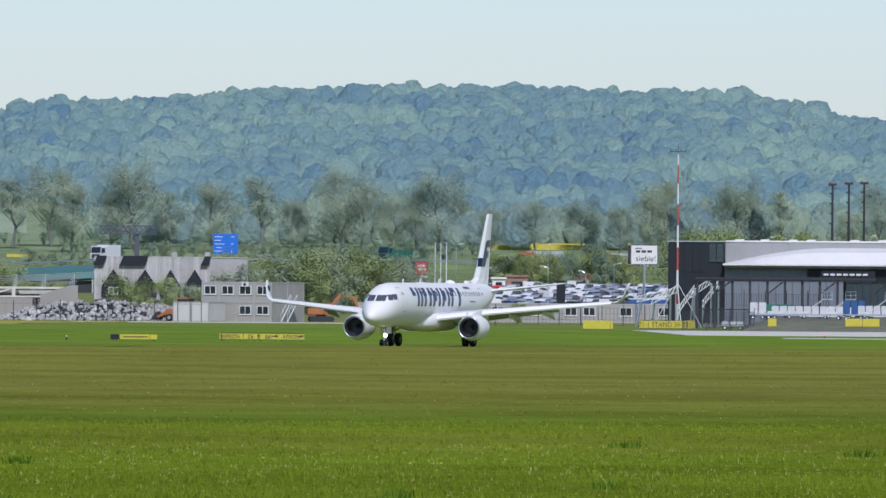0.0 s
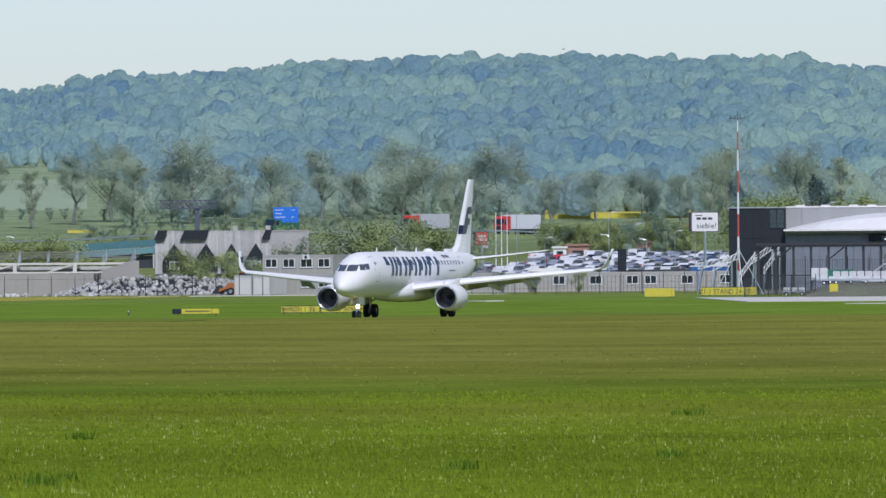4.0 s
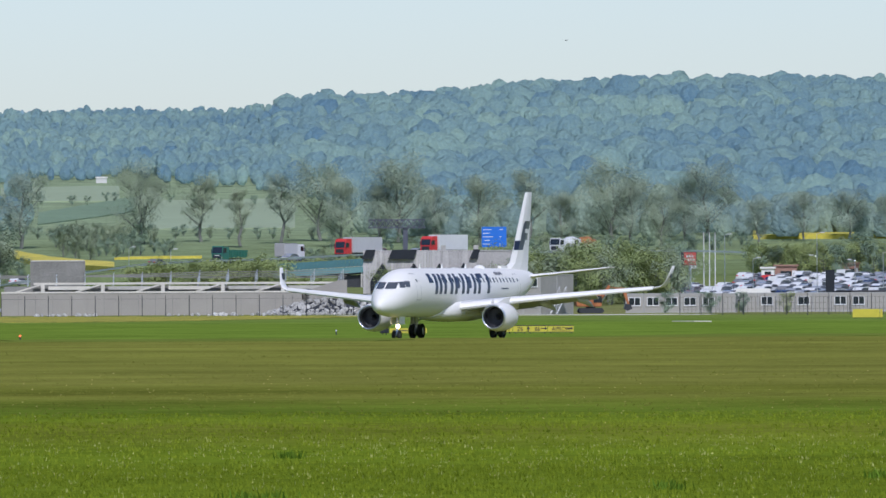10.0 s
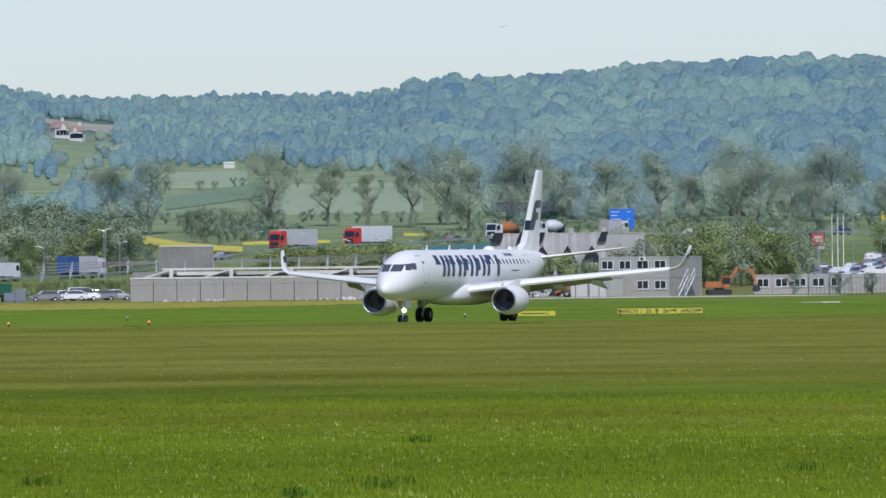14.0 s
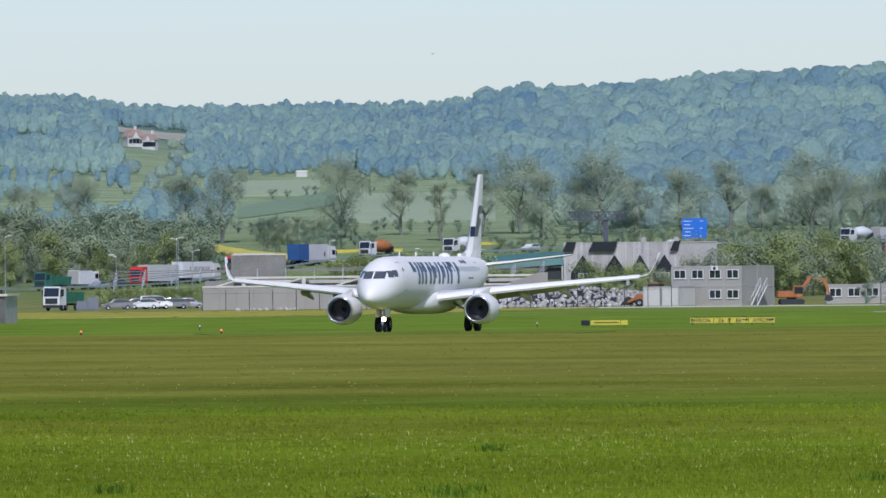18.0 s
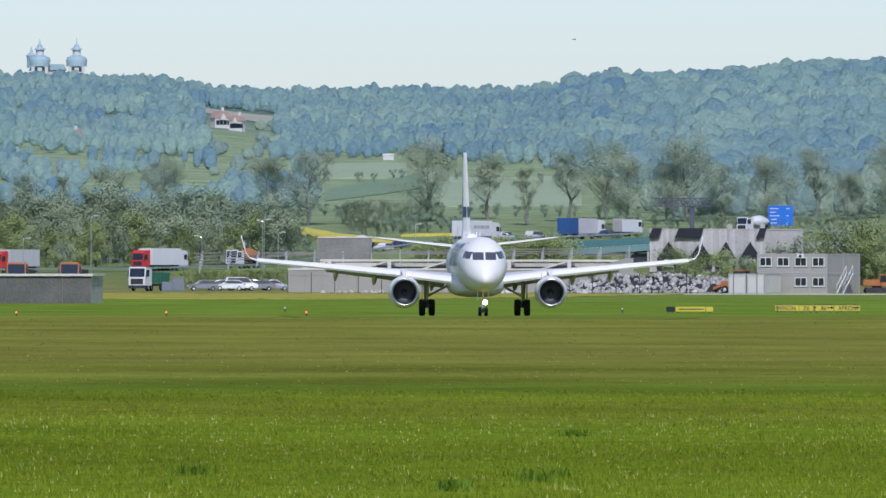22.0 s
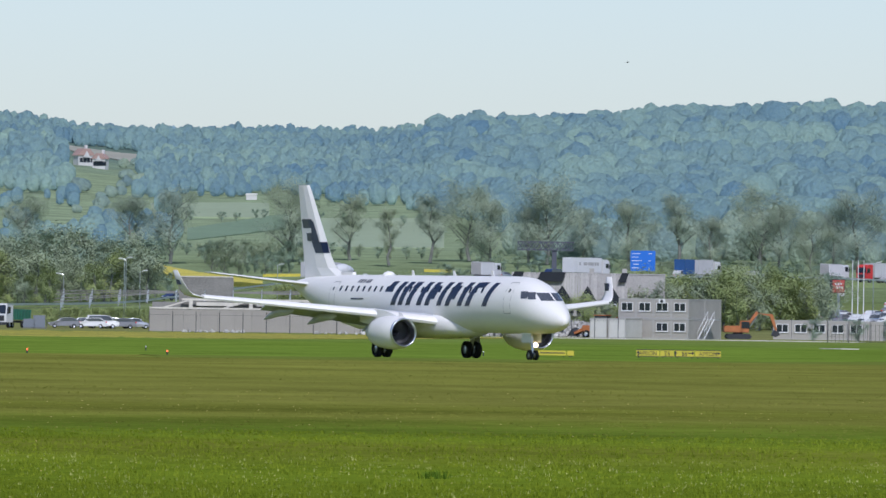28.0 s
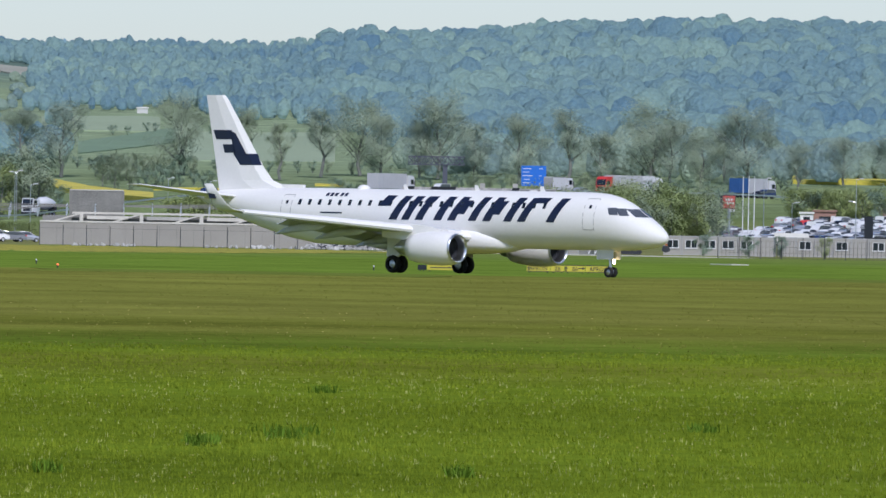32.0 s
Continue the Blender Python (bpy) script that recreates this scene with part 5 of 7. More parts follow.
def slate_house():
    """The long building with a shingled front, dark gables and stepped dark roof."""
    d = 1350
    k = d / LENS
    ob = thing("shingled_building", spot(100, d, None, 0), "long grey shingled building with dark pointed dormers", "building")
    g = ground_z(100, d)
    top = at_v(46, d) - g
    low = at_v(-18, d) - g
    part("wall", box(-100 * k, 0.5, -0.2, 105 * k, 9, low), M_slate, ob)
    rng = np.random.default_rng(9)
    # shingle boards on the steep front
    for i in range(42):
        x = -100 * k + i * 205 * k / 42
        w = 205 * k / 42
        bm = loft([[(x + 0.015, 0.0, low - 1.0), (x + w - 0.015, 0.0, low - 1.0), (x + w - 0.015, 0.12, low - 1.0), (x + 0.015, 0.12, low - 1.0)], [(x + 0.015, 1.3, top + rng.uniform(-0.05, 0.05)), (x + w - 0.015, 1.3, top), (x + w - 0.015, 1.42, top), (x + 0.015, 1.42, top)]])
        part("board", bm, M_slate, ob)
    part("roof", box(-100 * k, 1.35, top - 0.3, 105 * k, 9, top - 0.05), M_black, ob)
    for x, w in ((-66 * k, 3.4), (-10 * k, 3.4), (35 * k, 3.0), (78 * k, 3.2)):
        part("dormer", prism([(x - w / 2, low - 0.6), (x + w / 2, low - 0.6), (x + w / 2, low + 0.9), (x, low + 3.4), (x - w / 2, low + 0.9)], -0.35, 1.0), M_black, ob, "dark pointed dormer")
        win = part("window", box(x - 0.7, -0.45, low - 0.3, x + 0.7, -0.3, low + 0.8), M_frame_w, ob)
        for q in (-0.6, 0.06):
            part("pane", box(x + q, -0.48, low - 0.2, x + q + 0.54, -0.42, low + 0.7), M_glass, win)
    for x, w in ((-90 * k, 2.0), (-30 * k, 4.2), (98 * k, 1.6)):
        part("roof_patch", prism([(x - w / 2, top - 1.3), (x + w / 2 - 0.5, top - 1.3), (x + w / 2, top + 0.1), (x - w / 2 + 0.6, top + 0.1)], 0.35, 1.6), M_black, ob, "dark sheeted roof patch")
    for x in (42 * k, 100 * k):
        part("chimney", box(x - 0.35, 2, top - 1, x + 0.35, 3, top + 0.7), M_concrete, ob)
    ex = thing("grey_annex", spot(175, 1362), "plain grey annex behind the bushes", "building")
    part("wall", box(-4, 0, -0.2, 8, 6, at_v(44, 1362) - ground_z(175, 1362)), M_slate, ex)
    part("roof_edge", box(-4.1, -0.1, at_v(44, 1362) - ground_z(175, 1362), 8.1, 6.1, at_v(46, 1362) - ground_z(175, 1362)), M_grey, ex)


slate_house()


# ---- the motorway on its bank ----
ROAD_B = [-1700, -976, -871, -767, -669, -500, -392, -304, -218, -132, -48, 20, 116, 285, 560, 664, 800, 1100, 1700]
ROAD_Z = [1.6, 2.05, 2.2, 2.45, 2.85, 5.4, 7.0, 7.6, 7.8, 8.1, 8.6, 8.9, 9.3, 9.3, 9.6, 9.3, 8.2, 7.8, 7.8]


def road_at(b, side=0.0):
    """A point of the motorway at a bearing; side: metres away from the camera."""
    d = 1804 + 0.16 * b + side
    z = float(np.interp(b, ROAD_B, ROAD_Z))
    a = b / LENS
    return Vector((d * math.sin(a), d * math.cos(a), z))


def motorway():
    bs = list(range(-1700, 1701, 50))
    ob = thing("motorway", pose(0, 0, 0), "asphalt motorway on a grassy bank", "road", kind="structure")
    rings = []
    bank = []
    for b in bs:
        p, q = road_at(b, -9), road_at(b, 16)
        rings.append([p, q, q - Vector((0, 0, 0.4)), p - Vector((0, 0, 0.4))])
        gz = min(p.z - 0.5, ground_z(b, math.hypot(p.x, p.y)) - 1.0)
        f = road_at(b, -9 - 2.2 * (p.z - gz))
        r = road_at(b, 26)
        bank.append([p - Vector((0, 0, 0.05)), q - Vector((0, 0, 0.05)), Vector((r.x, r.y, gz - 1)), Vector((f.x, f.y, gz))])
    part("carriageway", loft(rings), M_asphalt, ob)
    part("bank", loft(bank), M_bank, ob, "grassy motorway bank")
    for side, h in ((-8.6, 0.75), (3.5, 0.8), (15.6, 0.75)):
        bm = loft([[p + Vector((0, 0, h - 0.32)), p + Vector((0, 0.08, h - 0.32)), p + Vector((0, 0.08, h)), p + Vector((0, 0, h))] for p in [road_at(b, side) for b in bs]])
        part("guard_rail", bm, M_metal, ob)


def ramp_bridge():
    """The slip road's bridge: teal parapet sheets over a pale teal beam."""
    d = 1560.0
    k = d / LENS
    ob = thing("ramp_bridge", spot(-80, d, 0.0), "slip road bridge with a teal sheet parapet and steel beam", "bridge", kind="structure")
    n = 24
    top = lambda x: at_v(22 + 10 * (x / k + 84) / 168, d)
    for i in range(n):
        x, y = (-84 + 168 * i / n) * k, (-84 + 168 * (i + 1) / n) * k
        part("parapet_sheet", loft([[(x + 0.01, 0, top(x) - 1.2), (y - 0.01, 0, top(y) - 1.2), (y - 0.01, 0.08, top(y) - 1.2), (x + 0.01, 0.08, top(x) - 1.2)], [(x + 0.01, 0, top(x)), (y - 0.01, 0, top(y)), (y - 0.01, 0.08, top(y)), (x + 0.01, 0.08, top(x))]]), M_teal, ob)
        part("bracket", box(x, -0.12, top(x) - 1.32, x + 0.3, 0.0, top(x) - 1.2), M_concrete, ob)
    x0, x1 = -78 * k, 84 * k
    # The soffit is near-black to paint the shade below the deck.
    for name, z0, z1, y0, mt in (("beam", -1.3, -2.3, -0.05, M_teal_l), ("soffit", -2.3, -2.6, 0.5, M_dark), ("deck", -0.6, -1.2, 0.1, M_asphalt)):
        y1 = 7.0 if name != "beam" else 0.4
        part(name, loft([[(x, y0, top(x) + z1), (x, y0, top(x) + z0), (x, y1, top(x) + z0), (x, y1, top(x) + z1)] for x in (x0, x1)]), mt, ob)
    # Dark box added below the deck in place of the shaded opening.
    part("abutment", box(35 * k, 1.0, 0.5, 84 * k, 7.0, top(35 * k) - 2.5), M_dark, ob)
    part("pier", box(76 * k, 0.2, 0.5, 79 * k, 0.9, top(76 * k) - 2.3), M_concrete, ob)


M_teal_l = material("pale_teal_steel", (0.123, 0.26, 0.26), 0.5, 0.12, 0.4, 5)
M_bank = material("rough_bank_grass", (0.164, 0.211, 0.075), 0.95, 0.3, 0.08, 1.2, bump=0.1)
ramp_bridge()
motorway()


# ---- terminal ----
def terminal():
    d = 1150
    k = d / LENS
    ob = thing("terminal_building", spot(1015, d), "low airport terminal with black block and curved white roof", "building")
    g = ground_z(1015, d)
    Z = lambda v: at_v(v, d) - g
    X = lambda b: (b - 1015) * k
    # black block with its panels and glazed corner
    part("core", box(X(1015) + 0.1, 0.1, -0.2, X(1116) - 0.05, 18, Z(79)), M_black, ob)
    for i in range(5):
        for j in range(3):
            part("cladding_panel", box(X(1015) + i * X(1087) / 5 + 0.02, 0, -0.2 + j * Z(79) / 3 + 0.02, X(1015) + (i + 1) * X(1087) / 5 - 0.02, 0.1, -0.2 + (j + 1) * Z(79) / 3 - 0.02), M_black, ob)
    for i in range(2):
        for j in range(4):
            part("pane", box(X(1088) + i * 13 * k, -0.04, Z(43 + j * 8.3) + 0.05, X(1088) + (i + 1) * 13 * k - 0.12, 0.08, Z(43 + (j + 1) * 8.3)), M_glass_b, ob)
    part("parapet", box(X(1014), -0.05, Z(79), X(1117), 18, Z(81)), M_metal, ob)
    # grey upper hall
    for i in range(14):
        part("wall_panel", box(X(1117) + i * 28 * k, 6, Z(30), X(1117) + (i + 1) * 28 * k - 0.03, 6.2, Z(80)), M_hall, ob)
    part("hall", box(X(1117), 6.2, -0.2, X(1520), 34, Z(79)), M_hall, ob)
    part("hall_edge", box(X(1117), 5.9, Z(80), X(1520), 7, Z(82.5)), M_roof_w, ob)
    for b in (1135, 1180, 1230, 1262, 1340, 1390):
        part("roof_vent", box(X(b), 9, Z(82), X(b + 16), 12, Z(85)), M_roof_w, ob)
    # curved white roof in front
    rings = []
    for i in range(19):
        f = i / 18
        b = 1112 + 420 * f
        bulge = math.sin(min(1.0, f * 2.1) * math.pi / 2)
        vt = 41 + 29 * bulge
        rings.append([(X(b), -2.0, Z(38)), (X(b), -2.0, Z(41)), (X(b), 0.2, Z(41 + (vt - 41) * 0.72)), (X(b), 3, Z(vt)), (X(b), 6, Z(vt)), (X(b), 6, Z(39))])
    part("curved_roof", loft(rings), M_roof_w, ob, "white curved metal roof", smooth=False)
    upper = [[(X(b), 6.3, Z(70)), (X(b), 6.3, Z(70 + 8 * min(1.0, (b - 1252) / 14))), (X(b), 9.5, Z(71 + 8 * min(1.0, (b - 1252) / 14))), (X(b), 9.5, Z(70))] for b in (1252.5, 1260, 1268, 1330, 1400, 1500)]
    part("upper_roof", loft(upper), M_roof_w, ob, "narrow white upper roof")
    for i in range(34):
        b = 1116 + i * 12.3
        part("roof_seam", box(X(b), -2.12, Z(38.4), X(b) + 0.1, -1.95, Z(41.5)), M_roof_w, ob)
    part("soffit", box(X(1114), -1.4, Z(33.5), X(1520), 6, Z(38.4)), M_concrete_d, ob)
    part("front_glazing", box(X(1330), 0.2, -0.2, X(1520), 0.5, Z(33)), M_glass_b, ob)
    for i in range(14):
        part("wall_panel", box(X(1116) + i * 15 * k, 0.0, -0.2, X(1116) + (i + 1) * 15 * k - 0.04, 0.3, Z(33)), M_hall_d, ob)
    for i in range(14):
        part("mullion", box(X(1332 + i * 13.5), 0.05, -0.2, X(1332 + i * 13.5) + 0.12, 0.22, Z(33)), M_dark, ob)
    part("fascia", box(X(1262), -0.4, Z(19), X(1520), 0.1, Z(32)), M_black, ob)
    part("plinth", box(X(1016), -0.6, -0.2, X(1520), 0.0, 0.5), M_concrete_d, ob)
    # dark canopy on columns before it
    cn = thing("canopy", spot(1065, 1125), "long dark steel canopy on slim columns", "canopy")
    k2 = 1125 / LENS
    zc = at_v(15, 1125) - ground_z(1065, 1125)
    part("deck", box(0, 0, zc - 0.35, 316 * k2, 1.8, zc), M_dark, cn)
    part("edge", box(-0.1, -0.1, zc - 0.15, 316 * k2 + 0.1, 0.0, zc + 0.12), M_dark, cn)
    for i in range(32):
        part("rafter", box(i * 10 * k2, -0.05, zc, i * 10 * k2 + 0.1, 1.8, zc + 0.1), M_dark, cn)
    for i in range(11):
        part("column", box(i * 31 * k2, 0.3, 0, i * 31 * k2 + 0.3, 0.6, zc - 0.35), M_dark, cn)
        if i % 3 == 1:
            part("brace", tube((i * 31 * k2, 0.4, zc - 2), (i * 31 * k2 + 2, 0.4, zc - 0.4), 0.08), M_dark, cn)
    part("rear_rail", box(0, 1.6, 2.2, 316 * k2, 1.7, 2.35), M_dark, cn)
    # writing too small to read, as bars
    sg = thing("fascia_sign", spot(1332, 1143, at_v(22, 1143)), "dark fascia sign with pale unreadable lettering", "sign")
    part("board", box(-3.2, 0, -0.3, 3.4, 0.1, 0.5), M_black, sg)
    for i in range(7):
        part("letter_bar", box(-2.9 + i * 0.8, -0.03, -0.05, -2.9 + i * 0.8 + 0.6, 0.0, 0.18), M_wpaint, sg)


M_hall = material("pale_grey_cladding", (0.319, 0.325, 0.314), 0.5, 0.07, 0.3, 6)
M_hall_d = material("blue_grey_cladding", (0.187, 0.209, 0.237), 0.5, 0.1, 0.3, 6)
M_glass_b = material("tinted_glazing", (0.0409, 0.0614, 0.075), 0.1, 0.2, 0.4, 4, spec=0.8)
terminal()


# ---- ground equipment by the terminal ----
BANK_Z = 1.5


def apron_bank():
    """The raised apron before the terminal, with a rough bank towards the field."""
    rings = []
    for b in range(1150, 1701, 25):
        a = b / LENS
        rise = min(1.0, (b - 1140) / 60)
        ring = []
        for d, z in ((1043, 0.0), (1048, 0.45 * rise + 0.2), (1058, (BANK_Z - 0.2) * rise + 0.2), (1146, BANK_Z * rise + 0.2), (1146, -0.4), (1043, -0.4)):
            w = 0.12 * noise.noise((b * 0.05, d * 0.3, 2.0)) if 1044 < d < 1050 else 0.0
            ring.append((d * math.sin(a), d * math.cos(a), z - 0.2 * (z > 1) + w))
        rings.append(ring)
    bm = loft(rings)
    bmesh.ops.recalc_face_normals(bm, faces=bm.faces)
    tagged(part("apron_bank", bm, M_soil), "raised apron with a rough brown grass bank", "bank", kind="structure")


M_soil = material("dry_bank_soil", (0.165, 0.165, 0.099), 0.95, 0.35, 0.25, 2.5, bump=0.08)
apron_bank()
M_cage = material("pale_cargo_cage", (0.62, 0.62, 0.608), 0.6, 0.2, 1.2, 9)
M_blue_d = material("dark_blue_container", (0.0341, 0.102, 0.273), 0.5, 0.15, 0.8, 9)


def cart(b, d, w, h, mat, label, legs=True):
    ob = thing("baggage_dolly", spot(b, d, BANK_Z if b > 1170 else None), label, "trailer")
    part("bed", box(-w / 2, 0, 0.45, w / 2, 1.6, 0.62), M_metal, ob)
    n = max(2, int(w / 0.85))
    for i in range(n):
        part("load_box", box(-w / 2 + i * w / n + 0.06, 0.1, 0.62, -w / 2 + (i + 1) * w / n - 0.06, 1.5, h, bevel=0.04), M_cage if mat is M_wpaint else mat, ob)
    bm = tyre_mesh(0.24, 0.09)
    for x in (-w / 2 + 0.4, w / 2 - 0.4):
        for y in (0.15, 1.45):
            part("wheel", bm.copy(), [M_rubber, M_metal], ob).location = (x, y, 0.24)
    bm.free()
    part("tow_bar", tube((w / 2, 0.8, 0.5), (w / 2 + 0.9, 0.8, 0.3), 0.04), M_dark, ob)
    return ob


for b, d, w, h, mt, lab in ((1262, 1085, 8.4, 1.5, M_wpaint, "row of white containers on dollies"), (1250, 1070, 9.5, 0.95, M_wpaint, "low white baggage dolly train"), (1175, 1085, 2.0, 1.9, M_wpaint, "white container on a dolly"), (1345, 1088, 2.6, 2.2, M_blue_d, "dark blue container on a dolly"), (1385, 1080, 4.5, 1.6, M_wpaint, "white containers on a dolly"), (1400, 1066, 5.0, 0.95, M_wpaint, "low white baggage dolly"), (1130, 1080, 2.6, 1.0, M_wpaint, "low white equipment trailer"), (1212, 1090, 3.2, 1.7, M_green_p, "green ground power trailer"), (1440, 1085, 4.5, 1.6, M_wpaint, "white containers on a dolly")):
    cart(b, d, w, h, mt, lab)


def steps_vehicle(b, d, label):
    """Mobile boarding stairs with a railed platform."""
    ob = thing("boarding_stairs", spot(b, d, BANK_Z), label, "stairs")
    part("chassis", box(-2.6, 0, 0.35, 2.6, 1.8, 0.7), M_wpaint, ob)
    part("cab", box(1.2, 0.1, 0.7, 2.5, 1.7, 1.9, bevel=0.08), M_wpaint, ob)
    part("windscreen", box(2.49, 0.25, 1.2, 2.53, 1.55, 1.8), M_glass, ob)
    part("flight", prism([(-2.6, 0.6), (-2.0, 0.6), (1.2, 3.0), (1.2, 3.25)], 0.2, 1.6), M_grey, ob)
    part("platform", box(1.0, 0.1, 3.1, 2.8, 1.7, 3.3), M_metal, ob)
    for x in (1.05, 1.9, 2.75):
        for y in (0.12, 1.66):
            part("rail_post", box(x - 0.03, y - 0.03, 3.3, x + 0.03, y + 0.03, 4.5), M_metal, ob)
    for z in (3.85, 4.45):
        part("rail", box(1.0, 0.1, z, 2.8, 0.15, z + 0.04), M_metal, ob)
        part("rail", box(1.0, 1.64, z, 2.8, 1.69, z + 0.04), M_metal, ob)
    bm = tyre_mesh(0.38, 0.13)
    for x in (-1.8, 1.7):
        for y in (0.1, 1.7):
            part("wheel", bm.copy(), [M_rubber, M_metal], ob).location = (x, y, 0.38)
    bm.free()
    ob.scale = (0.72, 0.72, 0.72)


for b in (1276, 1318, 1388):
    steps_vehicle(b, 1098, "white mobile boarding stairs beside the terminal")


def lattice_gear():
    """White folded lattice booms behind the mast."""
    for b0, b1, v0, v1 in ((985, 1030, -32, -10), (1030, 1062, -52, -8), (1055, 1092, -20, 6), (1075, 1105, -38, 2), (960, 1020, -28, -16)):
        d = 1140
        k = d / LENS
        ob = thing("lattice_boom", spot(b0, d), "white steel lattice boom", "crane boom")
        g = ground_z(b0, d)
        p, q = Vector((0, 0, at_v(v0, d) - g)), Vector(((b1 - b0) * k, 0, at_v(v1, d) - g))
        n = 6
        for y in (-0.35, 0.35):
            for o in (0, 0.7):
                part("chord", tube(p + Vector((0, y, o)), q + Vector((0, y, o)), 0.06, None, 6), M_wpaint, ob)
        for i in range(n):
            a, c = p.lerp(q, i / n), p.lerp(q, (i + 1) / n)
            part("lacing", tube(a + Vector((0, -0.35, 0)), c + Vector((0, -0.35, 0.7)), 0.045, None, 5), M_wpaint, ob)
        part("support", tube(p - Vector((0, 0, p.z)), p.lerp(q, 0.15), 0.12), M_metal, ob)
        part("support", tube(Vector((q.x, 0, 0)), q, 0.12), M_metal, ob)


lattice_gear()
blue = thing("blue_container", spot(985, 1300), "long blue shipping container behind the fence", "container")
part("body", box(-3.0, 0, 0.1, 2.9, 2.4, 3.1), M_blue_d, blue)
for i in range(14):
    part("rib", box(-2.9 + i * 0.42, -0.04, 0.2, -2.9 + i * 0.42 + 0.16, 0.0, 3.0), M_blue_d, blue)
part("top_rail", box(-3.05, -0.05, 3.1, 2.95, 2.45, 3.25), M_wpaint, blue)


# ---- masts, poles and signs ----
M_red_d = material("faded_red_paint", (0.45, 0.0818, 0.0614), 0.6, 0.15, 1.5, 14)


def banded_mast():
    d = 1120
    k = d / LENS
    ob = thing("radio_mast", spot(1032, d), "slim red and white banded mast with a crossbar", "mast")
    g = ground_z(1032, d)
    top = at_v(252, d) - g
    edges = [0.0] + [at_v(v, d) - g for v in (-31, -13, 29, 69, 108, 145, 182, 215)] + [top - 1.2]
    for i, (a, c) in enumerate(zip(edges, edges[1:])):
        r = 0.16 - 0.09 * a / top
        part("section", tube((0, 0, a), (0, 0, c), r, r - 0.012), M_wpaint if i % 2 == 0 else M_red_d, ob)
    part("tip", tube((0, 0, top - 1.2), (0, 0, top), 0.03), M_dark, ob)
    part("crossbar", tube((-0.95, 0, top - 0.9), (0.95, 0, top - 0.9), 0.05), M_dark, ob)
    for x in (-0.9, -0.3, 0.35, 0.9):
        part("aerial", tube((x, 0, top - 1.1), (x, 0, top - 0.55), 0.035), M_dark, ob)
    for x, y in ((3.0, 1.5), (-3.0, 1.5), (0.5, -3)):
        part("stay", tube((x, y, 0), (0, 0, 5.5), 0.05), M_wpaint, ob)


banded_mast()


def lamp_mast(b, d, v1, label="tall dark apron lamp mast with red top light"):
    ob = thing("lamp_mast", spot(b, d), label, "mast")
    h = at_v(v1, d) - ground_z(b, d)
    part("pole", tube((0, 0, 0), (0, 0, h), 0.22, 0.14), M_dark, ob)
    part("head", box(-0.6, -0.3, h - 0.3, 0.6, 0.3, h), M_dark, ob)
    for x in (-0.45, 0.35):
        part("top_light", box(x, -0.08, h, x + 0.15, 0.08, h + 0.25), M_red, ob)
    for i in range(4):
        part("bracket", box(-0.4, -0.05, h - 1.5 - i * 1.4, -0.14, 0.05, h - 1.3 - i * 1.4), M_dark, ob)


for b, v in ((1305, 184), (1334, 186), (1361, 187)):
    lamp_mast(b, 1300, v)


def street_lamp(b, d, v1, side=1, label="grey street lamp with a single pale head"):
    ob = thing("street_lamp", spot(b, d), label, "lamp")
    h = at_v(v1, d) - ground_z(b, d)
    part("pole", tube((0, 0, 0), (0, 0, h - 0.2), 0.07, 0.045), M_metal, ob)
    part("arm", tube((0, 0, h - 0.2), (side * 0.7, 0, h), 0.035), M_metal, ob)
    part("head", box(side * 0.5, -0.15, h - 0.04, side * 1.2, 0.15, h + 0.1, bevel=0.03), M_wpaint, ob)


for b, d, v, s in ((-988, 1500, 68, 1), (-685, 1450, 62, 1), (-792, 1420, 32, -1), (-657, 1440, 39, 1), (-414, 1700, 54, 1), (-1108, 1480, 28, 1), (-682, 1440, 60, -1), (-340, 1650, 50, 1), (803, 1480, 74, 1), (803, 1400, 34, -1), (955, 1430, 72, 1), (640, 1500, 72, 1), (380, 1600, 42, 1), (300, 1450, 25, -1), (470, 1450, 20, 1), (1190, 1400, 88, 1), (1370, 1380, 92, 1), (120, 1500, 40, 1), (56, 1500, 36, 1), (-250, 1600, 38, -1), (-150, 1600, 34, 1), (240, 1700, 38, 1), (690, 1420, 30, 1), (870, 1420, 26, -1), (920, 1440, 40, 1)):
    street_lamp(b, d, v, s)


def flagpoles():
    for b in (603, 613, 623):
        ob = thing("flagpole", spot(b, 1430), "bare white flagpole at the car park", "flagpole", "flagpoles")
        h = at_v(74, 1430) - ground_z(b, 1430)
        part("pole", tube((0, 0, 0), (0, 0, h), 0.1, 0.06), M_wpaint, ob)
        part("finial", spin([(h, 0.02), (h + 0.08, 0.09), (h + 0.18, 0.02)], False, 8), M_metal, ob)
        part("base", box(-0.25, -0.25, 0, 0.25, 0.25, 0.3), M_concrete, ob)


flagpoles()


def billboard(b0, b1, v0, v1, d, mat, label, post=None):
    k = d / LENS
    ob = thing("billboard", spot((b0 + b1) / 2, d), label, "billboard")
    g = ground_z(b0, d)
    w, z0, z1 = (b1 - b0) * k, at_v(v0, d) - g, at_v(v1, d) - g
    part("panel", box(-w / 2, 0, z0, w / 2, 0.35, z1), mat, ob)
    part("frame", box(-w / 2 - 0.1, 0.08, z0 - 0.1, w / 2 + 0.1, 0.45, z1 + 0.1), M_dark, ob)
    part("post", tube((0, 0.25, 0), (0, 0.25, z0), 0.22), M_metal, ob)
    return ob, w, z0, z1


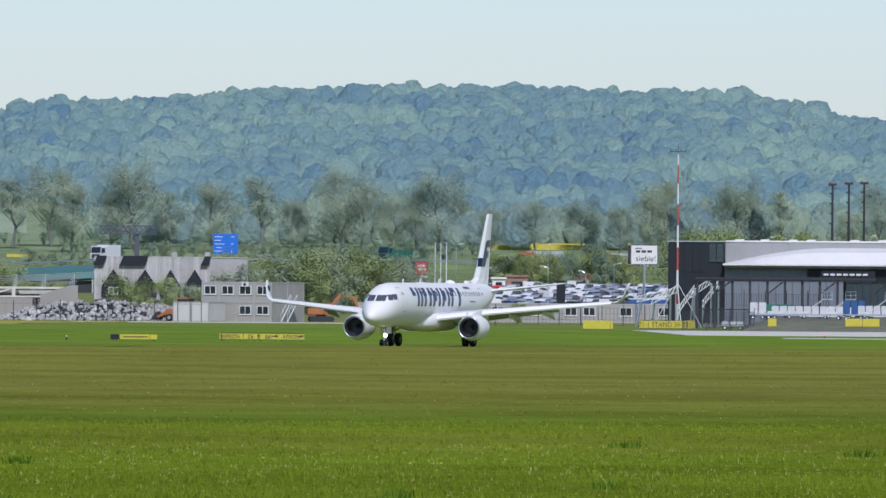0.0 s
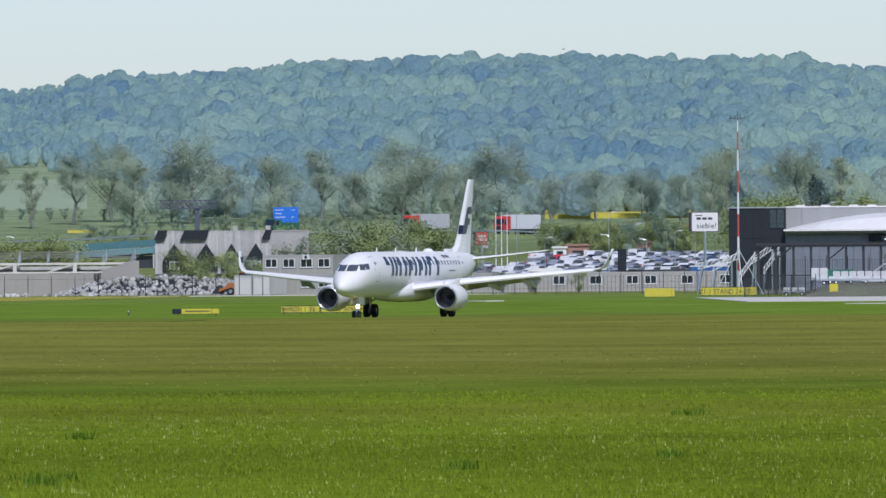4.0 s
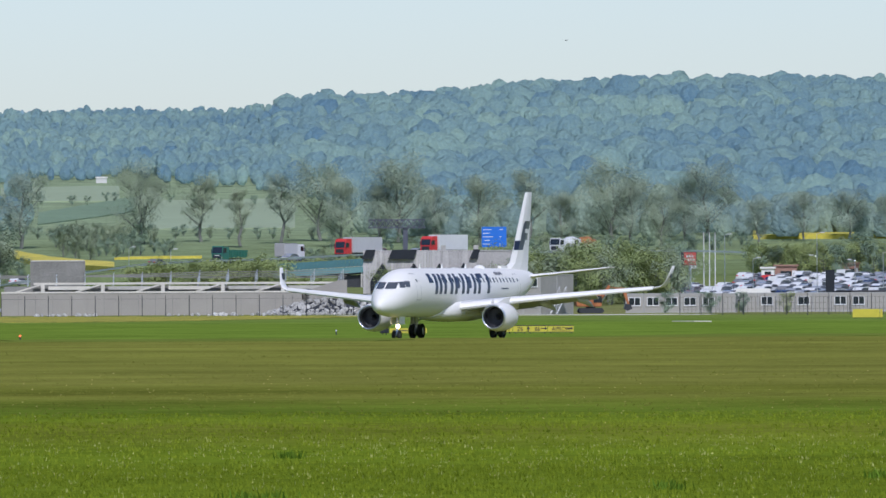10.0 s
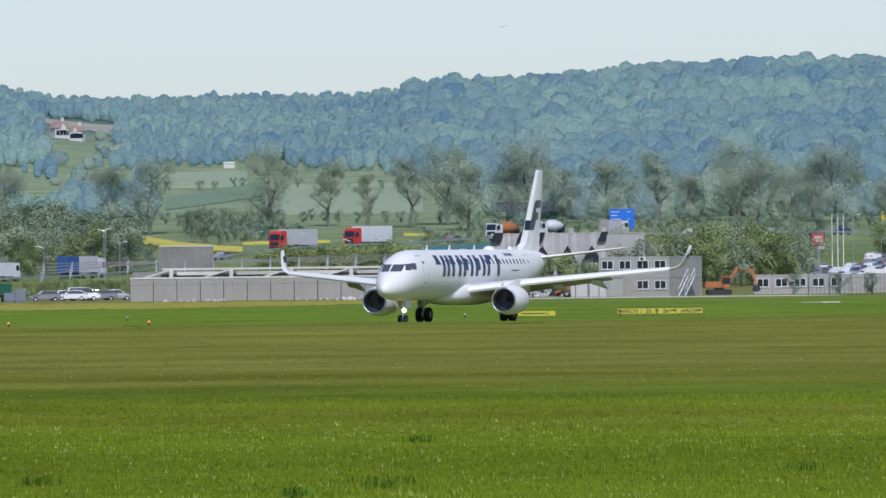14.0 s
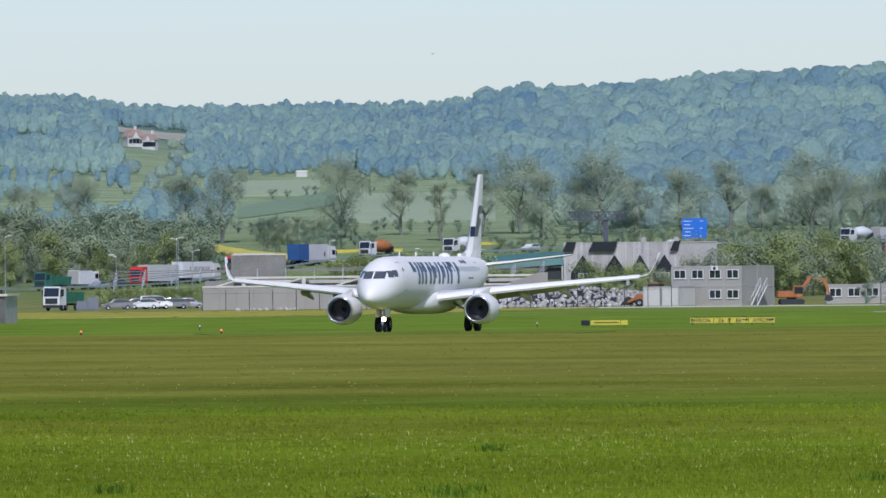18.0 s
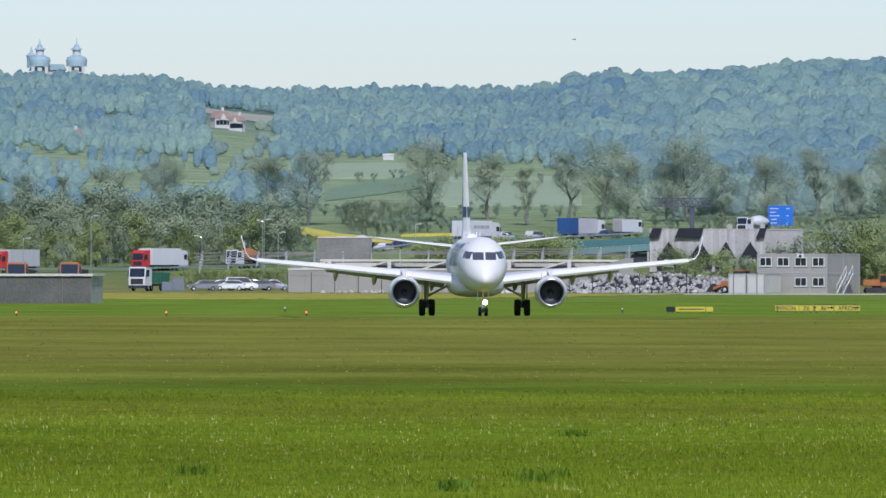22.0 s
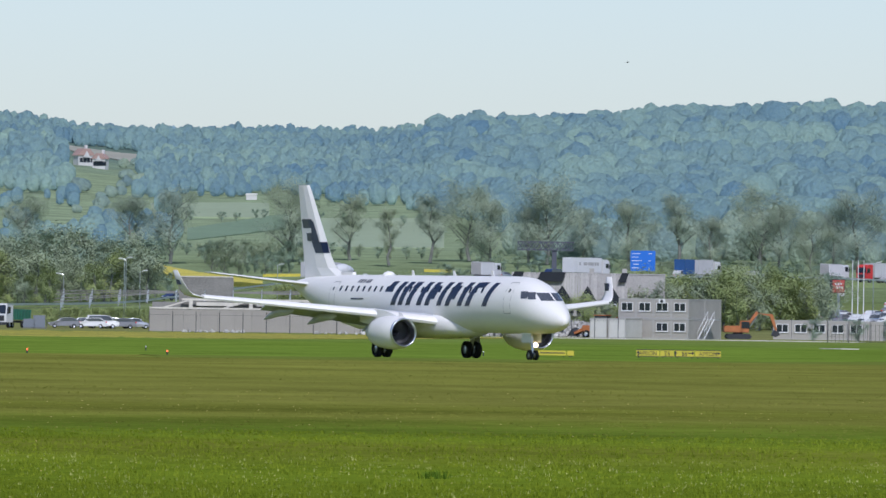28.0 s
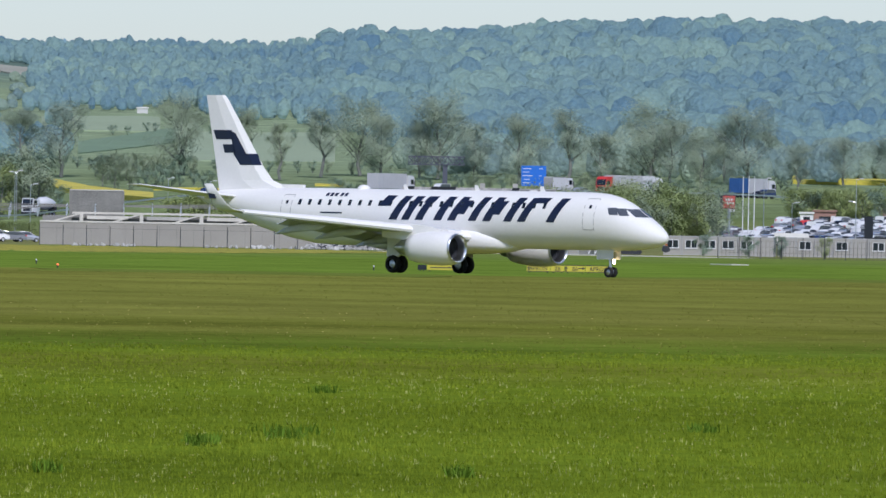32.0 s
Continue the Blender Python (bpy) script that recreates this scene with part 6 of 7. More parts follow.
def text_on(ob, words, size, x, z, y, mat, name="lettering", squash=1.0):
    cu = bpy.data.curves.new(name, "FONT")
    cu.body, cu.size, cu.extrude, cu.align_x = words, size, 0.01, "CENTER"
    cu.space_character = 1.02
    o = new(name, cu)
    me = bpy.data.meshes.new_from_object(o)
    bpy.data.objects.remove(o)
    me.materials.append(mat)
    o = new(name, me)
    o.parent = ob
    o.matrix_local = pose(x, y, z, 90) @ Matrix.Diagonal((squash, 1, 1, 1))
    return o


ob, w, z0, z1 = billboard(950, 996, 39, 72, 1420, M_roof_w, "white roadside billboard with dark lettering")
text_on(ob, "siebie!", (z1 - z0) * 0.42, 0.25, z0 + (z1 - z0) * 0.16, -0.02, M_dark)
for i in range(3):
    part("text_bar", box(-w * 0.32 + i * w * 0.22, -0.03, z0 + (z1 - z0) * 0.62, -w * 0.32 + i * w * 0.22 + w * 0.17, 0.0, z0 + (z1 - z0) * 0.74), M_dark, ob)
part("text_bar", box(-w * 0.36, -0.03, z0 + (z1 - z0) * 0.82, -w * 0.1, 0.0, z0 + (z1 - z0) * 0.87), M_dark, ob)
part("side_panel", box(-w / 2 - 0.5, 0.0, z0, -w / 2 - 0.12, 1.5, z1), M_dark, ob)
ob, w, z0, z1 = billboard(568, 589, 18, 40, 1450, M_red_d, "red roadside billboard with pale bars of lettering")
for i in range(2):
    for j in range(3):
        part("text_bar", box(-w * 0.3 + j * w * 0.22 + i * 0.2, -0.03, z0 + (z1 - z0) * (0.6 - 0.28 * i), -w * 0.3 + j * w * 0.22 + w * 0.14 + i * 0.2, 0.0, z0 + (z1 - z0) * (0.78 - 0.28 * i)), M_wpaint, ob)
part("side_panel", box(-w / 2 - 0.45, 0.0, z0, -w / 2 - 0.12, 1.2, z1), M_dark, ob)
part("foot_plate", box(0.1, -0.02, z0 - 0.55, w / 2, 0.1, z0 - 0.1), M_wpaint, ob)


def blue_road_sign():
    d = 1880
    k = d / LENS
    ob = thing("motorway_sign", spot(232, d), "large blue motorway direction sign with pale bars", "road sign")
    g = ground_z(232, d)
    z0, z1 = at_v(51, d) - g, at_v(87, d) - g
    part("panel", box(-22 * k, 0, z0, 22 * k, 0.15, z1), M_blue, ob)
    for x in (-1.6, 1.6):
        part("post", tube((x, 0.3, 0), (x, 0.3, z1), 0.12), M_metal, ob)
    for j, (x, w) in enumerate(((-2.2, 1.7), (-2.2, 1.3), (-2.2, 2.0), (-1.9, 1.1), (-2.2, 1.5))):
        z = z1 - 0.65 - j * 0.72
        part("text_bar", box(x, -0.03, z, x + w, 0.0, z + 0.13), M_wpaint, ob)
        if j in (0, 2, 4):
            part("text_bar", box(1.1, -0.03, z, 1.8 - 0.1 * j, 0.0, z + 0.13), M_wpaint, ob)


blue_road_sign()


def gantry():
    d = 1960
    k = d / LENS
    ob = thing("sign_gantry", spot(10, d), "dark lattice sign gantry over the motorway", "gantry")
    g = ground_z(10, d)
    z0, z1 = at_v(86, d) - g, at_v(100, d) - g
    L = 100 * k
    for y in (0, 1.2):
        for z in (z0, z1):
            part("chord", box(0, y, z - 0.12, L, y + 0.2, z + 0.12), M_gantry, ob)
    n = 10
    for i in range(n):
        x0, x1 = L * i / n, L * (i + 1) / n
        part("lacing", tube((x0, 0.1, z0), (x1, 0.1, z1), 0.1, None, 6), M_gantry, ob)
        part("lacing", tube((x1, 0.1, z0), (x0, 0.1, z1), 0.1, None, 6), M_gantry, ob)
        part("tie", box(x0, 0, z0, x0 + 0.12, 1.3, z1), M_gantry, ob)
    part("column", box(61 * k, 0.3, 0, 61 * k + 1.0, 1.1, z0), M_gantry, ob)


M_gantry = material("dark_painted_steel", (0.0818, 0.0887, 0.116), 0.6, 0.15, 0.5, 6)
gantry()


def taxi_sign(b0, b1, d, cells, label, h=0.72, z=None):
    """A low yellow guidance sign; cells: (share of the width, colour, words)."""
    k = d / LENS
    ob = thing("taxiway_sign", spot((b0 + b1) / 2, d, z), label, "airfield sign")
    w = (b1 - b0) * k
    x = -w / 2
    for frac, mat, words in cells:
        c = w * frac
        p = part("sign_panel", box(x + 0.03, 0, 0.12, x + c - 0.03, 0.3, 0.12 + h, bevel=0.02), mat, ob)
        if words:
            q = text_on(p, words, h * 0.82, x + c / 2, 0.12 + h * 0.2, -0.02, M_dark if mat is M_yellow else M_yellow, squash=0.92)
        for xx in (x + 0.25, x + c - 0.25):
            part("leg", box(xx - 0.04, 0.1, 0, xx + 0.04, 0.2, 0.14), M_dark, ob)
        if words:
            for zz in (0.12, 0.12 + h - 0.05):
                part("border", box(x + 0.05, -0.02, zz, x + c - 0.05, 0.01, zz + 0.05), M_dark, p)
        x += c
    return ob


def arrow_on(ob, x, z, s, right=True):
    if right:
        pts = [(x - s, z - 0.04), (x, z - 0.04), (x, z - 0.14), (x + 0.22, z), (x, z + 0.14), (x, z + 0.04), (x - s, z + 0.04)]
    else:
        pts = [(x - 0.04, z - s), (x + 0.04, z - s), (x + 0.04, z), (x + 0.14, z), (x, z + 0.22), (x - 0.14, z), (x - 0.04, z)]
    part("arrow", prism(pts, -0.03, -0.005), M_dark, ob)


D1 = 795
sg = taxi_sign(222, 373, D1, ((0.28, M_yellow, "APRON"), (0.17, M_yellow, "Z6"), (0.24, M_yellow, "B6"), (0.31, M_yellow, "APRON")), "low yellow taxiway sign reading APRON Z6 B6 APRON", 0.6)
arrow_on(sg, -3.45, 0.42, 0.25, False)
arrow_on(sg, -0.25, 0.42, 0.25, False)
arrow_on(sg, 1.15, 0.46, 0.35)
arrow_on(sg, 3.35, 0.46, 0.3)
sg = taxi_sign(29, 113, D1 - 5, ((0.2, M_black, ""), (0.64, M_yellow, ""), (0.16, M_yellow, "")), "low taxiway sign with black end panel and yellow face", 0.42)
part("text_bar", box(-0.9, -0.02, 0.3, 1.2, 0.0, 0.38), M_dark, sg)
sg = taxi_sign(865, 919, 1060, ((0.9, M_yellow, ""), (0.1, M_yellow, "")), "plain yellow block sign in the grass", 0.95)
sg = taxi_sign(964, 1064, 1085, ((0.86, M_yellow, "Z1-1 STAND 24-22"), (0.14, M_yellow, "")), "low yellow taxiway sign reading Z1-1 STAND 24-22", 0.95)
sg = taxi_sign(1329, 1390, 1050, ((0.5, M_yellow, ""), (0.5, M_yellow, "")), "plain yellow block sign by the apron", 0.9, 0.7)
sg = taxi_sign(1192, 1208, 1050, ((1.0, M_yellow, ""),), "small plain yellow marker box", 0.9, 0.65)


def edge_light(b, d, lit, label):
    ob = thing("edge_light", spot(b, d), label, "light")
    part("stem", tube((0, 0, 0), (0, 0, 0.3), 0.05), M_dark, ob)
    part("lens", spin([(0.3, 0.06), (0.38, 0.06), (0.42, 0.02)], False, 10), M_redlamp if lit else M_wpaint, ob)


for b, d, lit in ((-607, 590, True), (-645, 800, False), (-855, 600, True), (-1120, 610, True), (1293, 905, True), (-48, 790, False)):
    edge_light(b, d, lit, "small red glowing edge light in the grass" if lit else "small white marker in the grass")


# ---- vehicles ----
def wheel_part(parent, r, half, x, y):
    bm = tyre_mesh(r, half, 9)
    w = part("wheel", bm, [M_rubber, M_metal], parent)
    w.location = (x, y, r)
    return w


M_cream = material("cream_paint", (0.62, 0.48, 0.33), 0.3, 0.08, 1, 12, coat=0.3)
# Part of the sky's reflection is put into this grey-blue base colour.
M_car_glass = material("sky_lit_car_glass", (0.1, 0.115, 0.13), 0.06, 0.15, 1, 9, spec=0.9, coat=0.6)


def car(paint, label, kind="hatch"):
    """A parked or driving car, nose to +x."""
    ob = thing("car", pose(0, 0, 0), label, "car")
    L, W, H = (4.3, 1.78, 1.48) if kind == "hatch" else (4.6, 1.85, 1.85)
    if kind == "hatch":
        prof = [(-2.1, 0.3), (2.05, 0.3), (2.15, 0.5), (2.1, 0.78), (1.1, 0.95), (0.45, 1.4), (-0.2, 1.48), (-1.3, 1.44), (-2.0, 1.0), (-2.13, 0.6)]
        glass = [(1.0, 0.98), (0.42, 1.36), (-0.2, 1.42), (-1.25, 1.38), (-1.85, 1.0)]
    else:
        prof = [(-2.25, 0.35), (2.2, 0.35), (2.3, 0.6), (2.2, 0.95), (1.5, 1.12), (0.9, 1.75), (0.2, 1.86), (-2.1, 1.84), (-2.28, 1.0)]
        glass = [(1.4, 1.14), (0.85, 1.7), (0.2, 1.78), (-1.9, 1.76), (-2.1, 1.16)]
    bm = loft([[(x, -W / 2 + (0.14 if z > 1.0 else 0.0), z) for x, z in prof], [(x, W / 2 - (0.14 if z > 1.0 else 0.0), z) for x, z in prof]])
    bmesh.ops.recalc_face_normals(bm, faces=bm.faces)
    part("body", bm, paint, ob)
    part("glasshouse", prism(glass, -W / 2 + 0.04, W / 2 - 0.04), M_car_glass, ob, "dark side windows")
    ws = bmesh.new()
    a, b = glass[0], glass[1]
    vs = [ws.verts.new(p) for p in ((a[0] + 0.06, -W / 2 + 0.2, a[1]), (a[0] + 0.06, W / 2 - 0.2, a[1]), (b[0] + 0.06, W / 2 - 0.26, b[1]), (b[0] + 0.06, -W / 2 + 0.26, b[1]))]
    ws.faces.new(vs)
    part("windscreen", ws, M_car_glass, ob)
    for y in (-0.62, 0.62):
        part("headlight", box(2.0, y - 0.2, 0.6, 2.17, y + 0.2, 0.74), M_frame_w, ob)
        part("tail_light", box(-2.2 if kind == "hatch" else -2.32, y - 0.15, 0.8, -2.05, y + 0.15, 0.98), M_red, ob)
    for x in (-1.35, 1.35):
        for y in (-W / 2 + 0.1, W / 2 - 0.1):
            wheel_part(ob, 0.32, 0.11, x, y)
    return ob


def drop(ob):
    for c in list(ob.children_recursive) + [ob]:
        bpy.data.objects.remove(c)


CAR_PAINTS = [(M_wpaint, "white"), (material("silver_paint", (0.58, 0.59, 0.6), 0.22, 0.05, 1, 12, metal=0.5, coat=0.3), "silver"), (material("black_paint", (0.02, 0.02, 0.023), 0.25, 0.1, 1, 12, coat=0.4), "black"), (material("dark_blue_paint", (0.03, 0.05, 0.12), 0.25, 0.1, 1, 12, coat=0.4), "dark blue"), (material("grey_paint", (0.22, 0.225, 0.23), 0.25, 0.08, 1, 12, coat=0.4), "grey"), (M_red, "red")]


def car_park():
    rng = np.random.default_rng(12)
    kinds = [car(p, "parked %s car in the airport car park" % n, "hatch") for p, n in CAR_PAINTS]
    van = car(M_wpaint, "parked white van in the airport car park", "van")
    strip("car_park", [(560, 1515, None), (800, 1520, None), (1040, 1520, None)], 240, M_asphalt, "sloping asphalt car park full of cars", lift=0.03)
    for r in range(12):
        d = 1410 + r * 18.5
        b = 556 + rng.uniform(0, 25) + (110 if r > 5 else 0)
        while b < 1050:
            if not (690 < b < 735 and r < 3) and rng.random() > 0.06:
                k = int(rng.choice(6, p=[0.4, 0.4, 0.05, 0.04, 0.1, 0.01]))
                src = van if rng.random() < 0.07 else kinds[k]
                o = copy_thing(src, spot(b, d + rng.uniform(-0.6, 0.6), ground_z(b, d) + 0.06, float(rng.choice([62.0, 242.0])) + rng.uniform(-3, 3)))
                tagged(o, group="parked cars")
            b += 2.75 * LENS / d * 1.05
    # a few beside the left wall and by the works
    for b, d, k, tu in ((-742, 1290, 0, 175), (-722, 1291, 0, 4), (-760, 1295, 1, 185), (-690, 1294, 4, 178), (-664, 1296, 1, 8), (-790, 1290, 4, 183), (-1180, 1235, 5, 175), (-700, 1299, 1, 2)):
        copy_thing(van if b == -722 else kinds[k], spot(b, d, None, tu))
    # ticket huts and a white tent by the cars
    for b, d, w, h, mt, lab in ((748, 1595, 3.8, 3.0, M_brick, "small red-brown kiosk in the car park"), (716, 1590, 2.2, 2.7, M_roof_w, "small white hut in the car park"), (864, 1628, 2.6, 3.0, M_brick, "small brown kiosk at the car park's edge"), (826, 1640, 3.8, 3.3, M_roof_w, "pale site cabin at the car park's edge")):
        ob = thing("kiosk", spot(b, d), lab, "kiosk")
        part("wall", box(-w / 2, 0, 0, w / 2, 3, h - 0.3), mt, ob)
        part("roof", box(-w / 2 - 0.25, -0.3, h - 0.3, w / 2 + 0.25, 3.2, h), M_roof_w if mt is not M_brick else M_brick, ob)
        part("window", box(-w / 4, -0.04, 1.0, w / 4, 0.0, 1.9), M_glass, ob)
        part("door", box(w / 4 + 0.1, -0.05, 0, w / 2 - 0.15, 0.0, 2.0), M_frame_w, ob)
    tent = thing("white_tent", spot(690, 1395), "low white tent roof beside the cars", "tent")
    part("canvas", prism([(-2.8, 1.0), (2.8, 1.0), (2.5, 2.2), (-2.5, 2.2)], 0, 5), M_roof_w, tent)
    for x in (-2.7, -0.9, 0.9, 2.7):
        part("leg", tube((x, 0.1, 0), (x, 0.1, 1.0), 0.05), M_metal, tent)
    col = thing("dark_column_sign", spot(826, 1385), "tall dark advertising column", "sign")
    part("column", box(-0.65, 0, 0.2, 0.65, 1.0, at_v(8, 1385) - ground_z(826, 1385), bevel=0.05), M_black, col)
    part("foot", box(-0.8, -0.1, 0, 0.8, 1.1, 0.25), M_concrete, col)
    for o in kinds + [van]:
        drop(o)


car_park()


def truck(cab_mat, kind, label, box_mat=None, mark=False, tail=None):
    """A lorry, nose to +x, its middle at the origin. kind: trailer, box, tipper or mixer."""
    ob = thing("truck", pose(0, 0, 0), label, "truck")
    n = {"trailer": 12.8, "box": 6.8}.get(kind, 8.6)
    f = n / 2
    cab = part("cab", loft([[(x, y, z) for x, z in ((f - 2.3, 0.75), (f, 0.75), (f, 1.9), (f - 0.25, 3.3), (f - 0.7, 3.65 if kind == "trailer" else 3.1), (f - 2.3, 3.7 if kind == "trailer" else 3.1))] for y in (-1.22, 1.22)]), cab_mat, ob)
    part("windscreen", loft([[(f + 0.02, y, 1.95), (f + 0.03, y, 1.97), (f - 0.2, y, 3.1), (f - 0.23, y, 3.1)] for y in (-1.08, 1.08)]), M_glass, cab)
    part("grille", box(f - 0.02, -0.9, 0.95, f + 0.04, 0.9, 1.7), M_dark, cab)
    part("bumper", box(f - 0.3, -1.23, 0.4, f + 0.06, 1.23, 0.8), M_dark, cab)
    for y in (-1.24, 1.22):
        part("side_window", box(f - 1.4, y, 2.0, f - 0.4, y + 0.03, 2.9), M_glass, cab)
        part("mirror", box(f - 0.25, y * 1.1 - 0.05, 1.9, f - 0.1, y * 1.1 + 0.1, 2.7), M_dark, cab)
    part("chassis", box(-f, -0.5, 0.7, f - 0.4, 0.5, 1.0), M_dark, ob)
    if kind == "trailer":
        t = part("trailer_box", box(-f, -1.27, 1.05, f - 2.9, 1.27, 4.0, bevel=0.04), box_mat, ob)
        for i in range(7):
            x = -f + 0.5 + i * 1.4
            for y in (-1.29, 1.27):
                part("side_post", box(x, y, 1.1, x + 0.06, y + 0.02, 3.95), box_mat, t)
        part("side_guard", box(-f + 3.5, -1.25, 0.55, f - 6.0, -1.2, 1.0), M_grey, ob)
        if mark:
            for i in range(9):
                if i != 1:
                    part("text_bar", box(-f + 2.2 + i * 0.75, -1.3, 2.5, -f + 2.65 + i * 0.75 + 0.1 * (i % 3), -1.275, 3.1), M_grey, t)
        if tail:
            part("tail_panel", box(-f - 0.03, -1.3, 1.03, -f + 3.4, 1.3, 4.02), tail, t, "blue rear panels")
    elif kind == "box":
        t = part("cargo_box", box(-f, -1.2, 0.95, f - 2.35, 1.2, 3.5, bevel=0.05), box_mat, ob)
        part("rear_door", box(-f - 0.04, -1.1, 1.05, -f, 1.1, 3.4), M_grey, t)
        part("top_rail", box(-f, -1.23, 3.4, f - 2.35, -1.2, 3.5), M_grey, t)
    elif kind == "tipper":
        part("tipper_body", loft([[(x, y * s, z) for x, z, s in ((-f, 1.1, 0.9), (f - 2.6, 1.1, 0.9), (f - 2.5, 2.6, 1.0), (-f - 0.1, 2.5, 1.0))] for y in (-1.24, 1.24)]), box_mat, ob)
        for i in range(6):
            for y in (-1.3, 1.22):
                part("body_rib", box(-f + 0.4 + i, y, 1.15, -f + 0.52 + i, y + 0.08, 2.5), box_mat, ob)
    elif kind == "mixer":
        part("drum", spin([(-f - 0.2, 0.5), (-f + 0.6, 0.8), (-f + 2.6, 1.25), (-f + 4.2, 1.1), (-f + 5.6, 0.6)], n=18), box_mat, ob, smooth=True).location = (0, 0, 2.4)
        part("chute", box(-f - 0.8, -0.3, 1.3, -f, 0.3, 1.6), M_dark, ob)
        part("frame_stand", box(-f, -0.9, 1.0, -f + 0.3, 0.9, 2.3), M_dark, ob)
    xs = [f - 1.3, f - 4.4, -f + 1.2, -f + 2.5, -f + 3.8] if kind == "trailer" else [f - 1.3, -f + 1.3, -f + 2.6] if kind != "box" else [f - 1.3, -f + 1.3]
    for x in xs:
        for y in (-1.05, 1.05):
            wheel_part(ob, 0.5, 0.16, x, y)
    return ob


# For the front panels only; the core and its side are lighter.
M_block = material("dark_front_concrete", (0.135, 0.13, 0.118), 0.9, 0.3, 0.4, 4, bump=0.012, spec=0.1)


def works_site():
    """Low block, parked lorries and diggers on the works beside the field."""
    d = 945
    k = d / LENS
    ob = thing("concrete_block_building", spot(-1130, d, None, 0), "low grey concrete building with a darker front and a pale roof edge", "building")
    h = at_v(-39, d) - ground_z(-1130, d)
    x1, x0 = 142 * k, -260 * k
    n = 8
    for i in range(n):
        part("wall_panel", box(x0 + (x1 - x0) * i / n + 0.01, 0, -0.2, x0 + (x1 - x0) * (i + 1) / n - 0.01, 0.2, h), M_block, ob)
    part("core", loft([[(x0, 0.21, z), (x1 - 0.02, 0.21, z), (x1 + 1.28, 9, z), (x0, 9, z)] for z in (-0.2, h)]), M_concrete, ob)
    part("roof_slab", loft([[(x0 - 0.2, -0.25, z), (x1 + 0.2, -0.25, z), (x1 + 1.55, 9.3, z), (x0 - 0.2, 9.3, z)] for z in (h, h + 0.22)]), M_concrete_l, ob)
    t = truck(M_wpaint, "tipper", "parked tipper lorry with white cab and green body", M_green_p)
    t.matrix_world = spot(-885, 1270, None, 247)
    for b in (-1112, -1018):
        t = truck(M_orange, "tipper", "parked lorry with orange cab behind the low building", M_dark)
        t.matrix_world = spot(b, 1190, None, 262)
        t.scale = (1.0, 1.0, (at_v(-17, 1190) - ground_z(b, 1190)) / 3.15)
    for b, tx in ((-860, 0), (-842, 1)):
        st = thing("pallet_stack", spot(b + 8, 1262), "stack of boxes beside the lorry", "pallet stack")
        part("pallet", box(-0.9, 0, 0, 0.9, 1.2, 0.15), M_wood, st)
        part("load", box(-0.8, 0.05, 0.15, 0.8, 1.1, 1.3 + 0.5 * tx, bevel=0.04), M_hall_d, st)

    def digger(b, d, s, turn, mat, label):
        ob = thing("excavator", spot(b, d, None, turn), label, "excavator")
        for y in (-1.0, 1.0):
            part("track", loft([[(x, y + q, z) for x, z in ((-1.7, 0.0), (1.7, 0.0), (2.0, 0.4), (1.7, 0.85), (-1.7, 0.85), (-2.0, 0.4))] for q in (-0.28, 0.28)]), M_dark, ob)
        part("turntable", tube((0, 0, 0.8), (0, 0, 1.05), 0.8, None, 14), M_dark, ob)
        part("house", box(-2.3, -1.2, 1.05, 0.6, 1.2, 2.1, bevel=0.12), mat, ob)
        cab = part("cab", box(0.2, -1.2, 1.05, 1.6, -0.1, 2.9, bevel=0.08), mat, ob)
        part("cab_glass", box(0.35, -1.24, 1.7, 1.64, -0.05, 2.75), M_glass, cab)
        part("boom", loft([[(x, y, z) for x, z in ((0.6, 1.3), (1.0, 1.2), (3.2, 4.1), (2.9, 4.5))] for y in (0.1, 0.5)]), mat, ob)
        part("boom_tip", loft([[(x, y, z) for x, z in ((2.8, 4.1), (3.2, 4.05), (5.4, 3.6), (5.4, 4.0))] for y in (0.1, 0.5)]), mat, ob)
        part("stick", loft([[(x, y, z) for x, z in ((5.0, 3.7), (5.5, 3.9), (6.2, 1.5), (5.9, 1.4))] for y in (0.15, 0.45)]), mat, ob)
        part("ram", tube((1.6, 0.3, 1.5), (3.0, 0.3, 3.6), 0.08), M_metal, ob)
        part("bucket", prism([(5.6, 1.5), (6.4, 1.4), (6.6, 0.7), (5.9, 0.4), (5.3, 0.7)], -0.2, 0.8), M_dark, ob)
        ob.scale = (s, s, s)
        return ob
    digger(402, 1240, 0.85, 8, M_orange, "orange tracked excavator with raised arm")
    # backhoe loader by the rubble
    bh = thing("backhoe_loader", spot(158, 1225, None, 160), "small yellow backhoe loader with dark cab", "loader")
    part("body", box(-0.6, -0.9, 0.7, 2.2, 0.9, 1.6, bevel=0.1), M_orange, bh)
    cabp = part("cab", box(-1.2, -0.95, 0.9, 0.5, 0.95, 2.9, bevel=0.08), M_dark, bh)
    part("roof", box(-1.3, -1.0, 2.9, 0.6, 1.0, 3.0), M_orange, cabp)
    part("loader_arm", prism([(1.4, 1.2), (1.7, 1.5), (3.4, 0.7), (3.3, 0.4)], -0.8, 0.8), M_orange, bh)
    part("shovel", prism([(3.2, 0.2), (4.2, 0.15), (3.5, 1.1)], -1.15, 1.15), M_dark, bh)
    part("hoe", prism([(-1.2, 1.0), (-1.0, 1.3), (-2.3, 2.8), (-2.6, 2.6)], -0.15, 0.15), M_orange, bh)
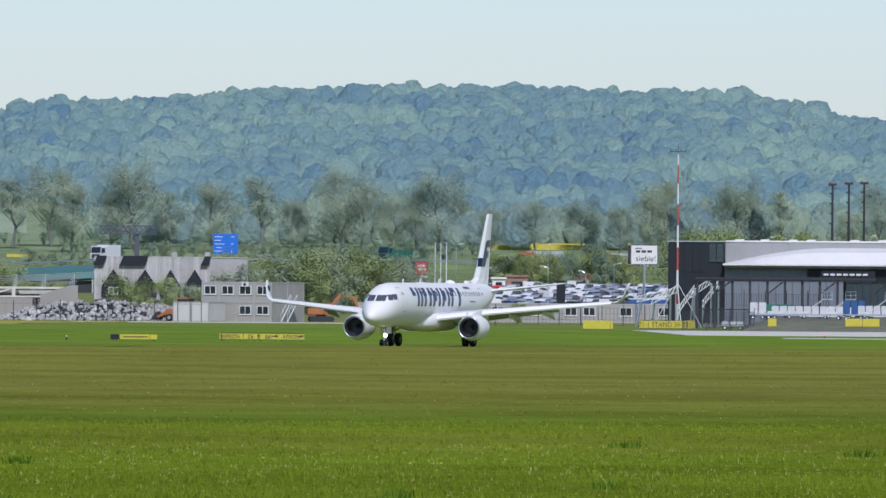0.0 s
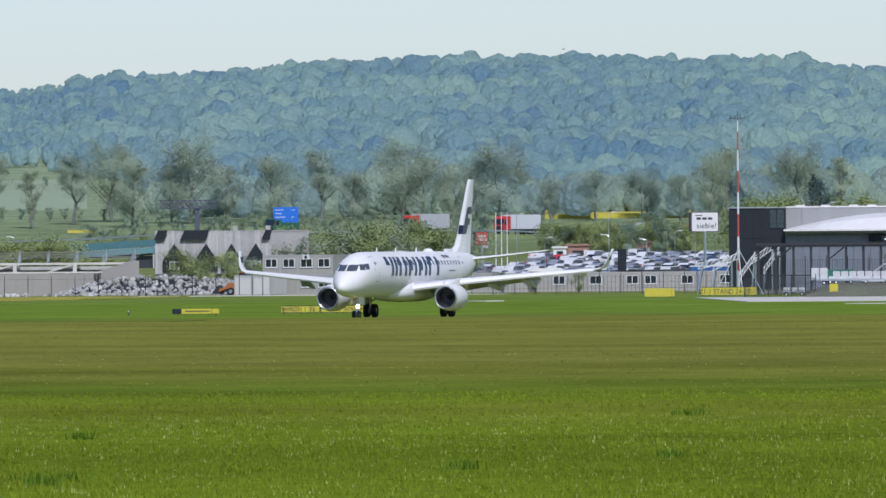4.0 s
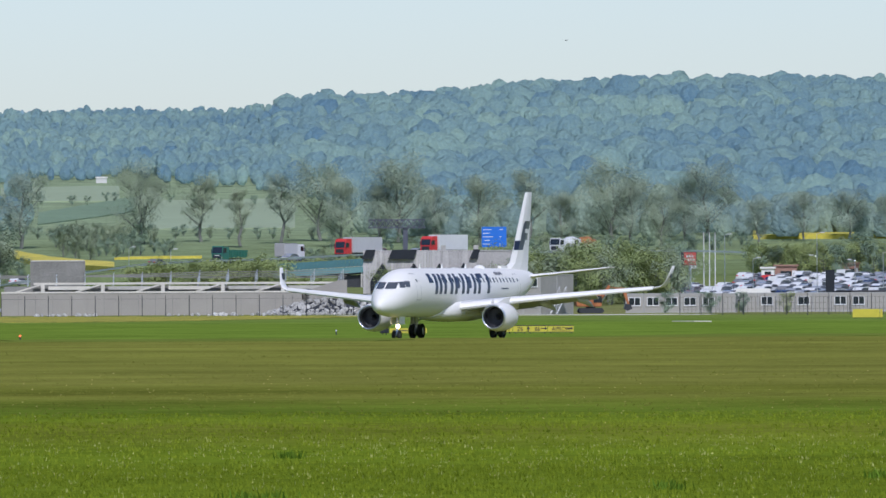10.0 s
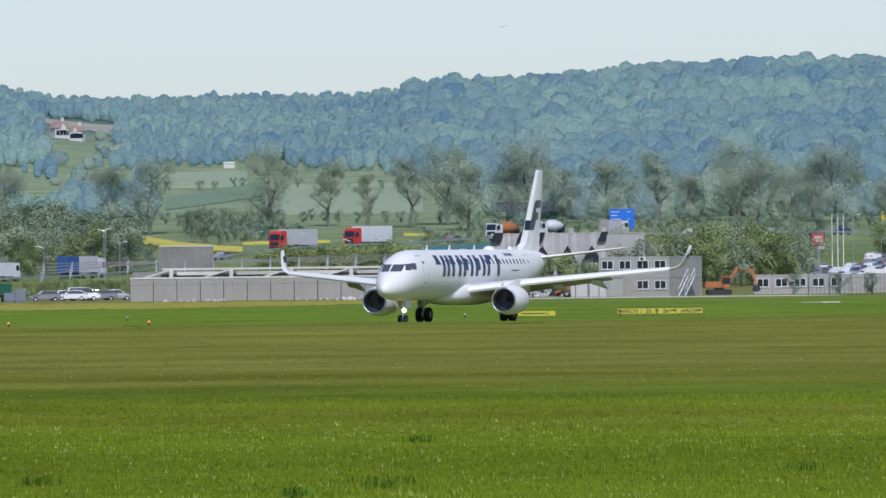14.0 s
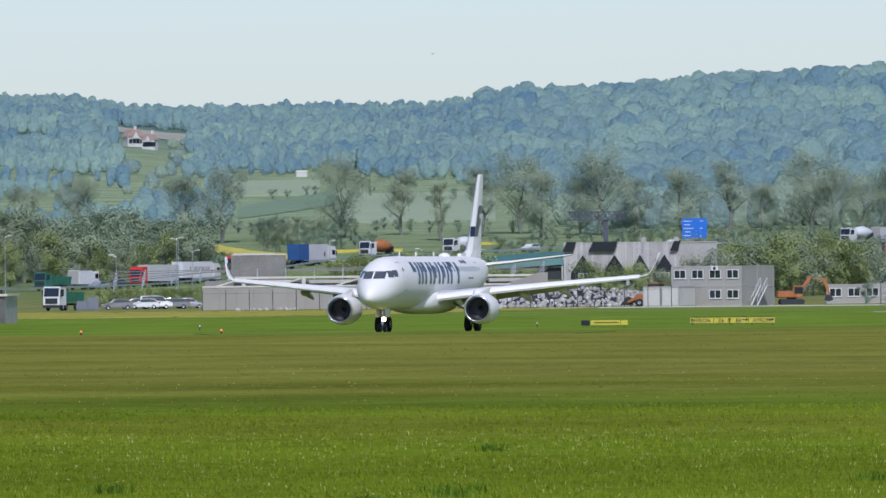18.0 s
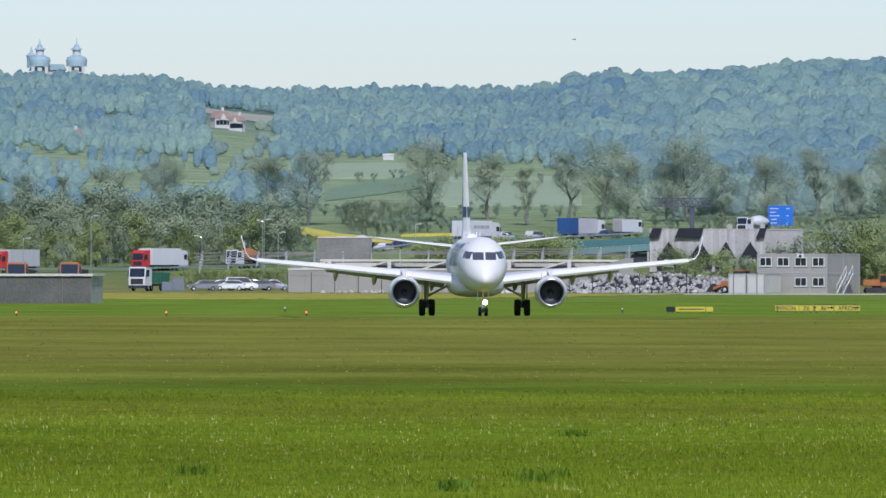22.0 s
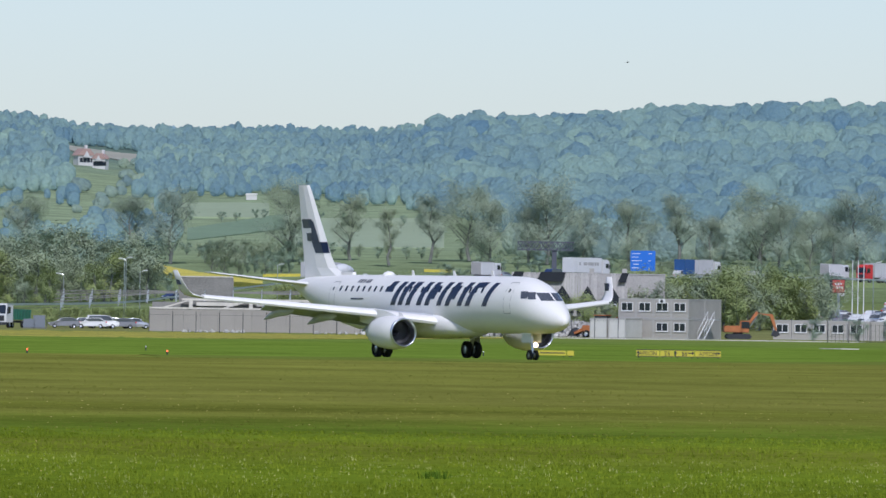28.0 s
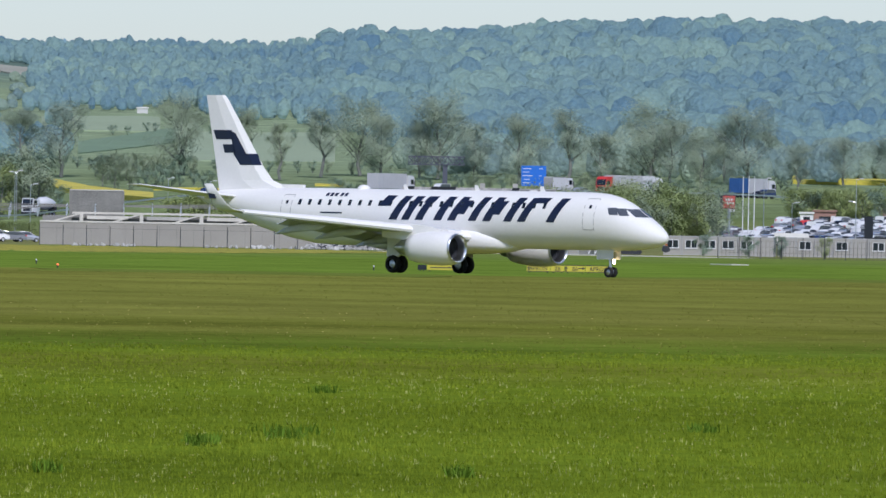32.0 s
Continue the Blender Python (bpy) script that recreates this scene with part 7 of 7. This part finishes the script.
    part("hoe_stick", prism([(-2.3, 2.8), (-2.6, 2.7), (-2.7, 0.8), (-2.5, 0.8)], -0.15, 0.15), M_orange, bh)
    for x, r in ((-0.6, 0.75), (1.6, 0.5)):
        for y in (-0.85, 0.85):
            wheel_part(bh, r, 0.2, x, y)


works_site()

# lorries and cars on the motorway: (thing, side, rows of (seconds, bearing))
TRAFFIC = []


def traffic():
    def go(ob, side, rows):
        TRAFFIC.append((ob, side, rows))
    M_curtain = material("grey_trailer_curtain", (0.546, 0.546, 0.532), 0.6, 0.08, 0.3, 5)
    go(truck(M_red, "trailer", "articulated lorry with red cab and grey trailer", M_curtain), 0, [(0, 790), (6, 325), (8, 156), (10, -8), (13, -264), (14, -350), (17, -625), (19, -825), (20, -928), (32, -2100)])
    go(truck(M_red, "trailer", "articulated lorry with red cab and white trailer", M_wpaint), 0, [(0, 940), (5, 567), (8, 317), (11, 57), (13, -132), (17, -474), (20, -720), (22, -872), (24, -1020), (32, -1700)])
    go(truck(M_wpaint, "mixer", "white concrete mixer lorry with orange drum", M_orange), 0, [(0, 1300), (14, 22), (17, -240), (19, -420), (21, -612), (23, -822), (24, -930), (32, -1800)])
    go(truck(M_wpaint, "mixer", "white concrete mixer lorry", M_wpaint), 0, [(0, 1180), (6, 690), (7, 610), (8, 524), (11, 280), (13, 170), (17, -103), (20, -340), (32, -1400)])
    go(truck(M_green_p, "tipper", "dark green tipper lorry", M_green_p), 0, [(0, 533), (8, -82), (9, -160), (11, -312), (13, -465), (20, -1080), (32, -2100)])
    go(car(M_cream, "cream van on the motorway", "van"), 9, [(0, -870), (9, -60), (12, 210), (32, 2010)])
    go(truck(M_wpaint, "trailer", "white articulated lorry with grey curtains and blue tail", M_curtain, False, M_blue_d), 9, [(0, -1700), (18, -445), (22, -120), (23, -42), (24, 36), (28, 330), (32, 620)])
    go(truck(M_wpaint, "trailer", "white articulated lorry with dark unreadable lettering", M_wpaint, True), 9, [(0, -2100), (17, -740), (18, -650), (20, -450), (24, -163), (27, 60), (32, 420)])
    go(truck(M_wpaint, "trailer", "white lorry with a long pale trailer", M_curtain), 9, [(0, -2700), (22, -860), (23, -755), (24, -662), (28, -330), (32, -20)])
    go(truck(M_red, "trailer", "articulated lorry with red cab", M_curtain), 0, [(0, 2700), (24, 918), (28, 651), (31, 451), (32, 384)])
    go(truck(M_wpaint, "box", "short white box lorry on the motorway", M_wpaint), 0, [(0, 20), (2, -178), (32, -3100)])
    go(truck(M_wpaint, "box", "short white box lorry with pale grey body", M_curtain), 9, [(0, -1000), (7, -408), (9, -224), (10, -130), (13, 130), (32, 1800)])
    go(truck(M_wpaint, "box", "white camper with a tall body", M_wpaint), 9, [(0, -2300), (22, -39), (24, 161), (28, 571), (32, 980)])
    go(car(M_wpaint, "white van driving on the motorway", "van"), 9, [(0, -2750), (24, -30), (28, 430), (31, 737), (32, 840)])
    go(truck(M_wpaint, "box", "white lorry with a short body", M_wpaint), 9, [(0, -2300), (24, -366), (28, -45), (31, 196), (32, 276)])
    go(car(M_wpaint, "white van driving towards the ramp", "van"), 9, [(0, -2050), (17, -620), (20, -370), (32, 640)])
    go(truck(M_wpaint, "mixer", "white mixer lorry following the traffic", M_wpaint), 0, [(0, 2000), (18, 520), (20, 345), (22, 185), (23, 110), (32, -640)])
    rng = np.random.default_rng(4)
    for i in range(22):
        p, n = CAR_PAINTS[int(rng.choice([0, 0, 1, 2, 4, 3]))]
        c = car(p, "%s car driving on the motorway" % n, "van" if i % 6 == 0 else "hatch")
        left = i % 2 == 0
        sp = float(rng.uniform(70, 105))
        b0 = float(rng.uniform(-1200, 3300)) if left else float(rng.uniform(-3300, 1100))
        go(c, -4.5 if left else 12.5, [(0, b0), (32, b0 - sp * 32 if left else b0 + sp * 32)])


traffic()


def grass():
    """Grass blades over the near field, thinner with distance; flower heads among them."""
    rng = np.random.default_rng(8)
    blades_over(rng, M_blade, "uneven mown grass blades of the airfield", ((84, 120, 22.0, 0.03, 0.095, 0.006, 8), (120, 170, 12.0, 0.035, 0.1, 0.009, 7), (170, 235, 4.0, 0.04, 0.1, 0.013, 6)))
    blades_over(rng, M_blade_mid, "olive mown grass of the middle field", ((225, 340, 1.2, 0.025, 0.06, 0.02, 4), (340, 505, 0.45, 0.03, 0.06, 0.03, 3)))
    blades_over(rng, M_blade_dry, "pale dry grass tips among the green", ((84, 130, 2.6, 0.05, 0.1, 0.005, 3), (130, 200, 1.0, 0.05, 0.1, 0.008, 3)))
    flowers(rng)


def blades_over(rng, mat, label, bands):
    V, T, k = [], [], 0
    for d0, d1, dens, h0, h1, w, blades in bands:
        area = (d1 * d1 - d0 * d0) / 2 * 0.262
        n = int(area * dens)
        d = np.sqrt(rng.uniform(d0 * d0, d1 * d1, n))
        a = rng.uniform(-0.133, 0.129, n)
        clump = np.array([noise.noise((x * 0.35, y * 0.12, 2.0)) for x, y in zip(d * np.sin(a), d)])
        base = np.stack([d * np.sin(a), d * np.cos(a), np.interp(d, PROFILE_D, PROFILE_Z) - 0.01], 1)
        hh = rng.uniform(h0, h1, n) * (1.0 + 0.7 * np.maximum(0, clump))
        for j in range(blades):
            ang = rng.uniform(0, 6.283, n)
            off = rng.normal(size=(n, 2)) * 0.05
            p = base + np.stack([off[:, 0], off[:, 1], np.zeros(n)], 1)
            lean = rng.uniform(0.1, 0.7, n) * hh
            tip = p + np.stack([np.cos(ang) * lean, np.sin(ang) * lean, hh * rng.uniform(0.6, 1.0, n)], 1)
            s = np.stack([-np.sin(ang) * w, np.cos(ang) * w, np.zeros(n)], 1)
            V.append(np.stack([p - s, p + s, tip], 1).reshape(-1, 3))
            T.append(np.arange(3 * n).reshape(n, 3) + k)
            k += 3 * n
    tagged(raw_mesh("grass", np.concatenate(V), np.concatenate(T), mat), label, "grass", kind="stuff")


def flowers(rng):
    V, T = [], []
    n = 700
    d = rng.uniform(84, 330, n)
    a = rng.uniform(-0.133, 0.129, n)
    r = 0.01 + d * 0.00004
    z = np.interp(d, PROFILE_D, PROFILE_Z) + 0.12
    c = np.stack([d * np.sin(a), d * np.cos(a), z], 1)
    oct_v = np.array([(1, 0, 0), (-1, 0, 0), (0, 1, 0), (0, -1, 0), (0, 0, 0.6), (0, 0, -0.6)])
    oct_f = np.array([(0, 2, 4), (2, 1, 4), (1, 3, 4), (3, 0, 4), (2, 0, 5), (1, 2, 5), (3, 1, 5), (0, 3, 5)])
    for i in range(n):
        V.append(oct_v * r[i] + c[i])
        T.append(oct_f + 6 * i)
    ob = raw_mesh("dandelions", np.concatenate(V), np.concatenate(T), M_flower)
    tagged(ob, "pale and yellow dandelion heads in the grass", "flowers", kind="stuff")


M_blade = foliage("grass_blades", (0.166, 0.234, 0.0109), 0.28, (0.243, 0.294, 0.0218), 0.2)
M_blade_mid = foliage("olive_grass_blades", (0.211, 0.232, 0.0382), 0.3, (0.26, 0.266, 0.0477), 0.15)
M_blade_dry = foliage("dry_grass_blades", (0.409, 0.45, 0.123), 0.2, (0.518, 0.518, 0.164), 0.1)
M_flower = material("dandelion_head", (0.62, 0.521, 0.149), 0.8, 0.3, 1.0, 9)
grass()


def bird():
    ob = thing("bird", pose(0, 0, 0), "small dark bird gliding far over the field", "bird")
    part("body", spin([(-0.2, 0.01), (-0.1, 0.05), (0.1, 0.06), (0.22, 0.01)], n=8), M_dark, ob)
    for s in (-1, 1):
        bm = bmesh.new()
        vs = [bm.verts.new(p) for p in ((0.1, 0, 0), (-0.08, 0, 0), (-0.1, s * 0.28, 0.06), (-0.16, s * 0.5, 0.02), (0.06, s * 0.26, 0.07))]
        bm.faces.new(vs)
        r = bmesh.ops.extrude_face_region(bm, geom=bm.faces[:])
        for v in r["geom"]:
            if isinstance(v, bmesh.types.BMVert):
                v.co.z -= 0.012
        part("wing", bm, M_dark, ob)
    part("tail", prism([(-0.2, -0.01), (-0.38, -0.01), (-0.38, 0.01), (-0.2, 0.01)], -0.06, 0.06), M_dark, ob)
    return ob


BIRD = bird()
BIRD.scale = (0.32, 0.32, 0.32)
FLOCK = []
for i in range(11):
    o = bird()
    o.scale = (0.6, 0.6, 0.6)
    tagged(o, "small dark bird in a flock over the field", "bird", "flock of birds")
    FLOCK.append(o)


def weed_clump(b, d, w, rng):
    """A dark tuft of broad leaves standing out of the mown grass."""
    n = 80
    ob = thing("weed_clump", spot(b, d), "dark green tuft of taller weeds in the grass", "weeds", "weed tufts")
    V = []
    x = rng.normal(size=n) * w * rng.uniform(0.2, 0.45)
    y = rng.normal(size=n) * w * 0.5
    h = rng.uniform(0.08, 0.2, n)
    a = rng.uniform(0, 6.283, n)
    for i in range(n):
        c, s = math.cos(a[i]), math.sin(a[i])
        lean = h[i] * rng.uniform(0.2, 0.9)
        V += [(x[i] - s * 0.012, y[i] + c * 0.012, -0.02), (x[i] + s * 0.012, y[i] - c * 0.012, -0.02), (x[i] + s * 0.018 + c * lean * 0.6, y[i] - c * 0.018 + s * lean * 0.6, h[i] * 0.6), (x[i] + c * lean, y[i] + s * lean, h[i])]
    raw_mesh("leaves", V, np.arange(4 * n).reshape(n, 4), M_weed, ob)


M_weed = foliage("dark_weed_leaves", (0.102, 0.177, 0.0164), 0.3, (0.136, 0.226, 0.0205), 0.05)
weed_rng = np.random.default_rng(31)
for b, d, w in ((-805, 146, 0.55), (-190, 144, 0.6), (110, 122, 0.35), (-132, 177, 0.5), (-342, 137, 0.4), (943, 199, 0.6), (-355, 136, 0.45), (-205, 141, 0.4), (915, 158, 0.5), (1368, 190, 0.5), (-620, 121, 0.35), (540, 150, 0.5)):
    weed_clump(b, d, w, weed_rng)


# ---- what moves ----
# seconds, nose position, ground height, and the degrees by which the nose points to the left of the camera
TAXI = [
    (0, 20.85, 699.07, 0.44, 17.2),
    (0.5, 20.01, 696.30, 0.45, 17.3),
    (1, 19.11, 693.52, 0.47, 17.3),
    (1.5, 18.25, 690.71, 0.48, 17.4),
    (2, 17.37, 687.89, 0.50, 17.4),
    (2.5, 16.48, 685.05, 0.51, 17.4),
    (4.5, 12.61, 673.01, 0.61, 17.7),
    (5, 11.62, 669.82, 0.63, 17.7),
    (5.5, 10.64, 666.59, 0.66, 17.8),
    (6, 9.60, 663.32, 0.68, 17.8),
    (6.5, 8.59, 660.00, 0.70, 17.7),
    (7, 7.56, 656.69, 0.72, 17.8),
    (7.5, 6.52, 653.36, 0.74, 17.8),
    (8, 5.46, 650.02, 0.77, 17.9),
    (8.5, 4.43, 646.66, 0.79, 17.8),
    (9, 3.36, 643.33, 0.81, 17.8),
    (9.5, 2.33, 640.03, 0.83, 18.0),
    (10, 1.22, 636.75, 0.85, 18.1),
    (10.5, 0.15, 633.48, 0.87, 18.1),
    (11, -0.87, 630.22, 0.89, 18.1),
    (11.5, -1.96, 626.99, 0.91, 18.2),
    (12, -2.97, 623.76, 0.93, 18.2),
    (12.5, -4.04, 620.56, 0.94, 18.1),
    (13, -5.07, 617.40, 0.96, 18.1),
    (13.5, -6.00, 614.28, 0.98, 17.8),
    (14, -6.90, 611.21, 1.00, 17.4),
    (14.5, -7.74, 608.18, 1.02, 17.0),
    (16.5, -11.14, 597.24, 1.12, 15.2),
    (17, -11.64, 594.22, 1.14, 14.1),
    (17.5, -11.99, 591.11, 1.17, 12.8),
    (18, -12.22, 587.94, 1.19, 11.3),
    (18.5, -12.33, 584.76, 1.22, 9.6),
    (19, -12.26, 581.58, 1.24, 7.9),
    (19.5, -12.11, 578.41, 1.26, 5.9),
    (20, -11.79, 575.29, 1.29, 4.1),
    (20.5, -11.43, 572.21, 1.31, 2.2),
    (21, -10.98, 569.20, 1.33, 0.2),
    (21.5, -10.56, 566.27, 1.36, -1.4),
    (22, -9.93, 563.45, 1.38, -3.2),
    (22.5, -9.17, 560.75, 1.41, -5.1),
    (23, -8.28, 558.19, 1.43, -7.2),
    (23.5, -7.37, 555.74, 1.44, -9.1),
    (24, -6.41, 553.39, 1.46, -10.9),
    (24.5, -5.49, 551.10, 1.47, -12.6),
    (26.5, -1.11, 543.10, 1.53, -20.2),
    (27, 0.13, 541.66, 1.54, -22.2),
    (27.5, 1.47, 540.41, 1.56, -24.5),
    (28, 2.86, 539.34, 1.57, -27.0),
    (28.5, 4.25, 538.41, 1.58, -29.5),
    (29, 5.63, 537.62, 1.59, -31.9),
    (29.5, 7.10, 536.98, 1.61, -34.7),
    (30, 8.61, 536.40, 1.62, -37.5),
    (30.5, 10.11, 535.89, 1.63, -40.2),
    (31, 11.59, 535.47, 1.65, -43.0),
    (31.5, 13.13, 535.16, 1.66, -46.0),
    (32, 14.70, 534.89, 1.67, -48.9)
]


def motions():
    for ob, side, rows in TRAFFIC:
        ts, bs = [r[0] for r in rows], [r[1] for r in rows]
        keys = []
        for i in range(33):
            b = float(np.interp(i, ts, bs))
            ahead = float(np.interp(min(32, i + 0.5), ts, bs)) - float(np.interp(max(0, i - 0.5), ts, bs))
            p, q = road_at(b, side), road_at(b + math.copysign(20, ahead), side)
            keys.append((i, pose(p.x, p.y, p.z + 0.02, 0, 0, math.degrees(math.atan2(q.y - p.y, q.x - p.x)))))
        walk(ob, keys)
    # the bird crosses the sky three times as the camera follows the airliner
    track = [(0, 900, 300), (6, 622, 388), (12, 200, 420), (19, -242, 380), (23, -75, 382), (28, 200, 420), (32, 500, 430)]
    walk(BIRD, [(t, pose(400 * math.sin(b / LENS), 400 * math.cos(b / LENS), EYE[2] + v * 400 / LENS, 0, 0, (180, 150, 110, 60, 20, 0, 0)[i])) for i, (t, b, v) in enumerate(track)])
    # the flock passes from left to right, climbing a little
    start = [(-223, 479), (-204, 478), (-195, 471), (-234, 459), (-199, 428), (-68, 408), (-23, 484), (46, 441), (57, 465), (105, 480), (157, 451)]
    for i, (o, (b, v)) in enumerate(zip(FLOCK, start)):
        rows = []
        for s in (0, 1, 2, 3, 4, 6, 10, 18, 32):
            bb, d = b + (232 + 6 * (i % 4)) * (s - 2), 700 + 9 * i
            vv = v + (32 if v < 440 else 24) * (s - 2) + 3 * math.sin(s * 2.0 + i)
            rows.append((s, pose(d * math.sin(bb / LENS), d * math.cos(bb / LENS), EYE[2] + vv * d / LENS, 12 * math.sin(i * 1.7), -6, 8 * math.sin(i) - math.degrees(bb / LENS))))
        walk(o, rows)
    # the wheels roll with the way that the airliner has gone
    way = [0.0]
    for p, q in zip(TAXI, TAXI[1:]):
        way.append(way[-1] + math.hypot(q[1] - p[1], q[2] - p[2]))
    clock = [r[0] for r in TAXI]
    for w, r in WHEELS:
        n = max(2, int(way[-1] / (r * 1.4)) + 2)
        spin_rows = [(clock[0], 0.0)]
        for i in range(1, n):
            spin_rows.append((float(np.interp(way[-1] * i / (n - 1), way, clock)), way[-1] * i / (n - 1) / r))
        p = w.location.copy()
        walk(w, [(s, pose(p.x, p.y, p.z, 0, math.degrees(a), 0)) for s, a in spin_rows])
    walk(PLANE, [(t, pose(x, y, z, 0, 0, -90 - a)) for t, x, y, z, a in TAXI])


motions()
